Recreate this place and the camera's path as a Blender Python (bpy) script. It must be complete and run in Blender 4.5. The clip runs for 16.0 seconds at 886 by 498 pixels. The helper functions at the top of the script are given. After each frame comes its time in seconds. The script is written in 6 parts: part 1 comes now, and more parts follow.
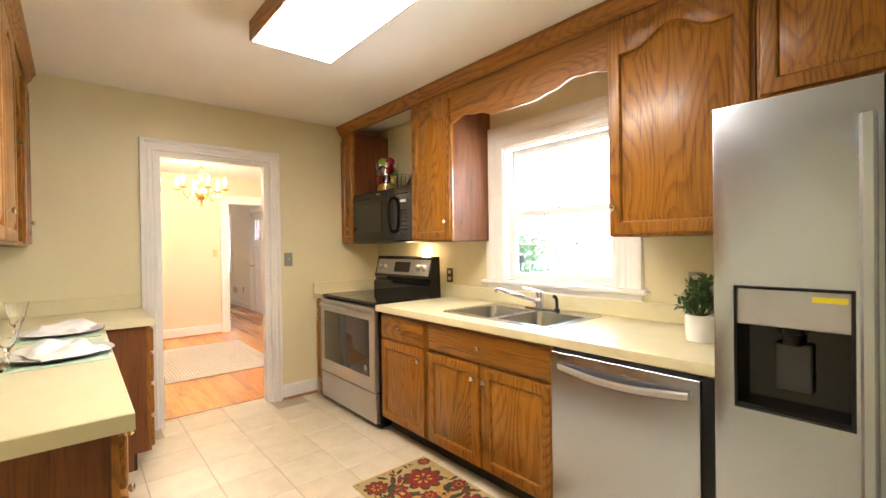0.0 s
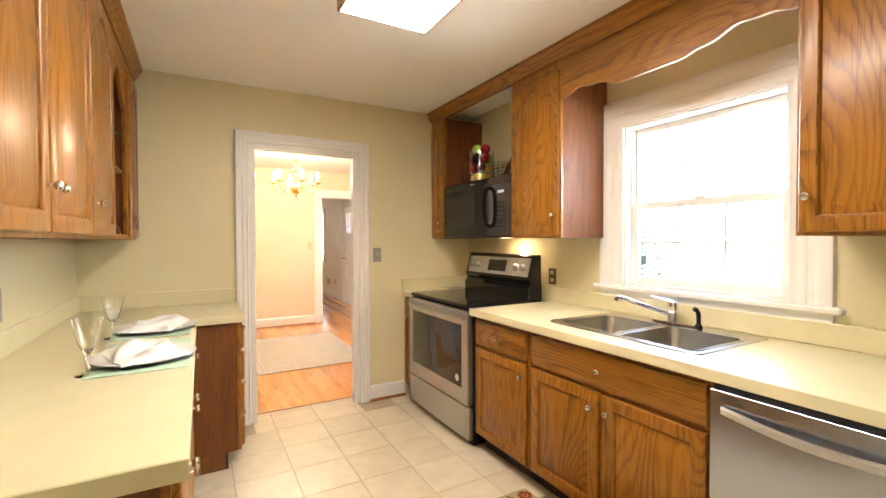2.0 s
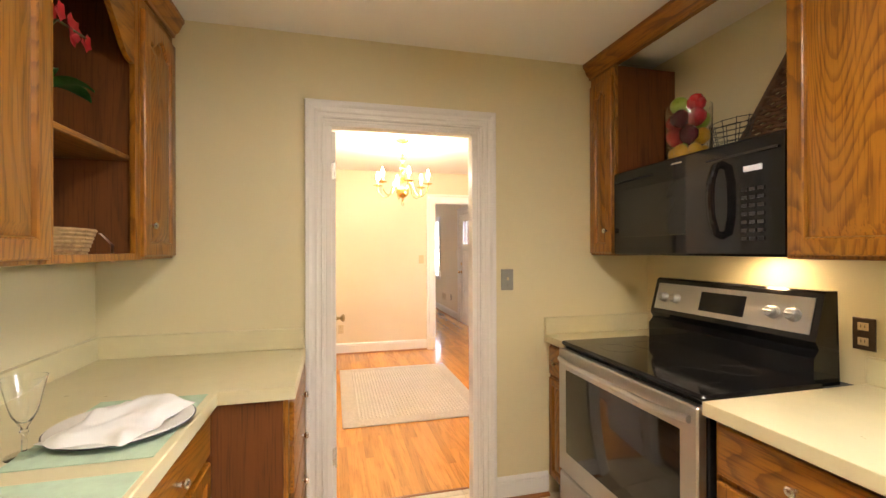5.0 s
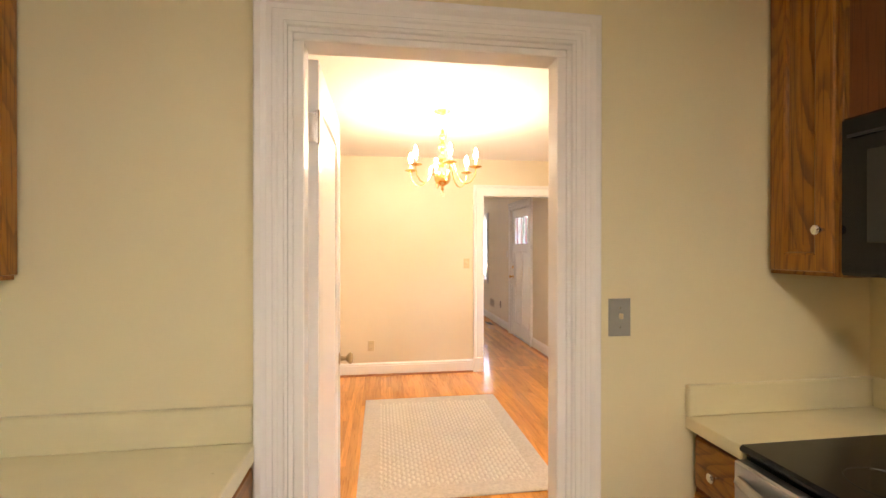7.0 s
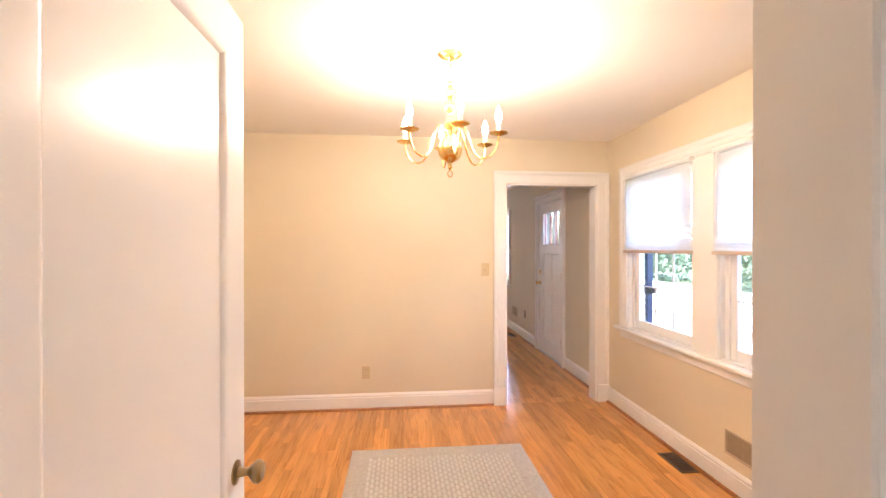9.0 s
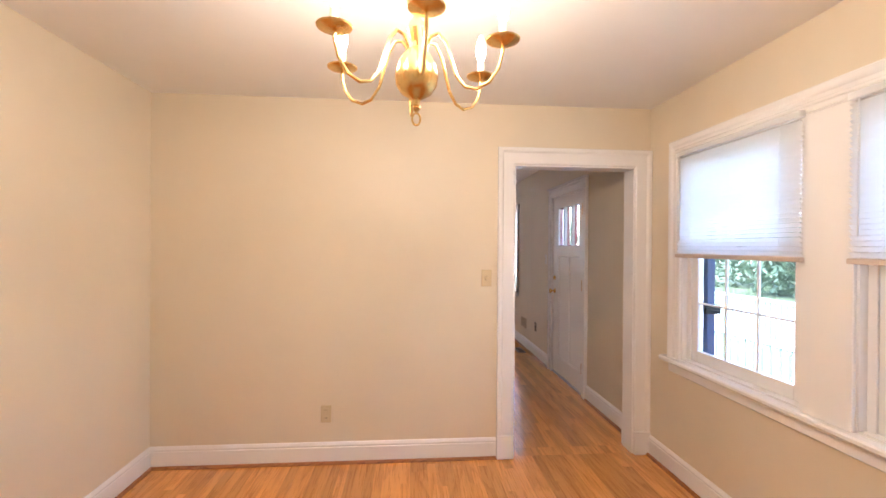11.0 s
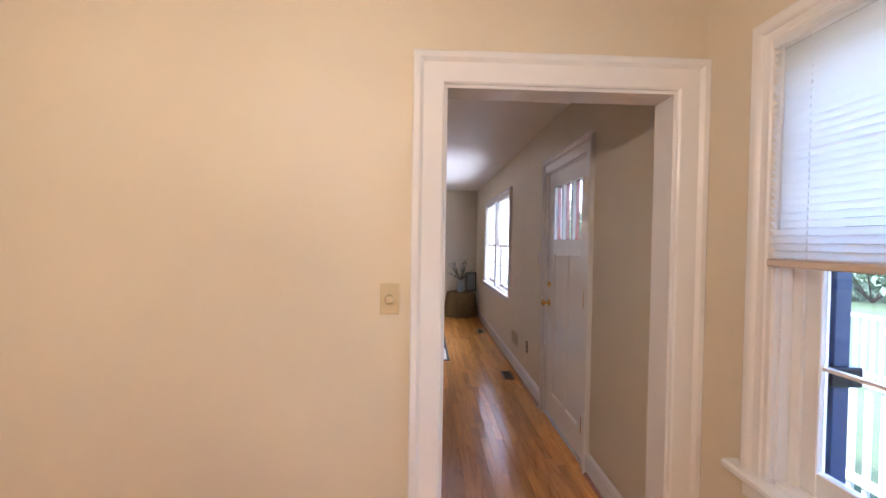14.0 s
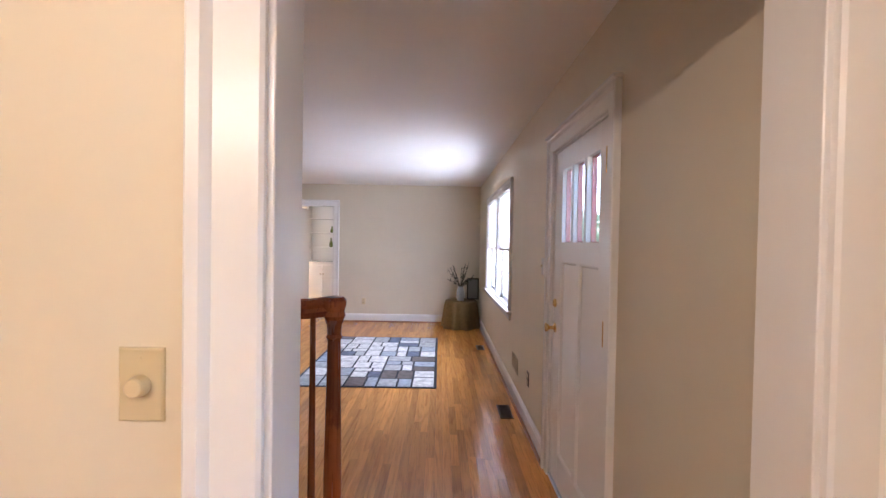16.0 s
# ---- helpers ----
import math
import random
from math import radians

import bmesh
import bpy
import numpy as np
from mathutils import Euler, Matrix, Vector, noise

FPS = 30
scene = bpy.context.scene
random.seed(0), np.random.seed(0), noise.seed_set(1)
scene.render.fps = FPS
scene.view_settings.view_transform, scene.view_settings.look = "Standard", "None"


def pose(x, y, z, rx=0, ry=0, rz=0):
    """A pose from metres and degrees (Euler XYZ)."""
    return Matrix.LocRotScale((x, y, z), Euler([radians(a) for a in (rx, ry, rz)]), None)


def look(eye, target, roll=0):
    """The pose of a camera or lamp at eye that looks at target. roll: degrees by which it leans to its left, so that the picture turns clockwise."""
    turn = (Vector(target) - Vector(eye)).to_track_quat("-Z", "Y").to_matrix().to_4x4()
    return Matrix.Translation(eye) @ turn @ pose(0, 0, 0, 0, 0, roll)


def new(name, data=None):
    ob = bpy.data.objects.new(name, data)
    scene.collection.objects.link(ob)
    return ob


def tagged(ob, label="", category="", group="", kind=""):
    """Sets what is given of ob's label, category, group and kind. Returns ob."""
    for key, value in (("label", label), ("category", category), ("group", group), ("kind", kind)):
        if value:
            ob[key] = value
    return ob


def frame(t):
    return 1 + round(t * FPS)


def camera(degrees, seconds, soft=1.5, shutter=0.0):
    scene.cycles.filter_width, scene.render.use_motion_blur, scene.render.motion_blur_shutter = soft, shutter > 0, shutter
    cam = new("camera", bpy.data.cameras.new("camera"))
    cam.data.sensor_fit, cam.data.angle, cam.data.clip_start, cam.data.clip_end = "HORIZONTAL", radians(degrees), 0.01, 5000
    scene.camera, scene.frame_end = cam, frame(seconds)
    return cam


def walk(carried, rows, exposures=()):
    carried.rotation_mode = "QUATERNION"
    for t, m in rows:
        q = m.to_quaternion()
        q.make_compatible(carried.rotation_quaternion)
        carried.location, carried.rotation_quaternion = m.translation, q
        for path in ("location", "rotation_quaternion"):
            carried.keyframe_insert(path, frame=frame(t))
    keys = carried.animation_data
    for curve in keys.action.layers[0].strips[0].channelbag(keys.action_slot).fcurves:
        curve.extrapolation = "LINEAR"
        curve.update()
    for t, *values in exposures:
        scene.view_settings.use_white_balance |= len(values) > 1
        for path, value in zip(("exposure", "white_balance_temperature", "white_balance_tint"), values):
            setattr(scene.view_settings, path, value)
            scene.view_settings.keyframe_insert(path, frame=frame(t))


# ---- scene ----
cam = camera(91.1, 16.0)
PATH = [
    (0, (0.967, 1.044, 1.328), (2.263, 2.567, 1.313), -0.8),
    (0.5, (0.978, 1.086, 1.332), (2.25, 2.629, 1.309), -0.5),
    (1, (1.003, 1.158, 1.335), (2.196, 2.763, 1.31), -0.1),
    (1.5, (1.038, 1.254, 1.34), (2.144, 2.92, 1.306), -0.1),
    (2, (1.105, 1.396, 1.35), (2.086, 3.139, 1.308), -0.2),
    (2.5, (1.172, 1.545, 1.352), (2.043, 3.344, 1.307), -0.5),
    (3, (1.234, 1.711, 1.355), (2.031, 3.545, 1.319), -0.7),
    (3.5, (1.295, 1.932, 1.361), (2.005, 3.802, 1.337), -0.5),
    (4, (1.35, 2.137, 1.372), (1.977, 4.036, 1.362), -0.3),
    (4.5, (1.404, 2.376, 1.386), (1.944, 4.301, 1.384), -0.2),
    (5, (1.475, 2.591, 1.395), (1.964, 4.53, 1.398), -0.2),
    (5.2, (1.511, 2.681, 1.409), (1.971, 4.628, 1.403), -0.3),
    (7.5, (1.724, 3.839, 1.452), (1.973, 5.823, 1.445), 0.3),
    (8, (1.78, 4.07, 1.466), (2.001, 6.057, 1.454), 0.4),
    (8.5, (1.831, 4.336, 1.468), (2.041, 6.325, 1.458), 0.2),
    (9, (1.883, 4.589, 1.466), (2.077, 6.58, 1.458), 0.0),
    (9.2, (1.913, 4.704, 1.467), (2.093, 6.696, 1.457), 0.1),
    (11.5, (2.202, 5.788, 1.475), (2.357, 7.782, 1.466), 0.4),
    (12, (2.316, 6.022, 1.46), (2.454, 8.017, 1.45), 0.2),
    (12.5, (2.441, 6.242, 1.46), (2.561, 8.239, 1.443), 0.1),
    (13, (2.559, 6.464, 1.462), (2.664, 8.461, 1.438), 0.3),
    (13.5, (2.667, 6.696, 1.468), (2.764, 8.693, 1.436), 0.7),
    (14, (2.796, 6.945, 1.481), (2.878, 8.943, 1.441), 0.9),
    (14.5, (2.9, 7.174, 1.477), (2.967, 9.173, 1.436), 1.0),
    (15, (2.992, 7.417, 1.486), (3.044, 9.416, 1.442), 1.2),
    (15.5, (3.062, 7.659, 1.484), (3.105, 9.658, 1.445), 1.1),
    (16, (3.131, 7.884, 1.492), (3.144, 9.884, 1.458), 1.0),
]
EXPOSURES = [(0, 4.65, 6550, 13), (5, 4.47, 6750, 13), (7.5, 4.33, 6500, 16), (9, 4.15, 5900, 20), (11.5, 3.75, 5550, 19.5), (12.5, 3.8, 5550, 21), (14.5, 3.5, 5500, 20), (16, 3.85, 5500, 20)]
walk(cam, [(t, look(eye, target, roll)) for t, eye, target, roll in PATH], EXPOSURES)

# ---- light ----
world = bpy.data.worlds.new("sky")
scene.world = world
world.use_nodes = True
wn = world.node_tree.nodes
sky = wn.new("ShaderNodeTexSky")
sky.sky_type, sky.sun_disc = "NISHITA", False
sky.sun_elevation, sky.sun_rotation = radians(52), radians(235)
wn["Background"].inputs["Strength"].default_value = 0.15
world.node_tree.links.new(sky.outputs[0], wn["Background"].inputs["Color"])


def lamp(name, kind, place, energy, colour, size=0.1, size_y=0.0, aim=None):
    data = bpy.data.lights.new(name, kind)
    data.energy, data.color = energy, colour
    if kind == "AREA":
        data.shape, data.size, data.size_y = "RECTANGLE", size, size_y or size
    elif kind == "POINT":
        data.shadow_soft_size = size
    ob = new(name, data)
    ob.matrix_basis = look(place, aim) if aim else pose(*place)
    return ob


sun_data = bpy.data.lights.new("sun", "SUN")
sun_data.energy, sun_data.angle, sun_data.color = 1.8, radians(12), (1.0, 0.96, 0.9)
sun = new("sun", sun_data)
sun.matrix_basis = look((-6, -4, 12), (0, 0, 0))

CEIL, CEIL_LR = 2.475, 2.51
KX0, KX1, KY0, KY1 = 0.44, 3.335, -0.9, 4.86      # kitchen
DX0, DX1, DY0, DY1 = 0.43, 3.855, 4.99, 8.567     # dining room
LX0, LX1, LY0, LY1 = -1.6, 3.857, 8.70, 15.87     # living room


# ---- materials ----
def material(name):
    m = bpy.data.materials.new(name)
    m.use_nodes = True
    return m, m.node_tree.nodes, m.node_tree.links, m.node_tree.nodes["Principled BSDF"]


def ramp(nodes, stops):
    r = nodes.new("ShaderNodeValToRGB")
    while len(r.color_ramp.elements) < len(stops):
        r.color_ramp.elements.new(0.5)
    for e, (p, c) in zip(r.color_ramp.elements, stops):
        e.position, e.color = p, (*c, 1)
    return r


def math_node(nodes, links, op, a, b=None):
    n = nodes.new("ShaderNodeMath")
    n.operation = op
    for k, v in enumerate((a, b)):
        if v is None:
            continue
        if isinstance(v, (int, float)):
            n.inputs[k].default_value = v
        else:
            links.new(v, n.inputs[k])
    return n.outputs[0]


def noise_node(nodes, links, vector, scale, detail=3, rough=0.55):
    n = nodes.new("ShaderNodeTexNoise")
    n.inputs["Scale"].default_value, n.inputs["Detail"].default_value, n.inputs["Roughness"].default_value = scale, detail, rough
    if vector is not None:
        links.new(vector, n.inputs["Vector"])
    return n.outputs["Fac"]


def scaled(nodes, links, vector, s):
    n = nodes.new("ShaderNodeVectorMath")
    n.operation = "MULTIPLY"
    links.new(vector, n.inputs[0])
    n.inputs[1].default_value = s
    return n.outputs[0]


def piece_random(nodes, links):
    """One random number for each object and each island."""
    a = nodes.new("ShaderNodeObjectInfo").outputs["Random"]
    b = nodes.new("ShaderNodeNewGeometry").outputs["Random Per Island"]
    return math_node(nodes, links, "FRACT", math_node(nodes, links, "ADD", a, b))


def shifted(nodes, links, vector, rnd, amount=37.0):
    c = nodes.new("ShaderNodeCombineXYZ")
    for k in range(3):
        links.new(math_node(nodes, links, "MULTIPLY", rnd, amount * (1 + 0.37 * k)), c.inputs[k])
    n = nodes.new("ShaderNodeVectorMath")
    links.new(vector, n.inputs[0])
    links.new(c.outputs[0], n.inputs[1])
    return n.outputs[0]


def bump(nodes, links, bsdf, height, strength, distance=0.002):
    b = nodes.new("ShaderNodeBump")
    b.inputs["Strength"].default_value, b.inputs["Distance"].default_value = strength, distance
    links.new(height, b.inputs["Height"])
    links.new(b.outputs[0], bsdf.inputs["Normal"])


def plain(name, colour, rough=0.5, metal=0.0, vary=0.06, scale=6.0, relief=0.05, grain=160.0, coat=0.0):
    """Paint, plastic, metal: a colour with soft stains and a fine grain."""
    m, n, l, p = material(name)
    pos = n.new("ShaderNodeNewGeometry").outputs["Position"]
    big = noise_node(n, l, pos, scale, 4)
    r = ramp(n, [(0.3, [c * (1 - vary) for c in colour]), (0.7, [min(1, c * (1 + vary)) for c in colour])])
    l.new(big, r.inputs[0])
    l.new(r.outputs[0], p.inputs["Base Color"])
    p.inputs["Metallic"].default_value = metal
    p.inputs["Roughness"].default_value = rough
    if vary:
        rr = n.new("ShaderNodeMapRange")
        rr.inputs["To Min"].default_value, rr.inputs["To Max"].default_value = max(0.02, rough - 0.06), min(1, rough + 0.08)
        l.new(noise_node(n, l, pos, scale * 3, 3), rr.inputs["Value"])
        l.new(rr.outputs[0], p.inputs["Roughness"])
    p.inputs["Coat Weight"].default_value = coat
    if relief:
        bump(n, l, p, noise_node(n, l, pos, grain, 2), relief, 0.001)
    return m


def wood(name, axis, light, dark, deep, rough=0.32, rings=38.0, spread=3.2, pieces=False, coat=0.12, tone=0.1, figure=1.0, stretch=0.2):
    """Wood with cathedral figure and open pores along one axis."""
    m, n, l, p = material(name)
    rnd = piece_random(n, l)
    if pieces:
        pos = n.new("ShaderNodeNewGeometry").outputs["Position"]
    else:
        pos = n.new("ShaderNodeTexCoord").outputs["Object"]
    pos = shifted(n, l, pos, rnd)
    along = [1.0, 1.0, 1.0]
    along[axis] = stretch
    fig = noise_node(n, l, scaled(n, l, pos, along), spread, 1, 0.4)
    thin = [1.0, 1.0, 1.0]
    thin[axis] = 0.03
    pore = noise_node(n, l, scaled(n, l, pos, thin), 150, 2, 0.6)
    mid = noise_node(n, l, scaled(n, l, pos, thin), 30, 3, 0.6)
    jag = [1.0, 1.0, 1.0]
    jag[axis] = 0.3
    ragged = noise_node(n, l, scaled(n, l, pos, jag), 60, 2, 0.6)
    turns = math_node(n, l, "ADD", math_node(n, l, "MULTIPLY", fig, rings), math_node(n, l, "MULTIPLY", ragged, 0.35))
    saw = math_node(n, l, "FRACT", turns)
    # each year's ring: pale late wood, then a dark porous band with one sharp edge
    band = ramp(n, [(0.0, (0.15, 0.15, 0.15)), (0.45, (0.0, 0.0, 0.0)), (0.78, (0.85, 0.85, 0.85)), (0.93, (1, 1, 1)), (1.0, (0.15, 0.15, 0.15))])
    l.new(saw, band.inputs[0])
    line = math_node(n, l, "MULTIPLY", band.outputs[0], math_node(n, l, "MULTIPLY_ADD", mid, 1.2))
    line.node.inputs[1].links[0].from_node.inputs[2].default_value = 0.25
    mix = math_node(n, l, "ADD", math_node(n, l, "MULTIPLY", line, 0.62 * figure), math_node(n, l, "MULTIPLY", mid, 0.42))
    r = ramp(n, [(0.14, light), (0.42, [a * 0.66 + b * 0.34 for a, b in zip(light, dark)]), (0.8, dark)])
    l.new(mix, r.inputs[0])
    pr = ramp(n, [(0.36, deep), (0.47, (1, 1, 1))])
    l.new(pore, pr.inputs[0])
    mul = n.new("ShaderNodeMixRGB")
    mul.blend_type = "MULTIPLY"
    mul.inputs[0].default_value = 0.5
    l.new(r.outputs[0], mul.inputs[1])
    l.new(pr.outputs[0], mul.inputs[2])
    hsv = n.new("ShaderNodeHueSaturation")
    val = n.new("ShaderNodeMapRange")
    val.inputs["To Min"].default_value, val.inputs["To Max"].default_value = 1 - tone, 1 + tone
    l.new(rnd, val.inputs["Value"])
    l.new(val.outputs[0], hsv.inputs["Value"])
    l.new(mul.outputs[0], hsv.inputs["Color"])
    l.new(hsv.outputs[0], p.inputs["Base Color"])
    rr = n.new("ShaderNodeMapRange")
    rr.inputs["To Min"].default_value, rr.inputs["To Max"].default_value = rough - 0.05, rough + 0.12
    l.new(mid, rr.inputs["Value"])
    l.new(rr.outputs[0], p.inputs["Roughness"])
    p.inputs["Coat Weight"].default_value, p.inputs["Coat Roughness"].default_value = coat, 0.18
    bump(n, l, p, pore, 0.12, 0.001)
    return m


def brushed(name, colour, axis, rough=0.28):
    m, n, l, p = material(name)
    pos = n.new("ShaderNodeNewGeometry").outputs["Position"]
    s = [1.0, 1.0, 1.0]
    s[axis] = 0.01
    f = noise_node(n, l, scaled(n, l, pos, s), 420, 2)
    r = ramp(n, [(0.2, [c * 0.93 for c in colour]), (0.8, colour)])
    l.new(f, r.inputs[0])
    l.new(r.outputs[0], p.inputs["Base Color"])
    p.inputs["Metallic"].default_value = 1.0
    p.inputs["Roughness"].default_value = rough
    p.inputs["Anisotropic"].default_value = 0.5
    return m


def glass(name, colour=(1, 1, 1), rough=0.0):
    m, n, l, p = material(name)
    p.inputs["Base Color"].default_value = (*colour, 1)
    p.inputs["Transmission Weight"].default_value, p.inputs["Roughness"].default_value = 1.0, rough
    p.inputs["IOR"].default_value = 1.45
    return m


def glow(name, colour, strength):
    m, n, l, p = material(name)
    p.inputs["Base Color"].default_value = (0.8, 0.8, 0.78, 1)
    p.inputs["Emission Color"].default_value = (*colour, 1)
    p.inputs["Emission Strength"].default_value = strength
    return m


OAK_L, OAK_D, OAK_P = (0.36, 0.141, 0.0125), (0.115, 0.037, 0.0038), (0.3, 0.16, 0.08)
oak_z = wood("honey oak, upright grain", 2, OAK_L, OAK_D, OAK_P, figure=0.68)
oak_y = wood("honey oak, level grain", 1, OAK_L, OAK_D, OAK_P, figure=0.68)
oak_x = wood("honey oak, cross grain", 0, OAK_L, OAK_D, OAK_P, figure=0.68)
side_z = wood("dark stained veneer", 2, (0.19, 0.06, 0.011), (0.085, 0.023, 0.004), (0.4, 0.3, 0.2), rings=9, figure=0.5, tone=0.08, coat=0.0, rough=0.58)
rail_wood = wood("red mahogany", 2, (0.3, 0.075, 0.018), (0.16, 0.033, 0.009), (0.4, 0.3, 0.2), rough=0.22, rings=4)
strip_floor = wood("oak strip floor", 1, (0.76, 0.345, 0.076), (0.48, 0.185, 0.036), (0.6, 0.42, 0.25), rough=0.18, rings=9, spread=5, figure=0.55, pieces=True, coat=0.4, tone=0.2, stretch=0.12)
shoe_wood = wood("oak shoe moulding", 0, (0.42, 0.17, 0.05), (0.28, 0.1, 0.03), (0.5, 0.3, 0.2))
wall_green = plain("pale yellow green wall paint", (0.76, 0.68, 0.435), 0.42, vary=0.03, scale=1.5, relief=0.12, grain=260)
wall_cream = plain("cream wall paint", (0.745, 0.65, 0.485), 0.45, vary=0.03, scale=1.5, relief=0.12, grain=260)
# the dining room's cream again, darkened so the colour holds the dimmer daylight
wall_cream_dim = plain("cream wall paint dimmed for daylight", (0.69, 0.605, 0.455), 0.5, vary=0.03, scale=1.5, relief=0.12, grain=260)
white_ceiling = plain("flat white ceiling paint", (0.88, 0.85, 0.8), 0.75, vary=0.02, scale=1.2, relief=0.15, grain=200)
trim_white = plain("white gloss trim paint", (0.86, 0.835, 0.8), 0.26, vary=0.0, relief=0.012, grain=60)
laminate = plain("pale yellow laminate", (0.72, 0.65, 0.41), 0.3, vary=0.03, scale=9, relief=0.03)
grout = plain("beige grout", (0.5, 0.42, 0.3), 0.85, vary=0.1, scale=9, relief=0.3)
steel_y = brushed("brushed steel, level", (0.55, 0.545, 0.54), 1, 0.38)
# bluish base colour carries a cool reflection that the room lacks
steel_z = brushed("brushed steel, upright, tinted for reflection", (0.5, 0.55, 0.64), 2, 0.26)
sink_steel = brushed("satin sink steel", (0.66, 0.65, 0.62), 1, 0.22)
chrome = plain("chrome", (0.8, 0.8, 0.8), 0.14, 1.0, vary=0.02, relief=0)
nickel = plain("brushed nickel", (0.68, 0.65, 0.6), 0.24, 1.0, vary=0.03, relief=0)
brass = plain("polished brass", (0.83, 0.58, 0.22), 0.24, 1.0, vary=0.05, relief=0)
old_brass = plain("aged brass", (0.36, 0.27, 0.14), 0.3, 1.0, vary=0.15, scale=30, relief=0)
black_gloss = plain("black glass ceramic", (0.008, 0.008, 0.009), 0.07, vary=0.1, relief=0)
black_gloss.node_tree.nodes["Principled BSDF"].inputs["Specular IOR Level"].default_value = 0.35
black_plastic = plain("black plastic", (0.01, 0.01, 0.011), 0.34, vary=0.15, relief=0.05)
black_plastic.node_tree.nodes["Principled BSDF"].inputs["Specular IOR Level"].default_value = 0.25
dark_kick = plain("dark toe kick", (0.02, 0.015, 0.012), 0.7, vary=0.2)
oven_glass = plain("smoked oven glass", (0.014, 0.012, 0.011), 0.05, vary=0.1, relief=0, coat=0.15)
ivory = plain("ivory plastic", (0.62, 0.5, 0.29), 0.35, vary=0.03, relief=0)
grey_plate = plain("grey metal plate", (0.34, 0.33, 0.29), 0.4, 0.6, vary=0.08, relief=0)
slot_dark = plain("dark slot", (0.02, 0.018, 0.015), 0.6, relief=0)
pane_glass = glass("window glass")
clear_glass = glass("clear drinking glass")
grille_paint = plain("tan grille paint", (0.52, 0.42, 0.29), 0.45, vary=0.06)
vent_brown = plain("brown floor register", (0.13, 0.08, 0.04), 0.4, 0.5, vary=0.15)


# ---- mesh tools ----
ORIGIN = {}


def thing(name, base, label, category, group="", kind=""):
    e = new(name)
    e.empty_display_size = 0.1
    e.location = base
    ORIGIN[e.name] = Vector(base)
    return tagged(e, label, category, group, kind)


def finish(name, bm, mat, shift=None, smooth=30):
    bmesh.ops.recalc_face_normals(bm, faces=bm.faces[:])
    if shift is not None:
        bmesh.ops.translate(bm, verts=bm.verts[:], vec=-shift)
    me = bpy.data.meshes.new(name)
    bm.to_mesh(me)
    bm.free()
    me.materials.append(mat)
    if smooth:
        me.polygons.foreach_set("use_smooth", [True] * len(me.polygons))
        me.set_sharp_from_angle(angle=radians(smooth))
    return new(name, me)


def part(name, bm, mat, parent, label="", smooth=30):
    """One mesh under a thing or under a part of it; the shape is given in the room's own metres."""
    o = ORIGIN[parent.name]
    ob = finish(name, bm, mat, o, smooth)
    ob.parent = parent
    ORIGIN[ob.name] = o
    return tagged(ob, label)


def solo(name, bm, mat, label, category="", group="", kind="", smooth=30):
    ob = finish(name, bm, mat, None, smooth)
    ORIGIN[ob.name] = Vector((0, 0, 0))
    return tagged(ob, label, category, group, kind)


def box(bm, x0, x1, y0, y1, z0, z1, b=0.0):
    lo, hi = (min(x0, x1), min(y0, y1), min(z0, z1)), (max(x0, x1), max(y0, y1), max(z0, z1))
    b = min(b, *[(h - g) * 0.45 for g, h in zip(lo, hi)])
    if b <= 0:
        v = [bm.verts.new((hi[0] if i & 1 else lo[0], hi[1] if i & 2 else lo[1], hi[2] if i & 4 else lo[2])) for i in range(8)]
        for f in ((0, 2, 3, 1), (4, 5, 7, 6), (0, 1, 5, 4), (2, 6, 7, 3), (0, 4, 6, 2), (1, 3, 7, 5)):
            bm.faces.new([v[k] for k in f])
        return bm
    v = {}
    for i in range(8):
        s = (i & 1, (i >> 1) & 1, (i >> 2) & 1)
        for a in range(3):
            co = [(hi[k] - (0 if k == a else b)) if s[k] else (lo[k] + (0 if k == a else b)) for k in range(3)]
            v[s, a] = bm.verts.new(co)
    for a in range(3):
        p, q = (a + 1) % 3, (a + 2) % 3
        for sa in (0, 1):
            def key(sp, sq):
                s = [0, 0, 0]
                s[a], s[p], s[q] = sa, sp, sq
                return tuple(s)
            bm.faces.new([v[key(*k), a] for k in ((0, 0), (1, 0), (1, 1), (0, 1))])
        for sp in (0, 1):
            for sq in (0, 1):
                def edge(t):
                    s = [0, 0, 0]
                    s[a], s[p], s[q] = t, sp, sq
                    return tuple(s)
                bm.faces.new([v[edge(0), p], v[edge(1), p], v[edge(1), q], v[edge(0), q]])
    for i in range(8):
        s = (i & 1, (i >> 1) & 1, (i >> 2) & 1)
        bm.faces.new([v[s, 0], v[s, 1], v[s, 2]])
    return bm


def bx(*a):
    return box(bmesh.new(), *a)


def loft(bm, rings, fill_first=False, fill_last=True, closed=True):
    rows = [[bm.verts.new(p) for p in r] for r in rings]
    n = len(rows[0])
    for r, s in zip(rows, rows[1:]):
        for k in range(n if closed else n - 1):
            bm.faces.new([r[k], r[(k + 1) % n], s[(k + 1) % n], s[k]])
    if fill_first:
        bm.faces.new(rows[0])
    if fill_last:
        bm.faces.new(rows[-1])
    return bm


def lathe(bm, profile, m=None, seg=20):
    """Turns (radius, height) round the z axis of the pose m."""
    m = m or Matrix()
    rings = []
    for r, h in profile:
        rings.append([m @ Vector((max(r, 1e-4) * math.cos(2 * math.pi * k / seg), max(r, 1e-4) * math.sin(2 * math.pi * k / seg), h)) for k in range(seg)])
    return loft(bm, rings, True, True)


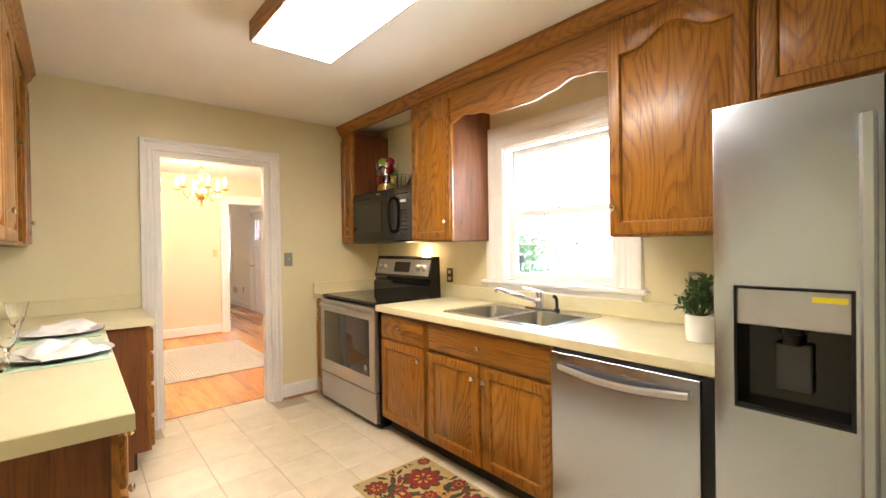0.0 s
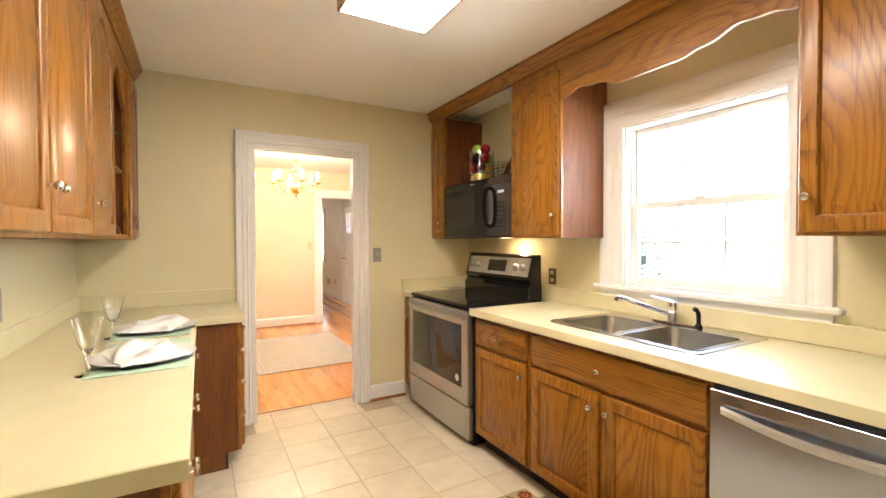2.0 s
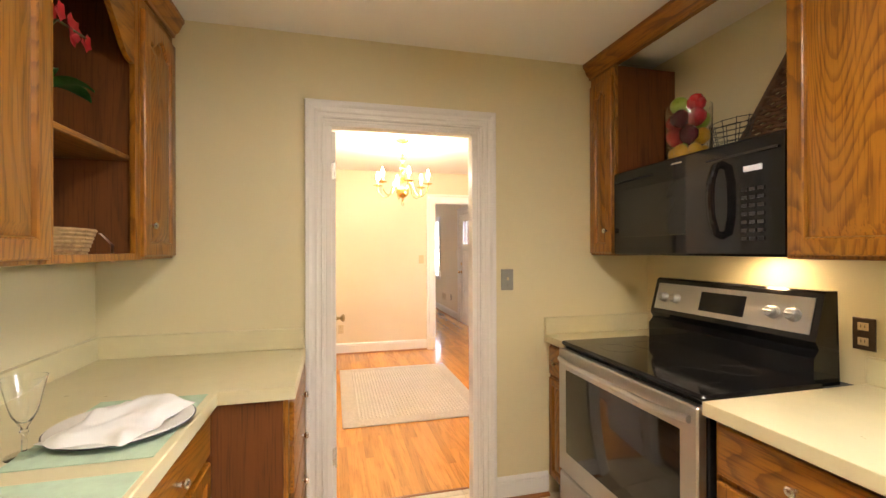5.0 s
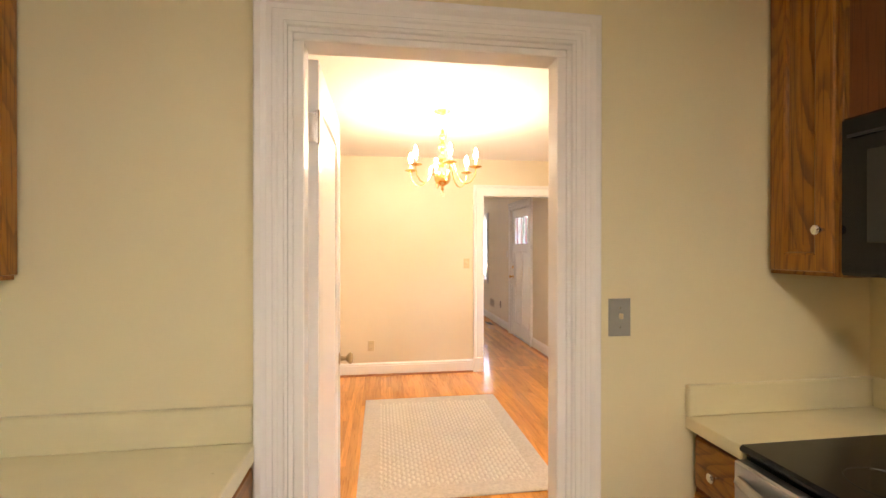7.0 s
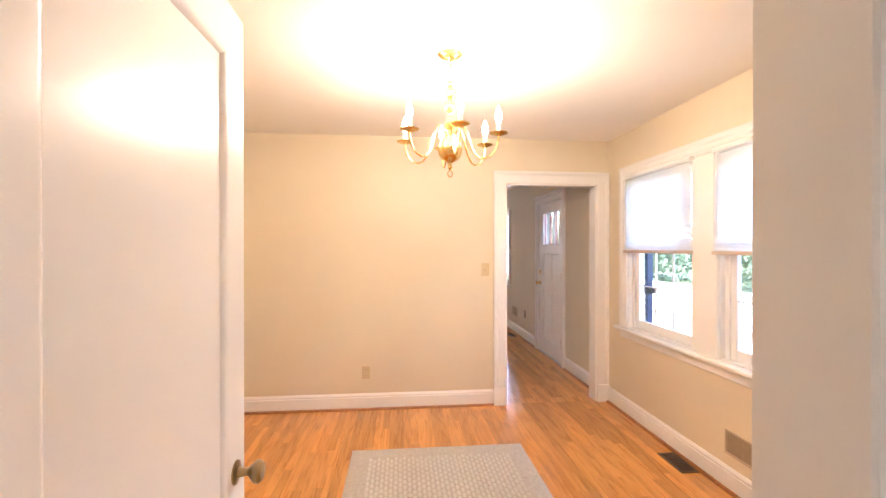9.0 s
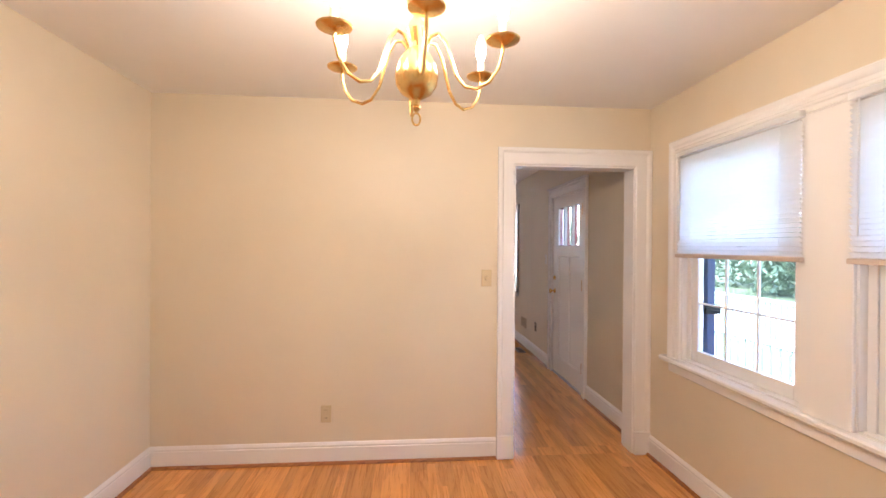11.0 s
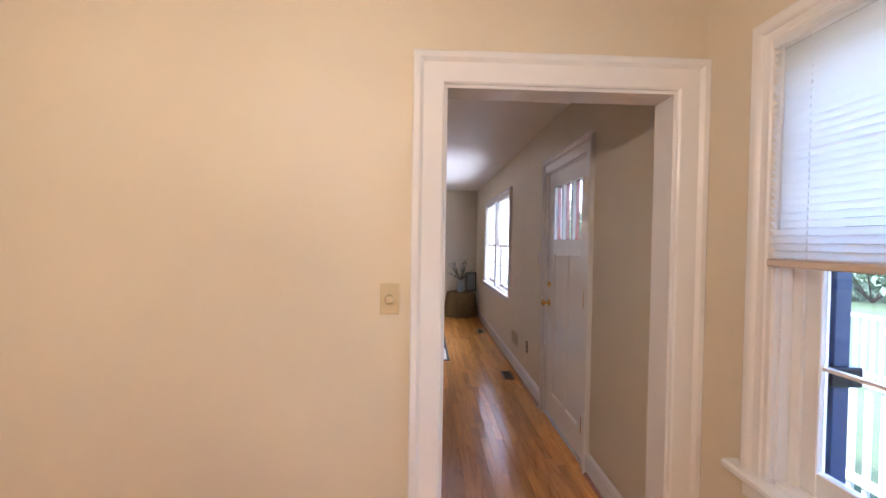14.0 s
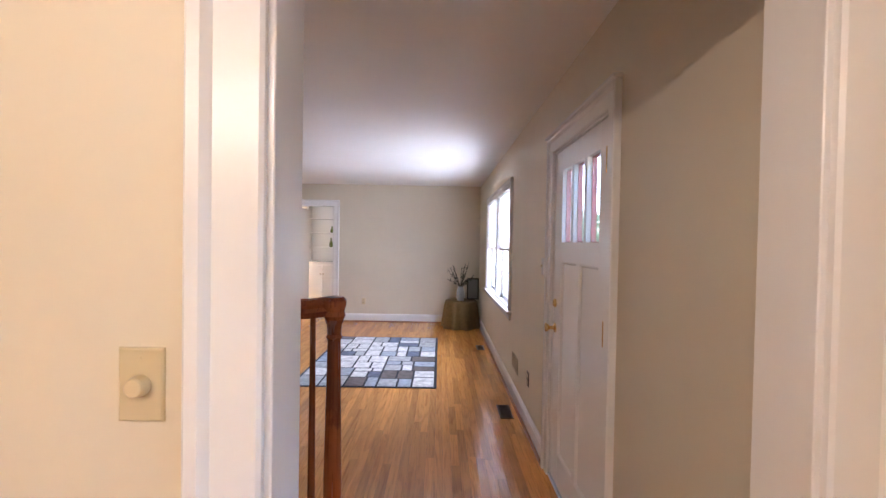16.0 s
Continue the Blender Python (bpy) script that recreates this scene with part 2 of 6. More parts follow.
def tube(bm, pts, radius, seg=8, taper=None):
    pts = [Vector(p) for p in pts]
    rings = []
    up = None
    for i, p in enumerate(pts):
        d = (pts[min(i + 1, len(pts) - 1)] - pts[max(i - 1, 0)]).normalized()
        if up is None:
            up = d.orthogonal().normalized()
        up = (up - d * up.dot(d)).normalized()
        w = d.cross(up)
        r = radius if taper is None else radius + (taper - radius) * i / (len(pts) - 1)
        rings.append([p + (up * math.cos(2 * math.pi * k / seg) + w * math.sin(2 * math.pi * k / seg)) * r for k in range(seg)])
    return loft(bm, rings, True, True)


def facing(way, at, a0, z0):
    """From (across, up, out) on a wall face to the room."""
    if way == "-x":
        return lambda u, v, n: (at - n, a0 + u, z0 + v)
    if way == "+x":
        return lambda u, v, n: (at + n, a0 + u, z0 + v)
    if way == "-y":
        return lambda u, v, n: (a0 + u, at - n, z0 + v)
    return lambda u, v, n: (a0 + u, at + n, z0 + v)


def slab(f, u0, u1, v0, v1, n0, n1, b=0.0, bm=None):
    p, q = f(u0, v0, n0), f(u1, v1, n1)
    return box(bm or bmesh.new(), p[0], q[0], p[1], q[1], p[2], q[2], b)


def out_pose(way, place):
    """A pose whose z axis points out of a wall."""
    r = {"-x": (0, -90, 0), "+x": (0, 90, 0), "-y": (90, 0, 0), "+y": (-90, 0, 0), "+z": (0, 0, 0)}[way]
    return pose(*place, *r)


def wall(name, axis, p0, p1, a0, a1, z0, z1, holes, mat, label):
    """A wall across one axis from p0 to p1, along a0 to a1, with openings (from, to, sill, head)."""
    bm = bmesh.new()

    def put(b0, b1, c0, c1):
        if b1 - b0 > 1e-4 and c1 - c0 > 1e-4:
            if axis == "x":
                box(bm, p0, p1, b0, b1, c0, c1)
            else:
                box(bm, b0, b1, p0, p1, c0, c1)
    at = a0
    for b0, b1, c0, c1 in sorted(holes):
        put(at, b0, z0, z1)
        put(b0, b1, z0, c0)
        put(b0, b1, c1, z1)
        at = b1
    put(at, a1, z0, z1)
    return solo(name, bm, mat, label, "wall", kind="structure", smooth=0)


def moulding(bm, f, a0, a1, base, top, profile):
    """A mitred door casing: profile rows of (distance from the opening, thickness)."""
    rings = [[f(a0 - o, base, d), f(a0 - o, top + o, d), f(a1 + o, top + o, d), f(a1 + o, base, d)] for o, d in profile]
    loft(bm, rings, False, False, closed=False)
    for k in (0, 3):
        bm.faces.new([bm.verts.new(r[k]) for r in rings] + [bm.verts.new(f(*((a0 if k == 0 else a1) + (-1 if k == 0 else 1) * profile[-1][0], base, 0)))])
    return bm


FLUTED = [(0, 0), (0, 0.016), (0.008, 0.021), (0.014, 0.016), (0.03, 0.016), (0.036, 0.021), (0.046, 0.021), (0.05, 0.017), (0.066, 0.019), (0.07, 0.024), (0.082, 0.03), (0.1, 0.03), (0.106, 0.026), (0.108, 0)]
BANDED = [(0, 0), (0, 0.014), (0.006, 0.019), (0.07, 0.019), (0.074, 0.024), (0.082, 0.032), (0.1, 0.032), (0.105, 0.027), (0.106, 0)]


def skirting(name, f, u0, u1, mat=None, height=0.145, shoe=True):
    bm = bmesh.new()
    prof = [(0, 0), (0.017, 0), (0.017, height - 0.035), (0.013, height - 0.03), (0.015, height - 0.02), (0.009, height - 0.006), (0.004, height), (0, height)]
    loft(bm, [[f(u, z, d) for d, z in prof] for u in (u0, u1)], True, True)
    ob = solo(name, bm, mat or trim_white, "white painted wooden baseboard along the wall", "baseboard", kind="structure")
    if shoe:
        bm = bmesh.new()
        prof = [(0.017, 0), (0.033, 0), (0.032, 0.008), (0.027, 0.015), (0.017, 0.019)]
        loft(bm, [[f(u, z, d) for d, z in prof] for u in (u0, u1)], True, True)
        part("shoe_moulding", bm, shoe_wood, ob, "stained wooden shoe moulding")
    return ob


# ---- structure ----
wall("wall_kitchen_end", "y", KY1, DY0, -1.6, 3.9, 0, 2.6, [(1.42, 2.262, 0, 2.065)], wall_green, "pale yellow green kitchen wall with a doorway")
wall("wall_kitchen_window", "x", KX1, KX1 + 0.14, KY0, KY1, 0, 2.6, [(2.30, 3.14, 1.075, 2.02)], wall_green, "pale yellow green kitchen wall with a window")
wall("wall_kitchen_left", "x", KX0 - 0.12, KX0, KY0, KY1, 0, 2.6, [], wall_green, "pale yellow green kitchen wall behind the counter")
wall("wall_kitchen_back", "y", KY0 - 0.12, KY0, KX0 - 0.12, KX1 + 0.14, 0, 2.6, [], wall_green, "pale yellow green kitchen wall")
# the dining room's faces of the shared walls carry their own paint
def skin(name, axis, p0, p1, a0, a1, z1, holes, mat, label):
    return wall(name, axis, p0, p1, a0, a1, 0, z1, holes, mat, label)


skin("wall_dining_door", "y", DY0, DY0 + 0.012, DX0, DX1, CEIL, [(1.42, 2.262, 0, 2.065)], wall_cream, "cream dining room wall with a doorway to the kitchen")
wall("wall_dining_left", "x", DX0 - 0.12, DX0, DY0, DY1, 0, 2.6, [], wall_cream, "plain cream dining room wall")
W1, W2 = (7.34, 8.2), (6.255, 7.115)
wall("wall_dining_window", "x", DX1, DX1 + 0.15, DY0, LY0, 0, 2.6, [(*W1, 0.765, 2.065), (*W2, 0.765, 2.065)], wall_cream, "cream dining room wall with a double window")
wall("wall_dining_far", "y", DY1, LY0 - 0.012, LX0, DX1, 0, 2.6, [(2.853, 3.747, 0, 2.065)], wall_cream, "cream dining room wall with an open doorway")
skin("wall_living_near", "y", LY0 - 0.012, LY0, LX0, LX1, CEIL_LR, [(2.853, 3.747, 0, 2.065)], wall_cream_dim, "daylight-dimmed cream living room wall beside the doorway")
FD = (9.745, 10.665)
LW1, LW2 = (12.36, 13.2), (13.36, 14.42)
wall("wall_living_front", "x", LX1, LX1 + 0.15, LY0, LY1, 0, 2.65, [(*FD, 0, 2.075), (12.36, 13.33, 0.8, 2.06), (13.45, 14.42, 0.8, 2.06)], wall_cream_dim, "daylight-dimmed cream living room wall with front door and window")
wall("wall_living_end", "y", LY1, LY1 + 0.13, LX0, LX1 + 0.15, 0, 2.65, [(0.42, 1.18, 0, 2.12)], wall_cream_dim, "daylight-dimmed cream living room end wall with a doorway")
wall("wall_living_left", "x", LX0 - 0.12, LX0, KY1, LY1, 0, 2.65, [], wall_cream_dim, "daylight-dimmed cream living room wall")
# the small room beyond the living room
wall("wall_study_right", "x", 1.55, 1.67, LY1 + 0.13, 19.0, 0, 2.65, [], wall_cream, "cream wall of the room beyond")
wall("wall_study_left", "x", -1.2, -1.08, LY1 + 0.13, 19.0, 0, 2.65, [], wall_cream, "cream wall of the room beyond")
# the window in this wall is unseen, added to let light in
wall("wall_study_end", "y", 19.0, 19.12, -1.2, 1.67, 0, 2.65, [(-0.9, 0.0, 0.8, 2.0)], wall_cream, "cream end wall of the room beyond with an added window")

solo("ceiling_kitchen", bx(KX0, KX1, KY0, KY1, CEIL, 2.62), white_ceiling, "flat white painted kitchen ceiling", "ceiling", kind="structure", smooth=0)
solo("ceiling_dining", bx(DX0, DX1, DY0 + 0.012, DY1, CEIL, 2.62), white_ceiling, "flat white painted dining room ceiling", "ceiling", kind="structure", smooth=0)
solo("ceiling_living", bx(LX0, LX1, LY0, LY1, CEIL_LR, 2.66), white_ceiling, "flat white painted living room ceiling", "ceiling", kind="structure", smooth=0)
solo("ceiling_study", bx(-1.08, 1.55, LY1 + 0.13, 19.0, 2.5, 2.66), white_ceiling, "flat white ceiling of the room beyond", "ceiling", kind="structure", smooth=0)
# unseen slab, added to keep sun and sky off the rooms
solo("roof", bx(-2.2, 4.5, -1.5, 19.6, 2.7, 2.9), plain("dark shading slab", (0.08, 0.07, 0.07), 0.9), "unseen roof slab added to shade the house", "roof", kind="structure", smooth=0)
kitchen_floor = solo("floor_kitchen", bx(KX0, KX1, KY0, 5.03, -0.12, -0.003), grout, "beige grout bed under cream floor tiles", "floor", kind="structure", smooth=0)
wood_floor = solo("floor_wood", bx(LX0, LX1, 5.03, 19.0, -0.12, -0.006), plain("dark floor gap", (0.09, 0.04, 0.015), 0.6), "oak strip floor running through the rooms", "floor", kind="structure", smooth=0)
solo("threshold", bx(1.44, 2.234, 5.018, 5.036, -0.004, 0.004, 0.003), shoe_wood, "worn oak strip between tile and wood floor", "threshold", kind="structure")


def lined_opening(name, label, a0, a1, head, y0, y1, profile, sides, mat=trim_white, stop=None, plinth=0.0):
    """Jamb boards in a wall's depth, and the casing round the opening on the given sides."""
    t = thing(name, ((a0 + a1) / 2, (y0 + y1) / 2, 0), label, "door frame", kind="structure")
    part("jamb", bx(a0 - 0.004, a0 + 0.018, y0 - 0.002, y1 + 0.002, 0, head - 0.018, 0.002), mat, t)
    part("jamb", bx(a1 - 0.018, a1 + 0.004, y0 - 0.002, y1 + 0.002, 0, head - 0.018, 0.002), mat, t)
    part("head_jamb", bx(a0 - 0.004, a1 + 0.004, y0 - 0.002, y1 + 0.002, head - 0.018, head + 0.004, 0.002), mat, t)
    if stop:
        part("door_stop", bx(a0 + 0.018, a0 + 0.048, *stop, 0, head - 0.04, 0.003), mat, t)
        part("door_stop", bx(a1 - 0.048, a1 - 0.018, *stop, 0, head - 0.04, 0.003), mat, t)
        part("door_stop", bx(a0 + 0.018, a1 - 0.018, *stop, head - 0.04, head - 0.018, 0.003), mat, t)
    for way in sides:
        f = facing(way, y0 if way == "-y" else y1, 0, 0)
        bm = moulding(bmesh.new(), f, a0 + 0.006, a1 - 0.006, plinth, head - 0.006, profile)
        part("casing", bm, mat, t, "white painted moulded casing")
        if plinth:
            w = profile[-1][0]
            part("plinth_block", slab(f, a0 + 0.004 - w, a0 + 0.008, 0, plinth, 0, 0.034, 0.004), mat, t)
            part("plinth_block", slab(f, a1 - 0.008, a1 - 0.004 + w, 0, plinth, 0, 0.034, 0.004), mat, t)
    return t


NARROW = [(o * 0.82, d) for o, d in FLUTED]
BROAD = [(o * 1.1, d) for o, d in BANDED]
lined_opening("doorway_kitchen", "white painted fluted doorway between kitchen and dining room", 1.42, 2.262, 2.065, KY1, DY0 + 0.012, NARROW, ["-y", "+y"], stop=(4.862, 4.935))
lined_opening("doorway_dining", "white painted cased opening between dining and living room", 2.853, 3.747, 2.065, DY1, LY0, BROAD, ["-y", "+y"], plinth=0.165)
lined_opening("doorway_study", "white painted cased doorway at the living room's end", 0.42, 1.18, 2.12, LY1, LY1 + 0.13, BANDED, ["-y"])

skirting("baseboard", facing("-y", KY1, 0, 0), 2.327, 2.66, height=0.13)
skirting("baseboard", facing("-y", DY1, 0, 0), DX0, 2.746)
skirting("baseboard", facing("+x", DX0, 0, 0), DY0 + 0.012, DY1)
skirting("baseboard", facing("-x", DX1, 0, 0), DY0 + 0.012, 8.55)
skirting("baseboard", facing("+y", DY0 + 0.012, 0, 0), 2.345, DX1 - 0.02)
skirting("baseboard", facing("+y", DY0 + 0.012, 0, 0), DX0 + 0.02, 1.335)
skirting("baseboard", facing("-x", LX1, 0, 0), LY0 + 0.03, FD[0] - 0.1)
skirting("baseboard", facing("-x", LX1, 0, 0), FD[1] + 0.1, LY1)
skirting("baseboard", facing("-y", LY1, 0, 0), 1.29, LX1 - 0.02)
skirting("baseboard", facing("-y", LY1, 0, 0), LX0, 0.31)


def sash(name, way, at, a0, a1, z0, z1, t, depth, cols, rows, bar=0.036):
    """One window sash with its glass and glazing bars; depth: how far behind the wall face it sits."""
    f = facing(way, at, 0, 0)
    bm = bmesh.new()
    slab(f, a0, a0 + bar, z0, z1, -depth - 0.03, -depth, 0.003, bm)
    slab(f, a1 - bar, a1, z0, z1, -depth - 0.03, -depth, 0.003, bm)
    slab(f, a0 + bar, a1 - bar, z0, z0 + bar * 1.25, -depth - 0.03, -depth, 0.003, bm)
    slab(f, a0 + bar, a1 - bar, z1 - bar, z1, -depth - 0.03, -depth, 0.003, bm)
    s = part(name, bm, trim_white, t)
    g0, g1, h0, h1 = a0 + bar, a1 - bar, z0 + bar * 1.25, z1 - bar
    for i in range(1, cols):
        u = g0 + (g1 - g0) * i / cols
        part("glazing_bar", slab(f, u - 0.0055, u + 0.0055, h0, h1, -depth - 0.026, -depth - 0.008, 0.002), trim_white, s)
    for i in range(1, rows):
        v = h0 + (h1 - h0) * i / rows
        part("glazing_bar", slab(f, g0, g1, v - 0.0055, v + 0.0055, -depth - 0.027, -depth - 0.007, 0.002), trim_white, s)
    p = part("pane", slab(f, g0, g1, h0, h1, -depth - 0.018, -depth - 0.015), pane_glass, s, smooth=0)
    p.visible_shadow = False
    return s


def window_unit(name, label, way, at, holes, z0, z1, meet, depth, cols, rows, wide, stool, inset=0.016, bar=0.036):
    lo, hi = min(h[0] for h in holes), max(h[1] for h in holes)
    t = thing(name, facing(way, at, 0, 0)((lo + hi) / 2, z0, 0), label, "window", kind="structure")
    f = facing(way, at, 0, 0)
    prof = [(o * wide / 0.108, d) for o, d in FLUTED]
    part("casing", moulding(bmesh.new(), f, lo + 0.004, hi - 0.004, z0, z1 - 0.004, prof), trim_white, t, "white moulded window casing")
    if len(holes) > 1:
        hs = sorted(holes)
        part("mullion", slab(f, hs[0][1] - 0.004, hs[1][0] + 0.004, z0, z1 - 0.004, 0, 0.018, 0.003), trim_white, t)
    for a0, a1 in holes:
        bm = bmesh.new()
        for u0, u1, v0, v1 in ((a0 - 0.003, a0 + 0.014, z0, z1), (a1 - 0.014, a1 + 0.003, z0, z1), (a0, a1, z1 - 0.014, z1 + 0.003), (a0, a1, z0 - 0.003, z0 + 0.012)):
            slab(f, u0, u1, v0, v1, -0.14, 0.002, 0.0, bm)
        part("window_frame", bm, trim_white, t)
        bm = bmesh.new()
        slab(f, a0 + 0.014, a0 + inset + 0.01, z0, z1, -depth + 0.002, -depth + 0.014, 0.002, bm)
        slab(f, a1 - inset - 0.01, a1 - 0.014, z0, z1, -depth + 0.002, -depth + 0.014, 0.002, bm)
        part("stop_bead", bm, trim_white, t)
        sash("lower_sash", way, at, a0 + inset, a1 - inset, z0 + 0.012, meet + 0.018, t, depth, cols, rows, bar)
        sash("upper_sash", way, at, a0 + inset, a1 - inset, meet - 0.018, z1 - 0.014, t, depth + 0.034, cols, rows, bar)
        part("sash_lock", slab(f, (a0 + a1) / 2 - 0.025, (a0 + a1) / 2 + 0.025, meet + 0.018, meet + 0.032, -depth - 0.02, -depth + 0.006, 0.004), nickel, t)
    part("window_sill", slab(f, lo - wide - stool, hi + wide + stool, z0 - 0.03, z0, -depth, 0.055, 0.008), trim_white, t, "white projecting window stool")
    part("apron", slab(f, lo - wide + 0.005, hi + wide - 0.005, z0 - 0.095, z0 - 0.03, 0, 0.018, 0.005), trim_white, t)
    return t


window_unit("window_1", "white double-hung kitchen window above the sink", "-x", KX1, [(2.30, 3.14)], 1.075, 2.02, 1.545, 0.055, 3, 2, 0.165, 0.028)
window_unit("window_2", "white double window with raised blinds in the dining room", "-x", DX1, [W1, W2], 0.765, 2.065, 1.47, 0.045, 3, 2, 0.11, 0.05, 0.038, 0.055)
window_unit("window_3", "white double window with blinds in the living room", "-x", LX1, [(12.36, 13.33), (13.45, 14.42)], 0.8, 2.06, 1.43, 0.06, 3, 2, 0.1, 0.03)
# added out of view to brighten the room beyond
window_unit("added_study_window", "white window added to light the room beyond", "-y", 19.0, [(-0.9, 0.0)], 0.8, 2.0, 1.4, 0.05, 2, 2, 0.1, 0.03)


def blind_material():
    m, n, l, p = material("white vinyl slats")
    p.inputs["Base Color"].default_value = (0.86, 0.86, 0.84, 1)
    p.inputs["Roughness"].default_value = 0.4
    tr = n.new("ShaderNodeBsdfTranslucent")
    tr.inputs["Color"].default_value = (0.95, 0.95, 0.94, 1)
    mix = n.new("ShaderNodeMixShader")
    mix.inputs[0].default_value = 0.58
    l.new(p.outputs[0], mix.inputs[1])
    l.new(tr.outputs[0], mix.inputs[2])
    l.new(mix.outputs[0], n["Material Output"].inputs["Surface"])
    return m


vinyl = blind_material()
rail_tan = plain("tan blind rail", (0.62, 0.5, 0.4), 0.4)


def blind(way, at, a0, a1, z0, z1, depth, label):
    f = facing(way, at, 0, 0)
    t = thing("window_blind", f((a0 + a1) / 2, z1, -depth), label, "blind", "mini blinds")
    part("headrail", slab(f, a0, a1, z1 - 0.028, z1, -depth - 0.014, -depth + 0.014, 0.003), vinyl, t)
    part("bottom_rail", slab(f, a0, a1, z0, z0 + 0.022, -depth - 0.014, -depth + 0.014, 0.004), rail_tan, t, "tan bottom rail")
    n = int((z1 - z0 - 0.06) / 0.021)
    for k in range(n):
        z = z0 + 0.036 + k * 0.021
        bm = bmesh.new()
        pts = [(-0.009, -0.0095), (-0.0035, -0.002), (0.003, 0.0045), (0.009, 0.0095)]
        loft(bm, [[f(u, z + v, -depth + d) for d, v in pts] for u in (a0 + 0.004, a1 - 0.004)], False, False, closed=False)
        part("slat", bm, vinyl, t)
    for u in (a0 + 0.12, a1 - 0.12):
        part("cord", tube(bmesh.new(), [f(u, z0 + 0.02, -depth), f(u, z1 - 0.02, -depth)], 0.0012, 5), vinyl, t)
    part("tilt_wand", tube(bmesh.new(), [f(a1 - 0.05, z1 - 0.03, -depth + 0.02), f(a1 - 0.05, z1 - 0.55, -depth + 0.02)], 0.004, 6), vinyl, t)
    return t


for a0, a1 in ((7.305, 8.18), (6.23, 7.105)):
    blind("-x", DX1, a0, a1, 1.42, 2.075, -0.046, "white mini blind lowered over the upper sash")
for a0, a1 in ((12.36, 13.33), (13.45, 14.42)):
    blind("-x", LX1, a0 + 0.01, a1 - 0.01, 1.4, 2.056, 0.028, "white mini blind lowered over the upper sash")

# lamps that the place has: the chandelier's bulbs and the cooker light
WARM = (1.0, 0.8, 0.57)
CHX, CHY = 2.14, 6.845
for k in range(6):
    a = radians(60 * k + 34)
    lamp("bulb_lamp", "POINT", (CHX + 0.258 * math.cos(a), CHY + 0.258 * math.sin(a), 2.13), 0.365, WARM, 0.025)
lamp("cooker_lamp", "AREA", (3.2, 4.05, 1.36), 0.13, (1.0, 0.7, 0.38), 0.08, 0.1, aim=(3.22, 4.05, 0.9))
# daylight at the windows
for y in (2.51, 2.93):
    lamp("window_daylight", "AREA", (KX1 + 0.2, y, 1.8), 0.36, (0.95, 0.97, 1.0), 0.4, 0.4, aim=(0, y, 1.35))
lamp("window_daylight", "AREA", (LX1 + 0.22, 12.845, 1.43), 3.9, (0.93, 0.96, 1.0), 1.2, 0.95, aim=(0, 12.845, 1.2))
lamp("window_daylight", "AREA", (LX1 + 0.22, 13.935, 1.43), 3.9, (0.93, 0.96, 1.0), 1.2, 0.95, aim=(0, 13.935, 1.2))
# extra lamp outside the added study window, brightening the room beyond
lamp("window_daylight", "AREA", (-0.45, 19.2, 1.4), 10, (0.95, 0.97, 1.0), 0.9, 1.2, aim=(-0.45, 0, 1.3))
# ---- kitchen ----
def knob(way, place, parent, mat=None, size=1.0):
    s = size
    prof = [(0.006 * s, 0), (0.006 * s, 0.008 * s), (0.005 * s, 0.012 * s), (0.011 * s, 0.017 * s), (0.0145 * s, 0.022 * s), (0.014 * s, 0.027 * s), (0.009 * s, 0.031 * s), (0.0, 0.032 * s)]
    return part("knob", lathe(bmesh.new(), prof, out_pose(way, place), 14), mat or nickel, parent, "round brushed nickel knob")


def door_leaf(f, w, h, way, parent, arch=0.0, rail=0.055, knob_at=None, grain=None, name="cabinet_door", thick=0.02):
    """A frame-and-panel cabinet door; arch: rise of the cathedral top."""
    steps = 18 if arch else 2

    def loop(i, n):
        a0, a1, b0 = rail + i, w - rail - i, rail + i
        pts = [f(a0, b0, n), f(a1, b0, n)]
        for k in range(steps + 1):
            s = 1 - k / steps
            u = a0 + (a1 - a0) * s
            c = abs(2 * s - 1)
            rise = 0.0
            if arch:
                q = min(1.0, c / 0.72)
                rise = arch * (0.5 + 0.5 * math.cos(math.pi * q)) - arch
            pts.append(f(u, h - rail - i + rise, n))
        return pts

    def rim(i, n):
        pts = [f(i, i, n), f(w - i, i, n)]
        for k in range(steps + 1):
            pts.append(f(i + (w - 2 * i) * (1 - k / steps), h - i, n))
        return pts
    bm = bmesh.new()
    loft(bm, [rim(0, 0), rim(0, thick - 0.007), rim(0.003, thick - 0.002), rim(0.008, thick), loop(-0.008, thick), loop(-0.003, thick - 0.003), loop(0, thick - 0.009), loop(0.002, 0.006)], True, False)
    d = part(name, bm, grain or oak_z, parent, "oak frame-and-panel door")
    bm = bmesh.new()
    loft(bm, [loop(-0.004, 0.005), loop(0.004, 0.009), loop(0.03, thick - 0.003), loop(0.034, thick - 0.001)], False, True)
    part("panel", bm, grain or oak_z, d, "raised oak centre panel")
    if knob_at:
        knob(way, f(*knob_at, thick), d)
    return d


def drawer_front(f, w, h, way, parent, knobs=1, grain=None):
    bm = bmesh.new()
    r = lambda i, n: [f(i, i, n), f(w - i, i, n), f(w - i, h - i, n), f(i, h - i, n)]
    loft(bm, [r(0, 0), r(0, 0.012), r(0.004, 0.017), r(0.012, 0.02)], True, True)
    d = part("drawer_front", bm, grain or oak_y, parent, "oak drawer front")
    for k in range(knobs):
        knob(way, f(w * (k + 0.5) / knobs, h / 2, 0.02), d)
    return d


FX = 2.655   # face of the base cabinets


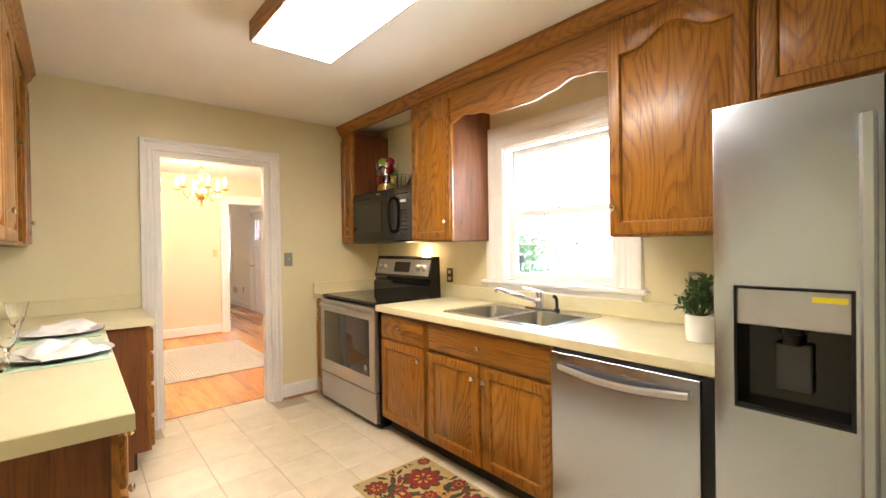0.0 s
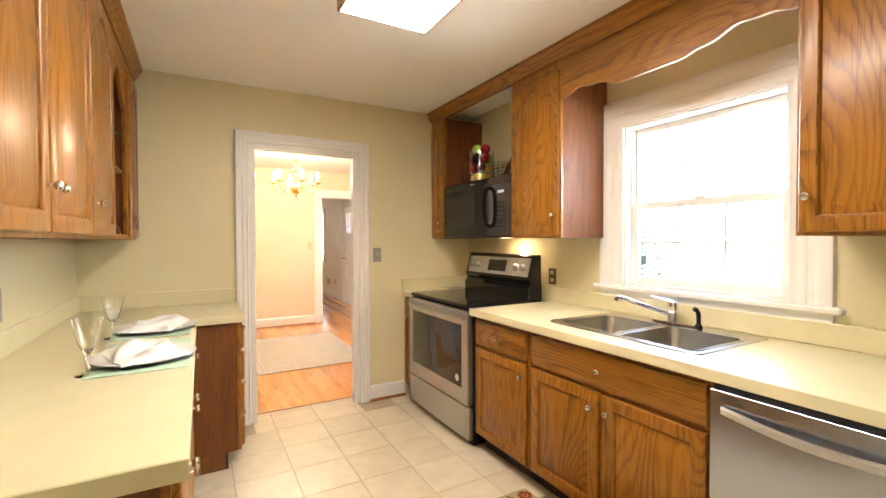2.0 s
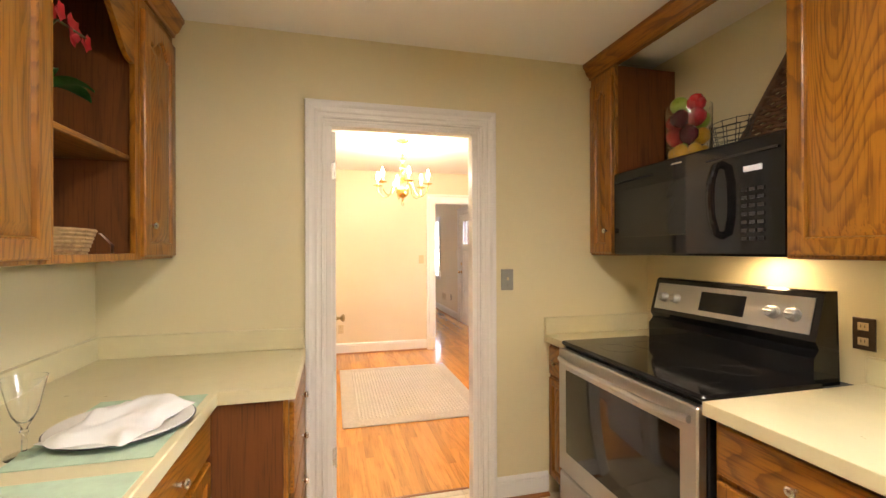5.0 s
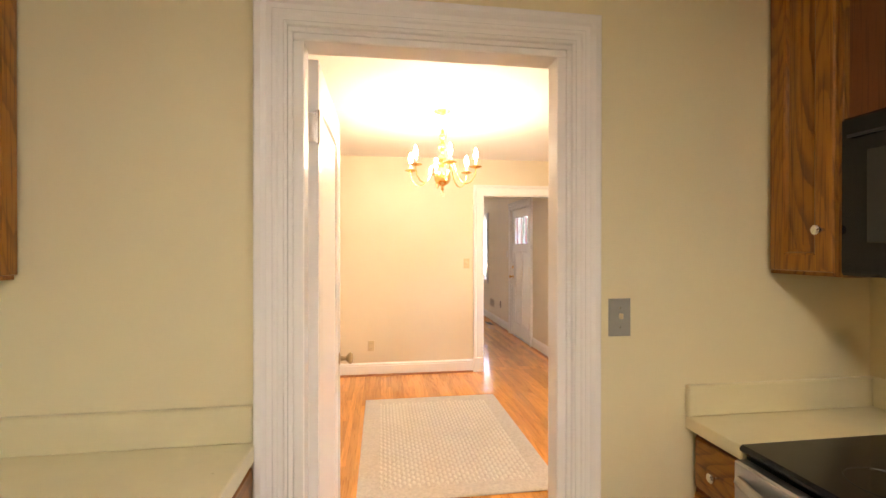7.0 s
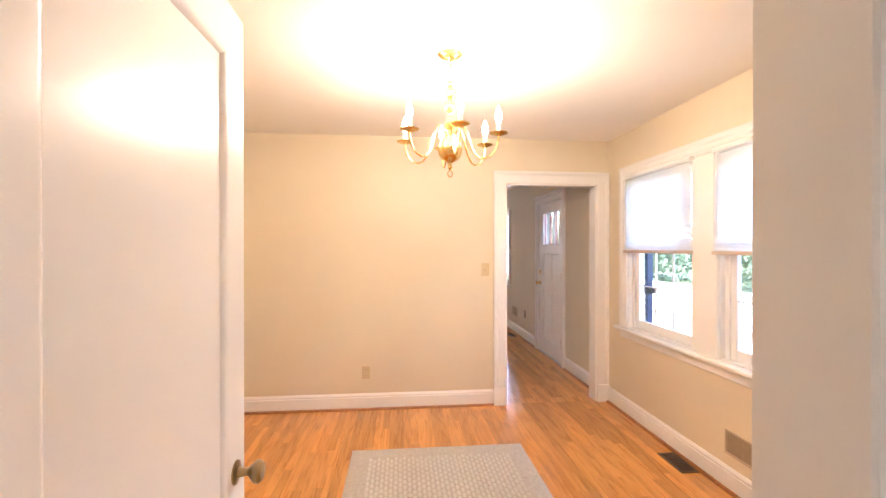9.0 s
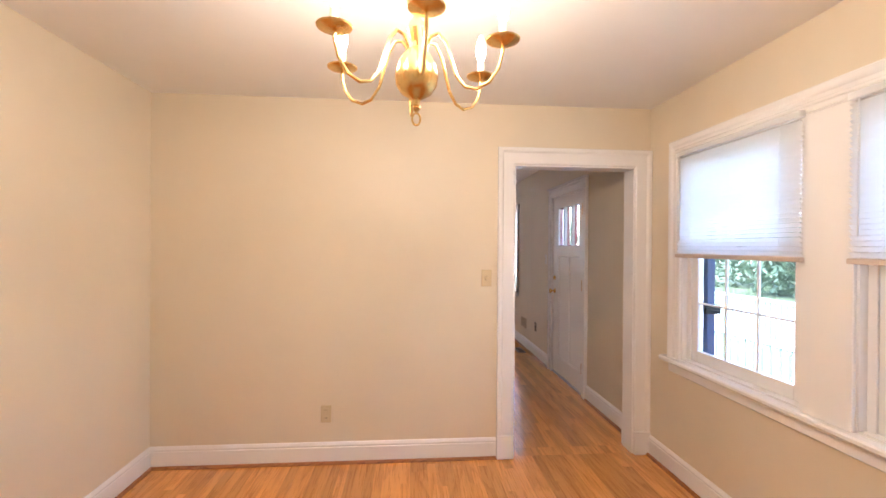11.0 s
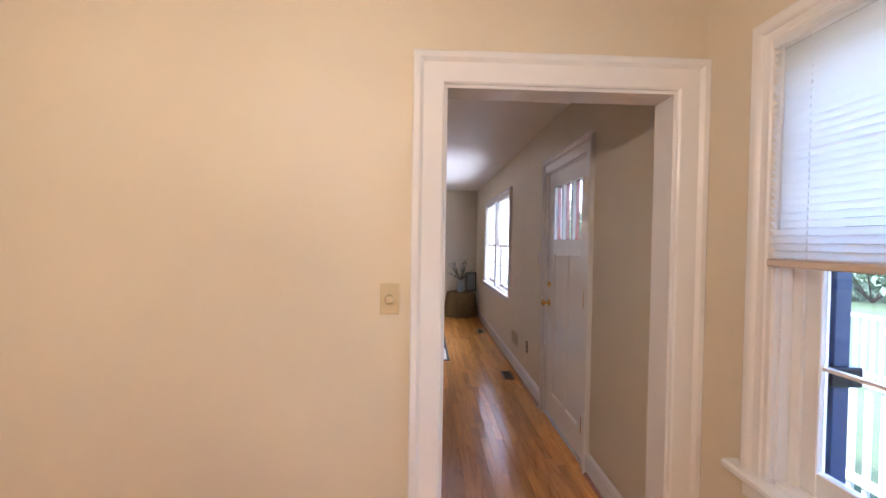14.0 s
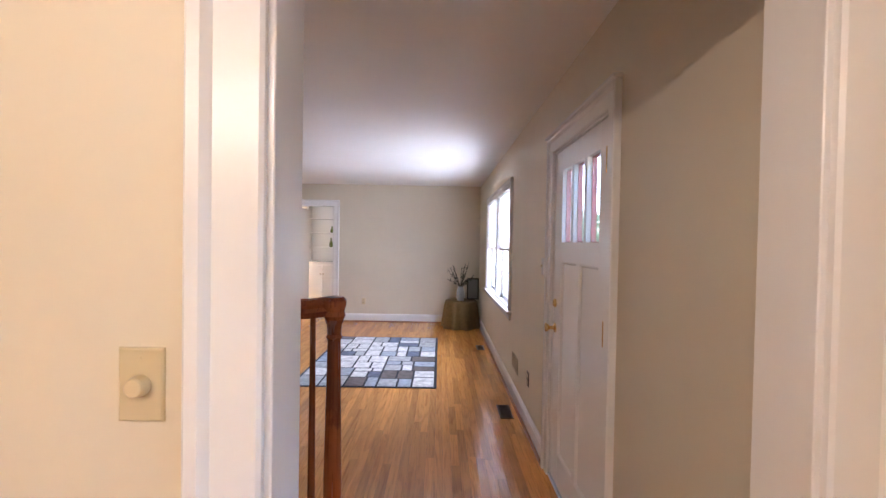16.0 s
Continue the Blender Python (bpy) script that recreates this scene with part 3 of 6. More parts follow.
def base_cabinet(y0, y1, label, doors, knob_sides, drawers=1, drawer_knobs=1):
    t = thing("base_cabinet", ((FX + KX1) / 2, (y0 + y1) / 2, 0), label, "cabinet", "base cabinets under the worktop")
    bm = bx(FX + 0.02, KX1 - 0.002, y0, y1, 0.1, 0.868 if doors == 1 else 0.74)
    part("body", bm, side_z, t)
    fr = bmesh.new()
    f = facing("-x", FX + 0.02, y0, 0)
    w = y1 - y0
    slab(f, 0, 0.03, 0.1, 0.868, 0, 0.019, 0.001, fr)
    slab(f, w - 0.03, w, 0.1, 0.868, 0, 0.019, 0.001, fr)
    for v0, v1 in ((0.1, 0.135), (0.66, 0.7), (0.835, 0.868)):
        slab(f, 0.03, w - 0.03, v0, v1, 0, 0.0185, 0.001, fr)
    if doors == 2:
        slab(f, w / 2 - 0.02, w / 2 + 0.02, 0.135, 0.66, 0, 0.0185, 0.001, fr)
    part("face_frame", fr, oak_z, t)
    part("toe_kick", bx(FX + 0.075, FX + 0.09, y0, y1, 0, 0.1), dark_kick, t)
    ft = lambda u0, v0: facing("-x", FX, y0 + u0, v0)
    if drawers:
        drawer_front(ft(0.018, 0.69), w - 0.036, 0.155, "-x", t, drawer_knobs)
    dw = (w - 0.036 - (0.03 if doors == 2 else 0)) / doors
    for k in range(doors):
        kn = (dw - 0.03 if knob_sides[k] == "+" else 0.03, 0.48)
        door_leaf(ft(0.018 + k * (dw + 0.03), 0.115), dw, 0.555, "-x", t, rail=0.06, knob_at=kn)
    return t


base_cabinet(3.195, 3.722, "honey oak base cabinet with one drawer and door", 1, "-")
base_cabinet(2.235, 3.19, "honey oak sink cabinet with two doors under the sink", 2, "+-")
corner = thing("base_cabinet", (3.0, 4.75, 0), "narrow honey oak base cabinet beside the range", "cabinet", "base cabinets under the worktop")
part("body", bx(2.68, KX1 - 0.002, 4.635, KY1 - 0.002, 0.1, 0.868), side_z, corner)
part("toe_kick", bx(2.73, 2.74, 4.635, KY1 - 0.002, 0, 0.1), dark_kick, corner)
drawer_front(facing("-x", 2.68, 4.645, 0.69), 0.2, 0.155, "-x", corner)
door_leaf(facing("-x", 2.68, 4.645, 0.115), 0.2, 0.555, "-x", corner, rail=0.045)

# worktop with the sink cut out of it
SX0, SX1, SY0, SY1 = 2.735, 3.285, 2.34, 3.155
wt = thing("worktop", (2.97, 2.65, 0.87), "pale yellow laminate worktop with an upstand", "worktop")
bm = bmesh.new()
for a in ((2.612, SX0 + 0.02, 1.545, 3.728), (SX1 - 0.02, KX1 - 0.001, 1.545, 3.728), (SX0 + 0.02, SX1 - 0.02, 1.545, SY0 + 0.02), (SX0 + 0.02, SX1 - 0.02, SY1 - 0.02, 3.728)):
    box(bm, *a, 0.87, 0.91)
part("top", bm, laminate, wt, smooth=0)
part("front_edge", bx(2.607, 2.6125, 1.545, 3.7285, 0.868, 0.9115, 0.002), laminate, wt)
part("upstand", bx(KX1 - 0.022, KX1 - 0.0005, 1.545, 3.728, 0.91, 1.008, 0.004), laminate, wt)
wt2 = thing("worktop", (2.97, 4.75, 0.87), "small pale yellow laminate worktop in the corner", "worktop")
part("top", bx(2.64, KX1 - 0.001, 4.637, KY1 - 0.001, 0.87, 0.91, 0.003), laminate, wt2)
part("upstand", bx(2.64, KX1 - 0.001, KY1 - 0.022, KY1 - 0.0005, 0.91, 1.008, 0.004), laminate, wt2)
part("side_upstand", bx(KX1 - 0.022, KX1 - 0.0005, 4.66, KY1 - 0.022, 0.91, 1.008, 0.004), laminate, wt2)

# double-bowl sink
sk = thing("kitchen_sink", (3.0, 2.75, 0.91), "double-bowl stainless steel sink set in the worktop", "sink")


def rounded(x0, x1, y0, y1, r, z, n=5):
    pts = []
    for cx, cy, a in ((x1 - r, y1 - r, 0), (x0 + r, y1 - r, 90), (x0 + r, y0 + r, 180), (x1 - r, y0 + r, 270)):
        for k in range(n + 1):
            b = radians(a + 90 * k / n)
            pts.append((cx + r * math.cos(b), cy + r * math.sin(b), z))
    return pts


bm = bmesh.new()
bowls = ((2.775, 3.165, 2.385, 2.73), (2.775, 3.165, 2.765, 3.11))
loft(bm, [rounded(SX0, SX1, SY0, SY1, 0.04, 0.9105), rounded(SX0 + 0.003, SX1 - 0.003, SY0 + 0.003, SY1 - 0.003, 0.04, 0.916), rounded(SX0 + 0.012, SX1 - 0.012, SY0 + 0.012, SY1 - 0.012, 0.035, 0.9175), rounded(SX0 + 0.03, SX1 - 0.03, SY0 + 0.034, SY1 - 0.034, 0.03, 0.914)], False, False)
for a in ((SX0 + 0.028, 2.78, SY0 + 0.03, SY1 - 0.03), (3.16, SX1 - 0.028, SY0 + 0.03, SY1 - 0.03), (2.775, 3.165, SY0 + 0.03, 2.39), (2.775, 3.165, 2.725, 2.77), (2.775, 3.165, 3.105, SY1 - 0.03)):
    box(bm, *a, 0.9125, 0.914)
part("rim", bm, sink_steel, sk)
for x0, x1, y0, y1 in bowls:
    bm = bmesh.new()
    loft(bm, [rounded(x0 - 0.012, x1 + 0.012, y0 - 0.012, y1 + 0.012, 0.06, 0.9155), rounded(x0, x1, y0, y1, 0.055, 0.913), rounded(x0 + 0.008, x1 - 0.008, y0 + 0.008, y1 - 0.008, 0.055, 0.8), rounded(x0 + 0.03, x1 - 0.03, y0 + 0.03, y1 - 0.03, 0.06, 0.755), rounded(x0 + 0.12, x1 - 0.12, y0 + 0.12, y1 - 0.12, 0.05, 0.75)], False, True)
    b = part("bowl", bm, sink_steel, sk)
    part("drain", lathe(bmesh.new(), [(0.045, 0.752), (0.04, 0.757), (0.02, 0.753), (0.0, 0.753)], pose((x0 + x1) / 2, (y0 + y1) / 2, 0)), chrome, b, "chrome strainer")
fa = thing("faucet", (3.225, 2.755, 0.915), "chrome single-lever kitchen faucet on the sink", "faucet")
part("base_plate", bx(3.2, 3.255, 2.64, 2.86, 0.9145, 0.926, 0.006), chrome, fa)
part("body", lathe(bmesh.new(), [(0.026, 0.925), (0.026, 0.975), (0.023, 0.98), (0.027, 0.985), (0.027, 1.02), (0.02, 1.033), (0.0, 1.036)], pose(3.225, 2.755, 0)), chrome, fa)
part("spout", tube(bmesh.new(), [(3.215, 2.763, 0.96), (3.15, 2.815, 0.99), (3.07, 2.88, 1.027), (3.025, 2.917, 1.047), (3.012, 2.927, 1.047), (3.006, 2.932, 1.03)], 0.0125, 10, 0.011), chrome, fa)
part("lever", tube(bmesh.new(), [(3.225, 2.755, 1.03), (3.2, 2.79, 1.043), (3.165, 2.84, 1.05)], 0.009, 8, 0.006), chrome, fa)
sp = thing("side_sprayer", (3.225, 2.625, 0.915), "black side sprayer beside the faucet", "sprayer")
part("holder", lathe(bmesh.new(), [(0.018, 0.9145), (0.018, 0.925), (0.012, 0.935), (0.0, 0.936)], pose(3.225, 2.625, 0)), black_plastic, sp)
part("head", tube(bmesh.new(), [(3.225, 2.625, 0.93), (3.225, 2.625, 0.965), (3.223, 2.626, 0.99), (3.216, 2.631, 1.004), (3.206, 2.638, 1.008)], 0.009, 9, 0.012), black_plastic, sp)

# dishwasher
dw = thing("dishwasher", (2.95, 1.92, 0), "stainless steel dishwasher with a bowed bar handle", "dishwasher")
part("body", bx(2.64, KX1 - 0.01, 1.615, 2.225, 0.02, 0.862), black_plastic, dw)
d = part("door", bx(2.6, 2.638, 1.61, 2.222, 0.105, 0.848, 0.0015), steel_z, dw, "brushed stainless front")
# dark strip put in as the shadow line between door and worktop
part("shadow_gap_strip", bx(2.618, 2.638, 1.612, 2.22, 0.8485, 0.865), slot_dark, d, "dark strip standing for the shadow gap under the worktop")
bm = bmesh.new()
n = 14
rings = []
for k in range(n + 1):
    s = k / n
    y = 1.645 + s * 0.535
    bow = 0.03 * math.sin(math.pi * s)
    sag = 0.016 * math.sin(math.pi * s)
    z = 0.79 - sag
    x = 2.598 - 0.006 - bow
    rings.append([(x, y, z - 0.015), (x - 0.007, y, z - 0.011), (x - 0.009, y, z + 0.006), (x - 0.005, y, z + 0.013), (x + 0.004, y, z + 0.013), (x + 0.005, y, z - 0.012)])
loft(bm, rings, True, True)
part("handle", bm, steel_y, d, "bowed steel bar handle")
for k in range(3):
    part("vent_slot", bx(2.5985, 2.601, 2.115, 2.185, 0.818 + 0.008 * k, 0.8215 + 0.008 * k), slot_dark, d)
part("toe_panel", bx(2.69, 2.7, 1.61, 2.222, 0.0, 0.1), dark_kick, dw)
gap = thing("filler_strip", (2.9, 1.58, 0), "black filler between dishwasher and fridge", "filler")
part("panel", bx(2.6, KX1 - 0.01, 1.55, 1.604, 0.0, 0.866), black_plastic, gap)

# refrigerator
fr = thing("refrigerator", (2.9, 1.08, 0), "stainless side-by-side refrigerator with a door dispenser", "refrigerator")
RX = 2.47
part("body", bx(RX + 0.075, KX1 - 0.02, 0.625, 1.53, 0.02, 1.72, 0.006), plain("dark grey steel cabinet", (0.09, 0.09, 0.095), 0.4, 0.3), fr)
DP = (1.208, 1.468, 0.84, 1.195)
f = facing("-x", RX, 0, 0)
door_ring = lambda i, n: [f(u, v, n) for u, v in ((1.148 + i, 0.06 + i), (1.528 - i, 0.06 + i), (1.528 - i, 1.738 - i), (1.148 + i, 1.738 - i))]
hole_ring = lambda n: [f(u, v, n) for u, v in ((DP[0], DP[2]), (DP[1], DP[2]), (DP[1], DP[3]), (DP[0], DP[3]))]
d = part("freezer_door", loft(bmesh.new(), [hole_ring(-0.07), door_ring(0, -0.07), door_ring(0, -0.012), door_ring(0.004, -0.003), door_ring(0.012, 0), hole_ring(0), hole_ring(-0.07)], False, False), steel_z, fr, "stainless freezer door with dispenser")
part("dispenser_frame", loft(bmesh.new(), [[f(u, v, 0.0) for u, v in ((DP[0] - 0.004, DP[2] - 0.004), (DP[1] + 0.004, DP[2] - 0.004), (DP[1] + 0.004, DP[3] + 0.004), (DP[0] - 0.004, DP[3] + 0.004))], [f(u, v, 0.004) for u, v in ((DP[0] - 0.002, DP[2] - 0.002), (DP[1] + 0.002, DP[2] - 0.002), (DP[1] + 0.002, DP[3] + 0.002), (DP[0] - 0.002, DP[3] + 0.002))], [f(u, v, 0.001) for u, v in ((DP[0] + 0.005, DP[2] + 0.005), (DP[1] - 0.005, DP[2] + 0.005), (DP[1] - 0.005, DP[3] - 0.005), (DP[0] + 0.005, DP[3] - 0.005))]], False, False), black_plastic, d)
part("control_panel", bx(RX + 0.002, RX + 0.02, DP[0] + 0.003, DP[1] - 0.003, 1.085, DP[3] - 0.003, 0.003), plain("silver control panel", (0.45, 0.45, 0.46), 0.35, 0.6), d)
part("warning_label", bx(RX + 0.0005, RX + 0.0025, 1.218, 1.29, 1.162, 1.177), plain("yellow label", (0.8, 0.68, 0.03), 0.5, relief=0), d, "yellow paper label")
part("recess_back", bx(RX + 0.06, RX + 0.068, DP[0], DP[1], DP[2], 1.085), black_gloss, d, smooth=0)
for a in (DP[0], DP[1] - 0.006):
    part("recess_side", bx(RX + 0.004, RX + 0.06, a, a + 0.006, DP[2], 1.085), black_gloss, d, smooth=0)
part("drip_tray", bx(RX + 0.004, RX + 0.06, DP[0], DP[1], DP[2], DP[2] + 0.012), black_gloss, d, smooth=0)
part("dispenser_paddle", bx(RX + 0.035, RX + 0.045, 1.295, 1.38, 0.9, 1.04, 0.012), plain("smoked paddle", (0.03, 0.03, 0.033), 0.12, relief=0), d)
part("spout", lathe(bmesh.new(), [(0.022, 0), (0.022, 0.03), (0.03, 0.035), (0.03, 0.05), (0.0, 0.051)], pose(RX + 0.03, 1.338, 1.035), 14), black_plastic, d)
d2 = part("fridge_door", bx(RX, RX + 0.07, 0.628, 1.138, 0.06, 1.738, 0.006), steel_z, fr, "stainless fresh food door")
for y, p in ((1.175, d), (1.098, d2)):
    bm = bmesh.new()
    box(bm, RX - 0.062, RX - 0.036, y - 0.016, y + 0.016, 0.5, 1.64, 0.007)
    box(bm, RX - 0.04, RX + 0.002, y - 0.012, y + 0.012, 0.53, 0.57, 0.004)
    box(bm, RX - 0.04, RX + 0.002, y - 0.012, y + 0.012, 1.57, 1.61, 0.004)
    part("handle", bm, steel_z, p, "upright steel bar handle")
part("kick_grille", bx(RX + 0.03, RX + 0.06, 0.63, 1.525, 0.0, 0.055), black_plastic, fr)

# range
RY0, RY1, RF = 3.738, 4.63, 2.625
rg = thing("electric_range", (2.95, 4.18, 0), "stainless and black glass-top electric range", "stove")
part("body", bx(RF + 0.02, KX1 - 0.03, RY0, RY1, 0.01, 0.9, 0.003), black_plastic, rg)
part("cooktop", bx(RF - 0.004, 3.135, RY0 - 0.002, RY1 + 0.002, 0.9, 0.922, 0.008), black_gloss, rg, "black glass-ceramic cooktop")
for x, y, r in ((2.79, 3.95, 0.105), (2.79, 4.4, 0.08), (3.0, 3.95, 0.075), (3.0, 4.4, 0.1)):
    part("burner_ring", tube(bmesh.new(), [(x + r * math.cos(a), y + r * math.sin(a), 0.9216) for a in [6.2832 * j / 36 for j in range(37)]], 0.0011, 5), plain("grey burner print", (0.06, 0.06, 0.062), 0.2, relief=0), rg)
bm = bmesh.new()
prof = [(3.06, 0.9), (3.06, 1.0), (3.085, 1.03), (3.07, 1.06), (3.115, 1.232), (3.128, 1.24), (3.175, 1.24), (3.185, 0.9)]
loft(bm, [[(x + 0.07, y, z) for x, z in prof] for y in (RY0 + 0.03, RY1 - 0.03)], True, True)
bg = part("backguard", bm, black_gloss, rg, "black control backguard")


def on_guard(v, n):
    """A point on the sloping control face: height along it, distance out."""
    d, o = Vector((0.045, 0.168)).normalized(), Vector((-0.966, 0.259))
    return 3.14 + d.x * v + o.x * n, 1.06 + d.y * v + o.y * n


bm = bmesh.new()
rows = []
for y in (RY0 + 0.055, RY1 - 0.055):
    rows.append([(*[on_guard(v, n)[0]], y, on_guard(v, n)[1]) for v, n in ((0.022, 0.0005), (0.022, 0.004), (0.158, 0.004), (0.158, 0.0005))])
loft(bm, rows, True, True)
part("control_panel", bm, steel_y, bg, "brushed steel control panel")
bm = bmesh.new()
loft(bm, [[(on_guard(v, n)[0], y, on_guard(v, n)[1]) for v, n in ((0.045, 0.003), (0.045, 0.006), (0.135, 0.006), (0.135, 0.003))] for y in (4.06, 4.29)], True, True)
part("display", bm, black_gloss, bg, "dark clock display")
knob_silver = plain("satin silver plastic", (0.42, 0.42, 0.43), 0.38, 0.7, vary=0.03, relief=0)
for y in (3.855, 3.935, 4.435, 4.515):
    x, z = on_guard(0.085, 0.004)
    m = pose(x, y, z, 0, -75, 0)
    k = part("control_knob", lathe(bmesh.new(), [(0.026, 0), (0.026, 0.006), (0.022, 0.01), (0.021, 0.028), (0.017, 0.032), (0.0, 0.033)], m, 18), knob_silver, bg, "silver control knob")
    bm = box(bmesh.new(), -0.004, 0.004, -0.02, 0.02, 0.028, 0.037, 0.002)
    bmesh.ops.transform(bm, matrix=m, verts=bm.verts[:])
    part("grip", bm, knob_silver, k)
od = part("oven_door", bx(RF - 0.022, RF + 0.018, RY0 + 0.004, RY1 - 0.004, 0.27, 0.885, 0.006), steel_y, rg, "stainless oven door")
bm = bmesh.new()
f = facing("-x", RF - 0.022, 0, 0)
loft(bm, [[f(u, v, 0.0002) for u, v in ((3.815, 0.375), (4.555, 0.375), (4.555, 0.79), (3.815, 0.79))], [f(u, v, 0.002) for u, v in ((3.82, 0.38), (4.55, 0.38), (4.55, 0.785), (3.82, 0.785))]], False, True)
part("oven_window", bm, oven_glass, od, "smoked glass oven window")
part("round_sticker", lathe(bmesh.new(), [(0.024, 0), (0.024, 0.0006), (0.0, 0.0007)], out_pose("-x", (RF - 0.0242, 3.87, 0.43))), plain("white sticker", (0.75, 0.74, 0.72), 0.5, relief=0), od, "round white sticker")
rings = []
for k in range(13):
    s = k / 12
    y = RY0 + 0.03 + s * (RY1 - RY0 - 0.06)
    x = RF - 0.03 - 0.035 * min(1, math.sin(math.pi * s) * 2.2)
    rings.append([(x + 0.013 * math.cos(a), y, 0.84 + 0.014 * math.sin(a)) for a in [2 * math.pi * j / 10 for j in range(10)]])
part("handle", loft(bmesh.new(), rings, True, True), steel_y, od, "steel bar handle")
part("storage_drawer", bx(RF - 0.018, RF + 0.018, RY0 + 0.004, RY1 - 0.004, 0.045, 0.258, 0.006), steel_y, rg, "stainless storage drawer")
part("toe_panel", bx(RF + 0.04, RF + 0.05, RY0 + 0.01, RY1 - 0.01, 0.0, 0.045), dark_kick, rg)

# microwave
MF, MZ0, MZ1 = 2.93, 1.365, 1.80
mw = thing("microwave", (3.13, 4.18, MZ0), "black over-the-range microwave under the open shelf space", "microwave")
part("body", bx(MF + 0.03, KX1 - 0.003, 3.726, 4.628, MZ0, MZ1, 0.004), black_plastic, mw)
rings = []
for k in range(9):
    s = k / 8
    y = 3.722 + s * 0.91
    x = MF + 0.012 - 0.014 * math.sin(math.pi * s)
    rings.append([(MF + 0.03, y, MZ0 + 0.002), (x + 0.006, y, MZ0 + 0.002), (x, y, MZ0 + 0.01), (x, y, MZ1 - 0.01), (x + 0.008, y, MZ1 - 0.002), (MF + 0.03, y, MZ1 - 0.002)])
mf = part("front", loft(bmesh.new(), rings, True, True), black_gloss, mw, "glossy black bowed front")
part("window", bx(MF - 0.004, MF + 0.004, 4.13, 4.56, MZ0 + 0.09, MZ1 - 0.1, 0.003), plain("smoked microwave window", (0.02, 0.019, 0.018), 0.1, relief=0), mf, "smoked door window")
part("vent_louvre", bx(MF + 0.0, MF + 0.006, 3.74, 4.61, MZ1 - 0.06, MZ1 - 0.052), slot_dark, mf)
part("handle", tube(bmesh.new(), [(MF + 0.002, 3.955, MZ0 + 0.08), (MF - 0.03, 3.955, MZ0 + 0.09), (MF - 0.048, 3.957, MZ0 + 0.15), (MF - 0.053, 3.958, MZ0 + 0.22), (MF - 0.048, 3.957, MZ0 + 0.29), (MF - 0.03, 3.955, MZ1 - 0.09), (MF + 0.002, 3.955, MZ1 - 0.08)], 0.015, 10), black_gloss, mf, "curved black handle")
part("clock_display", bx(MF + 0.001, MF + 0.006, 3.795, 3.865, MZ1 - 0.125, MZ1 - 0.105), glow("blue clock digits", (0.25, 0.35, 1.0), 0.004), mf, "small blue clock display")
for r in range(7):
    for c in range(3):
        part("keypad_button", bx(MF + 0.002, MF + 0.0065, 3.79 + c * 0.032, 3.812 + c * 0.032, MZ0 + 0.06 + r * 0.03, MZ0 + 0.072 + r * 0.03, 0.001), plain("keypad grey", (0.022, 0.022, 0.023), 0.35, relief=0) if r + c == 0 else bpy.data.materials["keypad grey"], mf)
part("maker_badge", bx(MF - 0.0035, MF + 0.004, 4.15, 4.21, MZ1 - 0.035, MZ1 - 0.028), nickel, mf)
part("lamp_lens", bx(3.15, 3.25, 4.0, 4.1, MZ0 - 0.002, MZ0 + 0.004), glow("warm cooktop lamp", (1, 0.7, 0.35), 0.6), mw)
# ---- upper cabinets ----
UX = 2.948   # face frame of the window side's upper cabinets


def crown(name, path, label):
    """A crown moulding swept along a level path; each point carries the way out of the wall."""
    prof = [(0.0, 2.385), (0.012, 2.385), (0.014, 2.4), (0.03, 2.415), (0.042, 2.445), (0.052, 2.455), (0.052, 2.474), (0.0, 2.474)]
    bm = bmesh.new()
    loft(bm, [[(x + ox * d, y + oy * d, z) for d, z in prof] for x, y, ox, oy in path], True, True)
    return solo(name, bm, oak_y, label, "moulding")


def upper_box(t, x0, x1, y0, y1, z0, z1, back=True):
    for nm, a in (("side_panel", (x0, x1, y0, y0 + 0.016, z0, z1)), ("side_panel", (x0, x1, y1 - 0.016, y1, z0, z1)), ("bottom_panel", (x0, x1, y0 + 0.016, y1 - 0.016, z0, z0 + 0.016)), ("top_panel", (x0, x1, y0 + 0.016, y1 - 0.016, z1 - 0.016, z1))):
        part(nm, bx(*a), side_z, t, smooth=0)


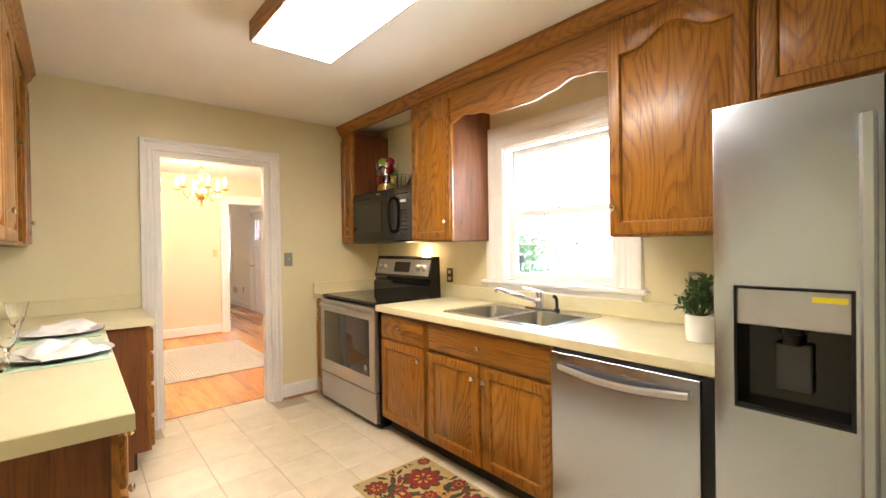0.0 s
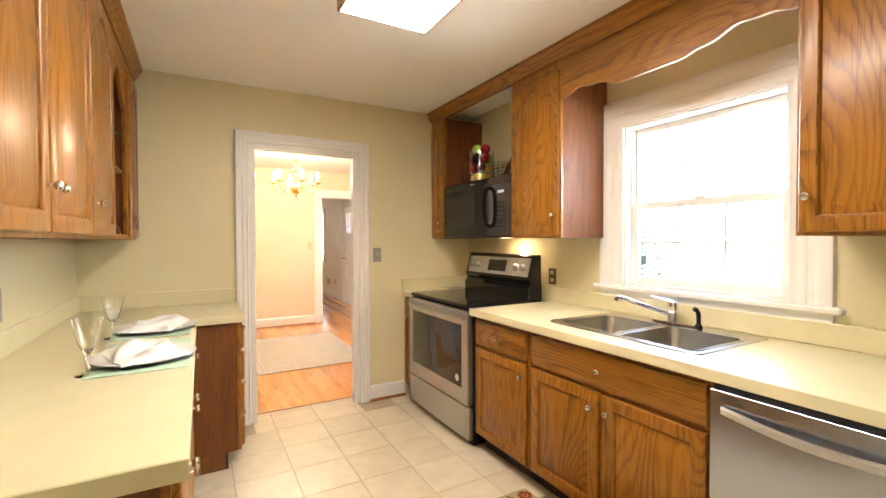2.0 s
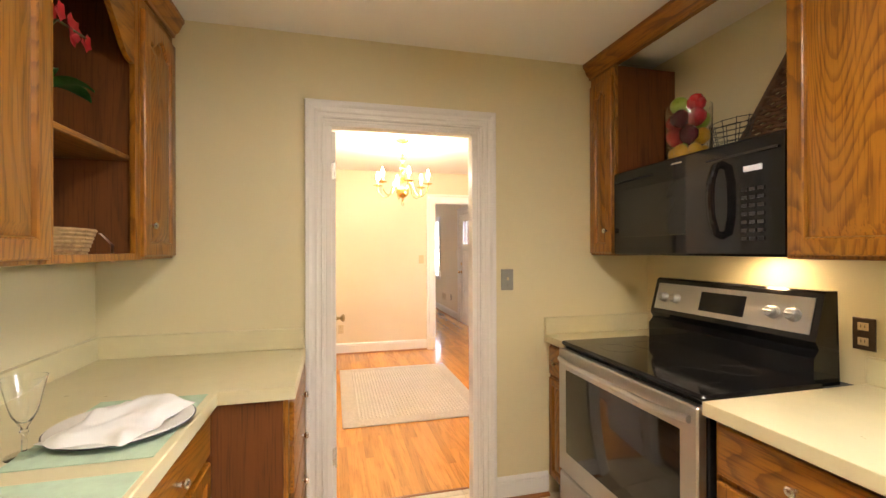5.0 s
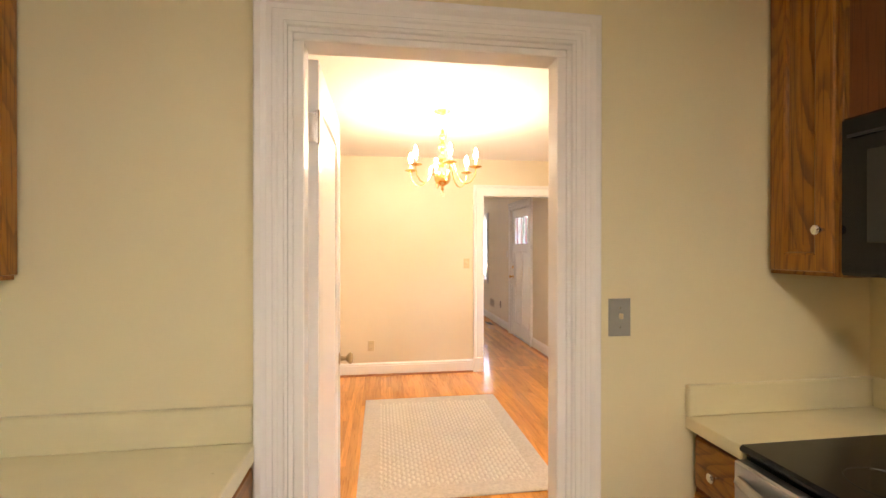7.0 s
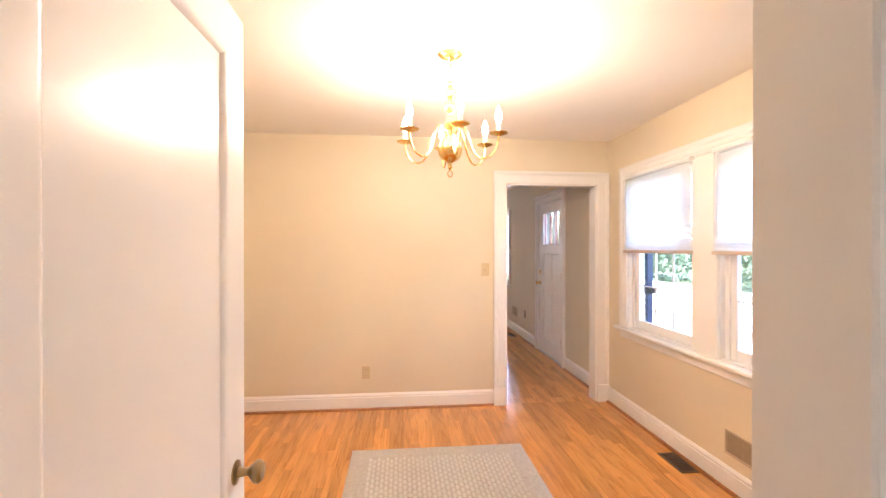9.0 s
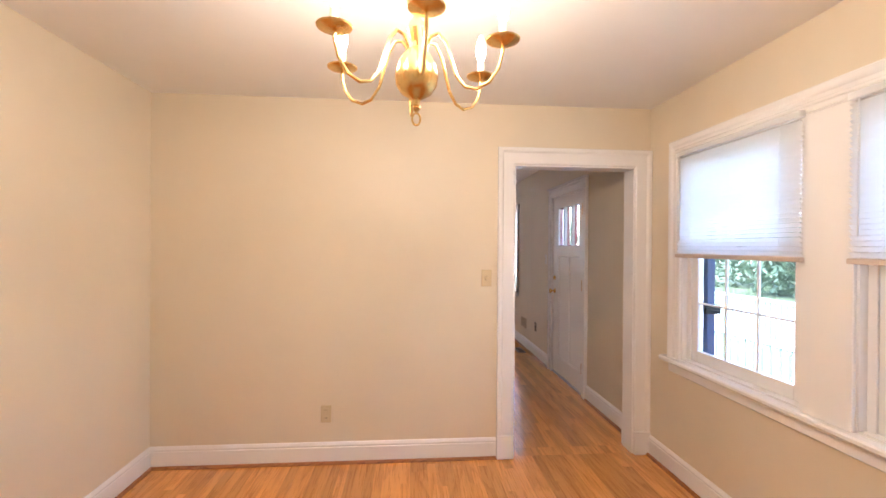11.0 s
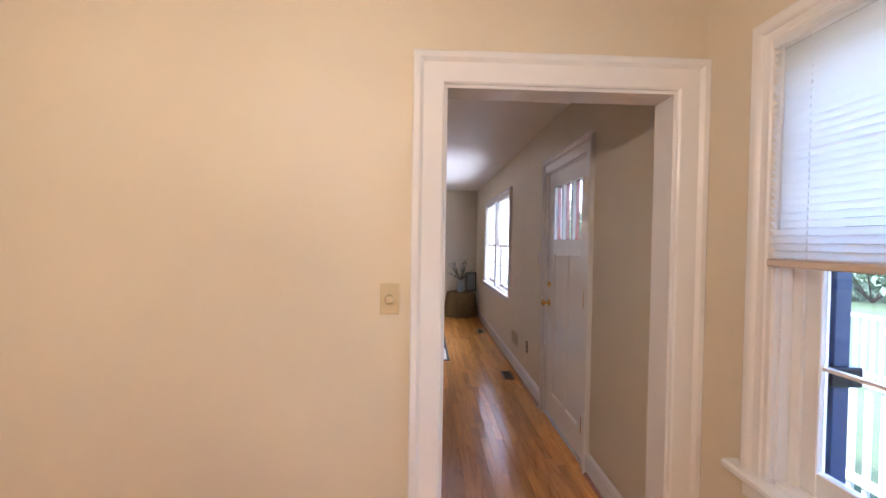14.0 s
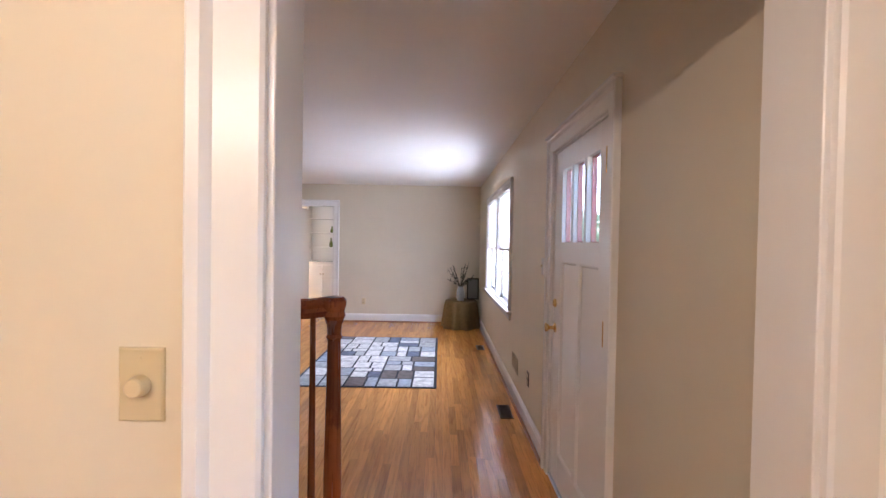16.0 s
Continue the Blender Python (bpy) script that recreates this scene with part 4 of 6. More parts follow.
def upper_cabinet(y0, y1, z0, z1, doors, knob_sides, label, way="-x", face=UX, wall_x=KX1, arch=0.07, stile=0.025, group="upper cabinets"):
    t = thing("upper_cabinet", ((face + wall_x) / 2, (y0 + y1) / 2, z0), label, "cabinet", group)
    s = -1 if way == "-x" else 1
    upper_box(t, face - s * 0.019, wall_x + s * 0.002, y0, y1, z0, z1)
    f = facing(way, face - s * 0.019, y0, 0)
    w = y1 - y0
    fr = bmesh.new()
    slab(f, 0, stile, z0, z1, 0, 0.019, 0.001, fr)
    slab(f, w - stile, w, z0, z1, 0, 0.019, 0.001, fr)
    slab(f, stile, w - stile, z0, z0 + 0.03, 0, 0.0185, 0.001, fr)
    slab(f, stile, w - stile, z1 - 0.06, z1, 0, 0.0185, 0.001, fr)
    if doors == 2:
        slab(f, w / 2 - 0.02, w / 2 + 0.02, z0 + 0.03, z1 - 0.06, 0, 0.0185, 0.001, fr)
    part("face_frame", fr, oak_z, t)
    gap = 0.014
    dw = (w - 0.024 - gap * (doors - 1)) / doors
    for k in range(doors):
        u = 0.012 + k * (dw + gap)
        kn = (dw - 0.028 if knob_sides[k] == "+" else 0.028, 0.122)
        door_leaf(facing(way, face, y0 + u, z0 + 0.012), dw, z1 - z0 - 0.062, way, t, arch=min(arch, dw * 0.2), rail=0.058, knob_at=kn)
    return t


upper_cabinet(3.268, 3.72, 1.36, 2.386, 1, "-", "honey oak wall cabinet with an arched door beside the window")
upper_cabinet(1.53, 2.125, 1.36, 2.386, 1, "+", "honey oak wall cabinet with an arched door above the worktop")
upper_cabinet(4.632, 4.858, 1.36, 2.386, 1, "-", "narrow honey oak wall cabinet in the corner", arch=0.03)
upper_cabinet(0.6, 1.525, 1.86, 2.386, 2, "+-", "honey oak wall cabinet above the refrigerator", arch=0.05)
fp = thing("end_panel", (3.0, 1.53, 0), "dark oak panel beside the refrigerator", "panel")
part("panel", bx(UX, KX1 - 0.002, 1.5305, 1.5445, 1.36, 1.4), side_z, fp)

# scalloped valance over the window
vl = thing("window_valance", (UX, 2.7, 2.15), "honey oak valance with a scalloped lower edge", "valance")
N = 48
top, low = [], []
for k in range(N + 1):
    s = k / N
    y = 2.126 + s * (3.267 - 2.126)
    c = abs(2 * s - 1)
    z = 2.135 + 0.055 * (0.5 - 0.5 * math.cos(math.pi * min(1, max(0, (c - 0.2) / 0.55)))) - 0.03 * max(0, (c - 0.82) / 0.18) ** 1 + 0.006 * math.sin(14 * math.pi * s) * (0.3 < c < 0.9)
    low.append((y, z))
    top.append((y, 2.386))
bm = bmesh.new()
loft(bm, [[(UX - 0.001, y, z), (UX - 0.001, y, 2.386), (UX + 0.017, y, 2.386), (UX + 0.017, y, z)] for y, z in low], True, True)
part("board", bm, oak_y, vl)
fz = thing("frieze_board", (UX, 2.6, 2.38), "long oak frieze board under the ceiling", "board")
part("board", bx(UX + 0.0, UX + 0.018, 3.721, 4.631, 2.386, 2.46), oak_y, fz)
crown("crown_moulding", [(UX, 0.6, -1, 0), (UX, 4.859, -1, 0)], "oak crown moulding along the cabinet tops")
crown("crown_moulding", [(0.75, 2.37, 1, 0), (0.75, 4.859, 1, 0)], "oak crown moulding along the cabinet tops")
crown("crown_moulding", [(KX0 + 0.001, 2.369, 0, -1), (0.80, 2.369, 0, -1)], "oak crown moulding returning to the wall")

LF = 0.75
kw = dict(way="+x", face=LF, wall_x=KX0)
upper_cabinet(2.372, 3.43, 1.36, 2.386, 2, "+-", "honey oak wall cabinet with two arched doors", **kw)
upper_cabinet(3.432, 3.94, 1.36, 2.386, 1, "-", "honey oak wall cabinet with one arched door", **kw)
upper_cabinet(4.498, 4.858, 1.36, 2.386, 1, "-", "narrow honey oak wall cabinet by the end wall", arch=0.05, **kw)
op = thing("open_shelf_cabinet", (0.6, 4.22, 1.36), "open oak wall cabinet with one shelf and arched valance", "cabinet")
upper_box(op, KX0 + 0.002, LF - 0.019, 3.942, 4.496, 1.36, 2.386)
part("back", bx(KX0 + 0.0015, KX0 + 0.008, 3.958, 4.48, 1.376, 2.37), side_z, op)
part("shelf", bx(KX0 + 0.008, LF - 0.022, 3.958, 4.48, 1.735, 1.755, 0.003), oak_y, op)
bm = bmesh.new()
f = facing("+x", LF - 0.019, 3.942, 0)
slab(f, 0, 0.03, 1.36, 2.386, 0, 0.019, 0.001, bm)
slab(f, 0.524, 0.554, 1.36, 2.386, 0, 0.019, 0.001, bm)
slab(f, 0.03, 0.524, 1.36, 1.385, 0, 0.0185, 0.001, bm)
part("face_frame", bm, oak_z, op)
bm = bmesh.new()
rows = []
for k in range(25):
    s = k / 24
    c = abs(2 * s - 1)
    z = 2.26 - 0.16 * (0.5 - 0.5 * math.cos(math.pi * min(1, c / 0.92)))
    rows.append([f(0.03 + 0.494 * s, z, 0.0005), f(0.03 + 0.494 * s, 2.386, 0.0005), f(0.03 + 0.494 * s, 2.386, 0.018), f(0.03 + 0.494 * s, z, 0.018)])
part("valance", loft(bmesh.new(), rows, True, True), oak_y, op, "arched oak valance")
bm.free()

# ---- left base units and their worktop ----
lw = thing("worktop", (0.8, 3.5, 0.87), "pale yellow laminate worktop stepping out by the doorway", "worktop")
bm = bmesh.new()
z0, z1 = 0.868, 0.91
outline = [(KX0 + 0.001, 2.412), (1.076, 2.412), (1.084, 4.222), (1.336, 4.222), (1.336, KY1 - 0.001), (KX0 + 0.001, KY1 - 0.001)]
loft(bm, [[(x, y, z0) for x, y in outline], [(x, y, z1) for x, y in outline]], True, True)
part("top", bm, laminate, lw, smooth=0)
bm = bmesh.new()
edge = [(KX0 + 0.001, 2.406), (1.082, 2.406), (1.09, 4.216), (1.342, 4.216), (1.342, KY1 - 0.03)]
inner = [(KX0 + 0.001, 2.4125), (1.0755, 2.4125), (1.0835, 4.2225), (1.3355, 4.2225), (1.3355, KY1 - 0.03)]
rows = [[(*a, z0 - 0.002), (*a, z1 - 0.001), (*[(p + q) / 2 for p, q in zip(a, b)], z1 + 0.0015), (*b, z1 + 0.0015), (*b, z0 - 0.002)] for a, b in zip(edge, inner)]
part("edge_band", loft(bm, rows, True, True), laminate, lw)
part("upstand", bx(KX0 + 0.0005, KX0 + 0.022, 2.4, KY1 - 0.022, 0.91, 1.01, 0.004), laminate, lw)
part("end_upstand", bx(KX0 + 0.001, 1.335, KY1 - 0.022, KY1 - 0.0005, 0.91, 1.01, 0.004), laminate, lw)


def left_unit(y0, y1, face, label, layout):
    t = thing("base_cabinet", ((KX0 + face) / 2, (y0 + y1) / 2, 0), label, "cabinet", "base cabinets by the doorway")
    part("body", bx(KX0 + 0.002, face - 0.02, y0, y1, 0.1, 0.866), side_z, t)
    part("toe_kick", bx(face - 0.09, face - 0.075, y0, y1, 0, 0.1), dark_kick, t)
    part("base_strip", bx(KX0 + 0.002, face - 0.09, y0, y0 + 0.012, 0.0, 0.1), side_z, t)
    f = facing("+x", face - 0.019, y0, 0)
    w = y1 - y0
    fr = bmesh.new()
    slab(f, 0, 0.03, 0.1, 0.866, 0, 0.018, 0.001, fr)
    slab(f, w - 0.03, w, 0.1, 0.866, 0, 0.018, 0.001, fr)
    slab(f, 0.03, w - 0.03, 0.1, 0.13, 0, 0.0175, 0.001, fr)
    slab(f, 0.03, w - 0.03, 0.84, 0.866, 0, 0.0175, 0.001, fr)
    part("face_frame", fr, oak_z, t)
    if layout == "drawers":
        for z, h in ((0.705, 0.14), (0.515, 0.17), (0.32, 0.17), (0.12, 0.175)):
            drawer_front(facing("+x", face, y0 + 0.015, z), w - 0.03, h, "+x", t)
    else:
        drawer_front(facing("+x", face, y0 + 0.015, 0.7), w - 0.03, 0.145, "+x", t)
        door_leaf(facing("+x", face, y0 + 0.015, 0.115), w - 0.03, 0.56, "+x", t, knob_at=(0.03, 0.5))
    return t


left_unit(2.435, 2.93, 1.05, "dark oak drawer unit at the counter's end", "drawers")
left_unit(2.932, 3.53, 1.05, "dark oak base cabinet with drawer and door", "door")
left_unit(3.532, 4.236, 1.05, "dark oak base cabinet with drawer and door", "door")
left_unit(4.238, KY1 - 0.003, 1.318, "deep dark oak drawer unit beside the doorway", "drawers")

# ---- ceiling light box ----
cl = thing("ceiling_light", (1.882, 2.7, CEIL), "oak-framed fluorescent ceiling box with a white diffuser", "ceiling light")
X0, X1, Y0, Y1 = 1.66, 2.108, 2.05, 3.345
for a in ((X0, X0 + 0.02, Y0, Y1), (X1 - 0.02, X1, Y0, Y1), (X0 + 0.02, X1 - 0.02, Y0, Y0 + 0.02), (X0 + 0.02, X1 - 0.02, Y1 - 0.02, Y1)):
    part("side_board", bx(*a, 2.375, CEIL - 0.001, 0.003), oak_y if a[1] - a[0] < 0.1 else oak_x, cl)
diffuser_mat = glow("lit acrylic diffuser", (1.0, 0.93, 0.8), 1.25)
part("diffuser", bx(X0 + 0.012, X1 - 0.012, Y0 + 0.012, Y1 - 0.012, 2.372, 2.38, 0.003), diffuser_mat, cl, "glowing white acrylic diffuser")


# ---- plates, switches ----
def wall_plate(way, place, label, mat, kind, w=0.072, h=0.117, category="outlet"):
    t = thing("light_switch" if "switch" in kind else "wall_outlet", place, label, category)
    f0 = facing(way, 0, 0, 0)
    along = 0 if "y" in way else 1
    at = place[1 - along] if along == 0 else place[0]
    f = facing(way, at, place[along], place[2])
    r = lambda i, n: [f(-w / 2 + i, -h / 2 + i, n), f(w / 2 - i, -h / 2 + i, n), f(w / 2 - i, h / 2 - i, n), f(-w / 2 + i, h / 2 - i, n)]
    part("plate", loft(bmesh.new(), [r(0, 0.0002), r(0.001, 0.004), r(0.004, 0.006)], False, True), mat, t)
    if kind == "outlet":
        for v in (-0.027, 0.027):
            p = part("socket", slab(f, -0.017, 0.017, v - 0.014, v + 0.014, 0.006, 0.0085, 0.005), ivory if mat is not grey_plate else plain("white socket", (0.7, 0.68, 0.62), 0.4, relief=0), t)
            for u in (-0.007, 0.005):
                part("slot", slab(f, u, u + 0.002, v - 0.003, v + 0.006, 0.0083, 0.009), slot_dark, p)
    elif kind == "dimmer switch":
        part("dimmer_knob", lathe(bmesh.new(), [(0.017, 0.006), (0.017, 0.012), (0.015, 0.022), (0.013, 0.024), (0.0, 0.024)], out_pose(way, f(0, 0, 0)), 20), ivory, t, "round ivory dimmer knob")
        part("screw", lathe(bmesh.new(), [(0.003, 0.006), (0.0, 0.0075)], out_pose(way, f(0, 0.042, 0)), 8), ivory, t)
    else:
        part("toggle", slab(f, -0.005, 0.005, -0.003, 0.014, 0.006, 0.018, 0.002), ivory, t)
        for v in (-0.03, 0.03):
            part("screw", lathe(bmesh.new(), [(0.003, 0.006), (0.0, 0.0075)], out_pose(way, f(0, v, 0)), 8), nickel, t)
    return t


brown_plate = plain("brown plate", (0.06, 0.035, 0.02), 0.4, relief=0)
wall_plate("-y", (2.416, KY1, 1.226), "grey metal light switch plate on the kitchen wall", grey_plate, "toggle switch", category="light switch")
wall_plate("-x", (KX1, 3.742, 1.085), "dark brown double outlet above the worktop", brown_plate, "outlet")
wall_plate("-x", (KX1, 1.877, 1.12), "grey outlet behind the potted plant", grey_plate, "outlet")
wall_plate("+x", (KX0, 3.63, 1.105), "grey metal double outlet on the kitchen wall", grey_plate, "outlet", w=0.09, h=0.13)
wall_plate("-y", (2.667, DY1, 1.26), "ivory dimmer switch beside the opening", ivory, "dimmer switch", category="light switch")
wall_plate("-y", (1.572, DY1, 0.335), "ivory outlet low on the dining room wall", ivory, "outlet")
wall_plate("-x", (LX1, 10.93, 1.33), "white light switch beside the front door", trim_white, "toggle switch", category="light switch")
wall_plate("-x", (LX1, 11.36, 0.4), "brown outlet low on the living room wall", brown_plate, "outlet")
wall_plate("-y", (1.74, LY1, 0.37), "ivory outlet low on the living room end wall", ivory, "outlet")

# ---- things on the worktops ----
mint = plain("mint green woven cloth", (0.5, 0.66, 0.5), 0.9, vary=0.06, scale=30, relief=0.6, grain=420)
white_cloth = plain("white cotton cloth", (0.8, 0.79, 0.76), 0.9, vary=0.03, scale=12, relief=0.3, grain=500)
silver_plate = plain("silver charger", (0.6, 0.6, 0.58), 0.25, 0.9, vary=0.04, relief=0)
dark_rim = plain("dark charger underside", (0.03, 0.03, 0.04), 0.3, relief=0)
china = plain("white glazed china", (0.82, 0.8, 0.76), 0.15, vary=0.01, relief=0)


def grid_cloth(x0, x1, y0, y1, height, n, m):
    bm = bmesh.new()
    rows = [[bm.verts.new((x0 + (x1 - x0) * i / n, y0 + (y1 - y0) * j / m, height(i / n, j / m))) for j in range(m + 1)] for i in range(n + 1)]
    for i in range(n):
        for j in range(m):
            bm.faces.new([rows[i][j], rows[i + 1][j], rows[i + 1][j + 1], rows[i][j + 1]])
    return bm


def place_setting(cx, cy, x0, x1, y0, y1, turn, seed):
    tagged(solo("placemat", bx(x0, x1, y0, y1, 0.911, 0.9135, 0.001), mint, "mint green woven placemat on the worktop"), category="placemat", group="placemats")
    c = thing("charger_plate", (cx, cy, 0.914), "round silver charger plate with a dark rim on the placemat", "plate", "charger plates")
    part("plate", lathe(bmesh.new(), [(0.0, 0.9165), (0.1, 0.9165), (0.125, 0.922), (0.165, 0.928), (0.168, 0.93), (0.167, 0.932), (0.16, 0.931), (0.124, 0.926), (0.1, 0.921), (0.0, 0.921)], pose(cx, cy, 0), 48), china, c, "pale plate surface")
    part("underside", lathe(bmesh.new(), [(0.0, 0.9142), (0.11, 0.9142), (0.171, 0.927), (0.1715, 0.9285), (0.1, 0.916), (0.0, 0.916)], pose(cx, cy, 0), 48), dark_rim, c, "dark underside")
    random.seed(seed)
    ph = random.random() * 6

    def h(u, v):
        e = min(u, 1 - u, v, 1 - v)
        fold = 0.5 + 0.5 * math.sin(9 * u + 3.2 * math.sin(4 * v + ph) + ph)
        return 0.931 + min(1, e * 9) * (0.008 + 0.018 * fold + 0.016 * noise.noise(Vector((u * 4 + seed, v * 3, 0.3))) + (0.022 * math.exp(-((u - 0.65) ** 2 + (v - 0.75) ** 2) * 14)))
    bm = grid_cloth(-0.11, 0.11, -0.15, 0.15, h, 30, 38)
    for v in bm.verts:
        v.co.x += 0.02 * noise.noise(Vector((v.co.y * 14, seed, 0)))
        v.co.y += 0.025 * noise.noise(Vector((v.co.x * 12, seed + 4, 0)))
    bmesh.ops.transform(bm, matrix=pose(cx, cy, 0, 0, 0, turn), verts=bm.verts[:])
    bmesh.ops.solidify(bm, geom=bm.faces[:], thickness=0.002)
    ob = solo("napkin", bm, white_cloth, "crumpled white cotton napkin lying on the plate", "napkin", "napkins", smooth=60)


def goblet(x, y):
    prof = [(0.036, 0.0), (0.036, 0.002), (0.012, 0.005), (0.0055, 0.012), (0.005, 0.05), (0.009, 0.058), (0.006, 0.066), (0.013, 0.078), (0.024, 0.098), (0.031, 0.125), (0.037, 0.155), (0.0445, 0.185), (0.0432, 0.185), (0.0357, 0.155), (0.0297, 0.125), (0.0225, 0.1), (0.011, 0.083), (0.0, 0.08)]
    ob = solo("wine_glass", lathe(bmesh.new(), prof, pose(x, y, 0.9115), 28), clear_glass, "clear stemmed wine glass standing on the worktop", "glass", "wine glasses")
    return ob


place_setting(0.925, 3.35, 0.775, 1.072, 3.145, 3.675, 20, 3)
place_setting(0.92, 3.955, 0.755, 1.065, 3.745, 4.2, -15, 8)
goblet(0.785, 3.2)
goblet(0.765, 3.83)

leaf_green = plain("boxwood leaves", (0.045, 0.11, 0.025), 0.5, vary=0.35, scale=30, relief=0)


def leaf(bm, place, way, up, size, wide=0.5):
    """A small pointed leaf folded along its rib."""
    way, up = Vector(way).normalized(), Vector(up)
    side = way.cross(up).normalized()
    up = side.cross(way)
    p = Vector(place)
    a, b, c = bm.verts.new(p), bm.verts.new(p + way * size * 0.55 + side * size * wide / 2 + up * size * 0.08), bm.verts.new(p + way * size)
    d, e = bm.verts.new(p + way * size * 0.55 - side * size * wide / 2 + up * size * 0.08), bm.verts.new(p + way * size * 0.5 - up * size * 0.02)
    for f in ((a, b, e), (b, c, e), (c, d, e), (d, a, e)):
        bm.faces.new(f)


pt = thing("potted_plant", (2.985, 1.735, 0.911), "small boxwood plant in a white pot on the worktop", "plant")
part("pot", lathe(bmesh.new(), [(0.0, 0.9112), (0.058, 0.9112), (0.061, 0.915), (0.064, 1.02), (0.062, 1.024), (0.058, 1.02), (0.056, 1.008), (0.0, 1.008)], pose(2.985, 1.735, 0), 32), china, pt, "white ceramic pot")
random.seed(5)
bm, tw = bmesh.new(), bmesh.new()
for k in range(46):
    a, e = random.uniform(0, 6.283), random.uniform(0.15, 1.45)
    d = Vector((math.cos(a) * math.cos(e), math.sin(a) * math.cos(e), math.sin(e)))
    r = random.uniform(0.075, 0.104)
    root = Vector((2.985, 1.735, 1.01))
    mid = root + d * r * Vector((1, 1, 1.35)).length / 1.8 * 0.55
    tip = root + Vector((d.x * r, d.y * r, d.z * r * 1.55 + 0.02))
    tube(tw, [root, mid, tip], 0.002, 4, 0.001)
    for j in range(20):
        s = random.uniform(0.35, 1.0)
        q = root.lerp(tip, s)
        w = Vector((random.gauss(0, 1), random.gauss(0, 1), random.gauss(0.3, 1))) + d
        leaf(bm, q + w.normalized() * 0.006, w, (random.random() - 0.5, random.random() - 0.5, 1), random.uniform(0.017, 0.028), 0.55)
part("twigs", tw, plain("green twigs", (0.08, 0.09, 0.03), 0.7), pt)
part("foliage", bm, leaf_green, pt, "dense small green leaves", smooth=0)

# fruit jar and basket above the microwave
JX, JY, JZ = 3.075, 4.27, 1.801
jr = thing("glass_fruit_jar", (JX, JY, JZ), "clear glass cylinder filled with artificial fruit on the microwave", "vase")
part("glass_cylinder", lathe(bmesh.new(), [(0.0, JZ + 0.0005), (0.098, JZ + 0.0005), (0.1, JZ + 0.004), (0.1, JZ + 0.25), (0.0975, JZ + 0.25), (0.0975, JZ + 0.006), (0.0, JZ + 0.006)], pose(JX, JY, 0), 36), clear_glass, jr)
fruit_mats = {"lemon": plain("yellow lemon skin", (0.75, 0.45, 0.03), 0.4, vary=0.1, relief=0.2), "red_apple": plain("red apple skin", (0.42, 0.025, 0.03), 0.25, vary=0.3, scale=14, relief=0), "green_apple": plain("green apple skin", (0.3, 0.42, 0.04), 0.28, vary=0.15, scale=14, relief=0), "plum": plain("dark plum skin", (0.1, 0.01, 0.025), 0.25, vary=0.3, relief=0)}
random.seed(11)


def fruit(kind, x, y, z, r):
    prof = [(0.0, -0.9 * r), (0.35 * r, -0.92 * r), (0.75 * r, -0.62 * r), (1.0 * r, 0.0), (0.9 * r, 0.5 * r), (0.55 * r, 0.85 * r), (0.2 * r, 0.86 * r), (0.0, 0.74 * r)]
    if kind == "lemon":
        prof = [(0.0, -1.05 * r), (0.2 * r, -0.98 * r), (0.7 * r, -0.6 * r), (0.9 * r, 0), (0.7 * r, 0.6 * r), (0.2 * r, 0.98 * r), (0.0, 1.05 * r)]
    m = pose(x, y, z, random.uniform(-60, 60), random.uniform(-60, 60), random.uniform(0, 360))
    ob = solo(kind, lathe(bmesh.new(), prof, m, 16), fruit_mats[kind], {"lemon": "yellow lemon", "red_apple": "shiny red apple", "green_apple": "shiny green apple", "plum": "dark red plum"}[kind] + " in the glass fruit jar", "fruit", "fruit in the jar", smooth=60)


for lvl, (kinds, rr, zz) in enumerate(((("lemon",) * 6, 0.036, 0.043), (("plum", "lemon", "plum", "green_apple", "red_apple"), 0.041, 0.115), (("red_apple", "green_apple", "red_apple", "red_apple", "plum"), 0.041, 0.192), (("red_apple", "green_apple"), 0.041, 0.265))):
    for k, kind in enumerate(kinds):
        a = 6.283 * k / len(kinds) + 0.6 * lvl + 3.4
        rad = 0.056 if len(kinds) > 2 else 0.035
        fruit(kind, JX + rad * math.cos(a), JY + rad * math.sin(a), JZ + zz, rr)

wicker = plain("dark brown wicker", (0.1, 0.045, 0.018), 0.6, vary=0.3, scale=40, relief=0.5)
tb = thing("wicker_tray", (3.2, 3.93, 1.801), "dark woven wicker tray leaning against the kitchen wall", "basket")
lean = pose(3.13, 3.74, 1.802, 0, 17, 0)
bm = bmesh.new()
for k in range(22):
    z = 0.012 + k * 0.02
    w = 0.33 - 0.16 * z / 0.45
    pts = [(0.0 + 0.006 * math.sin(j * 1.57 + k * 3.14), 0.0 + w * j / 16, z) for j in range(17)]
    tube(bm, pts, 0.0085, 6)
bmesh.ops.transform(bm, matrix=lean, verts=bm.verts[:])
part("weave", bm, wicker, tb)
bm = bmesh.new()
for pts in ([(0, 0.33, 0.0), (0, 0.25, 0.225), (0, 0.17, 0.45)], [(0, 0.0, 0.45), (0, 0.17, 0.45)], [(0, 0.33, 0.0), (0, 0.0, 0.0)]):
    tube(bm, pts, 0.014, 8)
bmesh.ops.transform(bm, matrix=lean, verts=bm.verts[:])
part("rim", bm, wicker, tb)
wb = thing("wire_basket", (3.06, 4.03, 1.801), "small black wire basket in front of the wicker tray", "basket")
bm = bmesh.new()
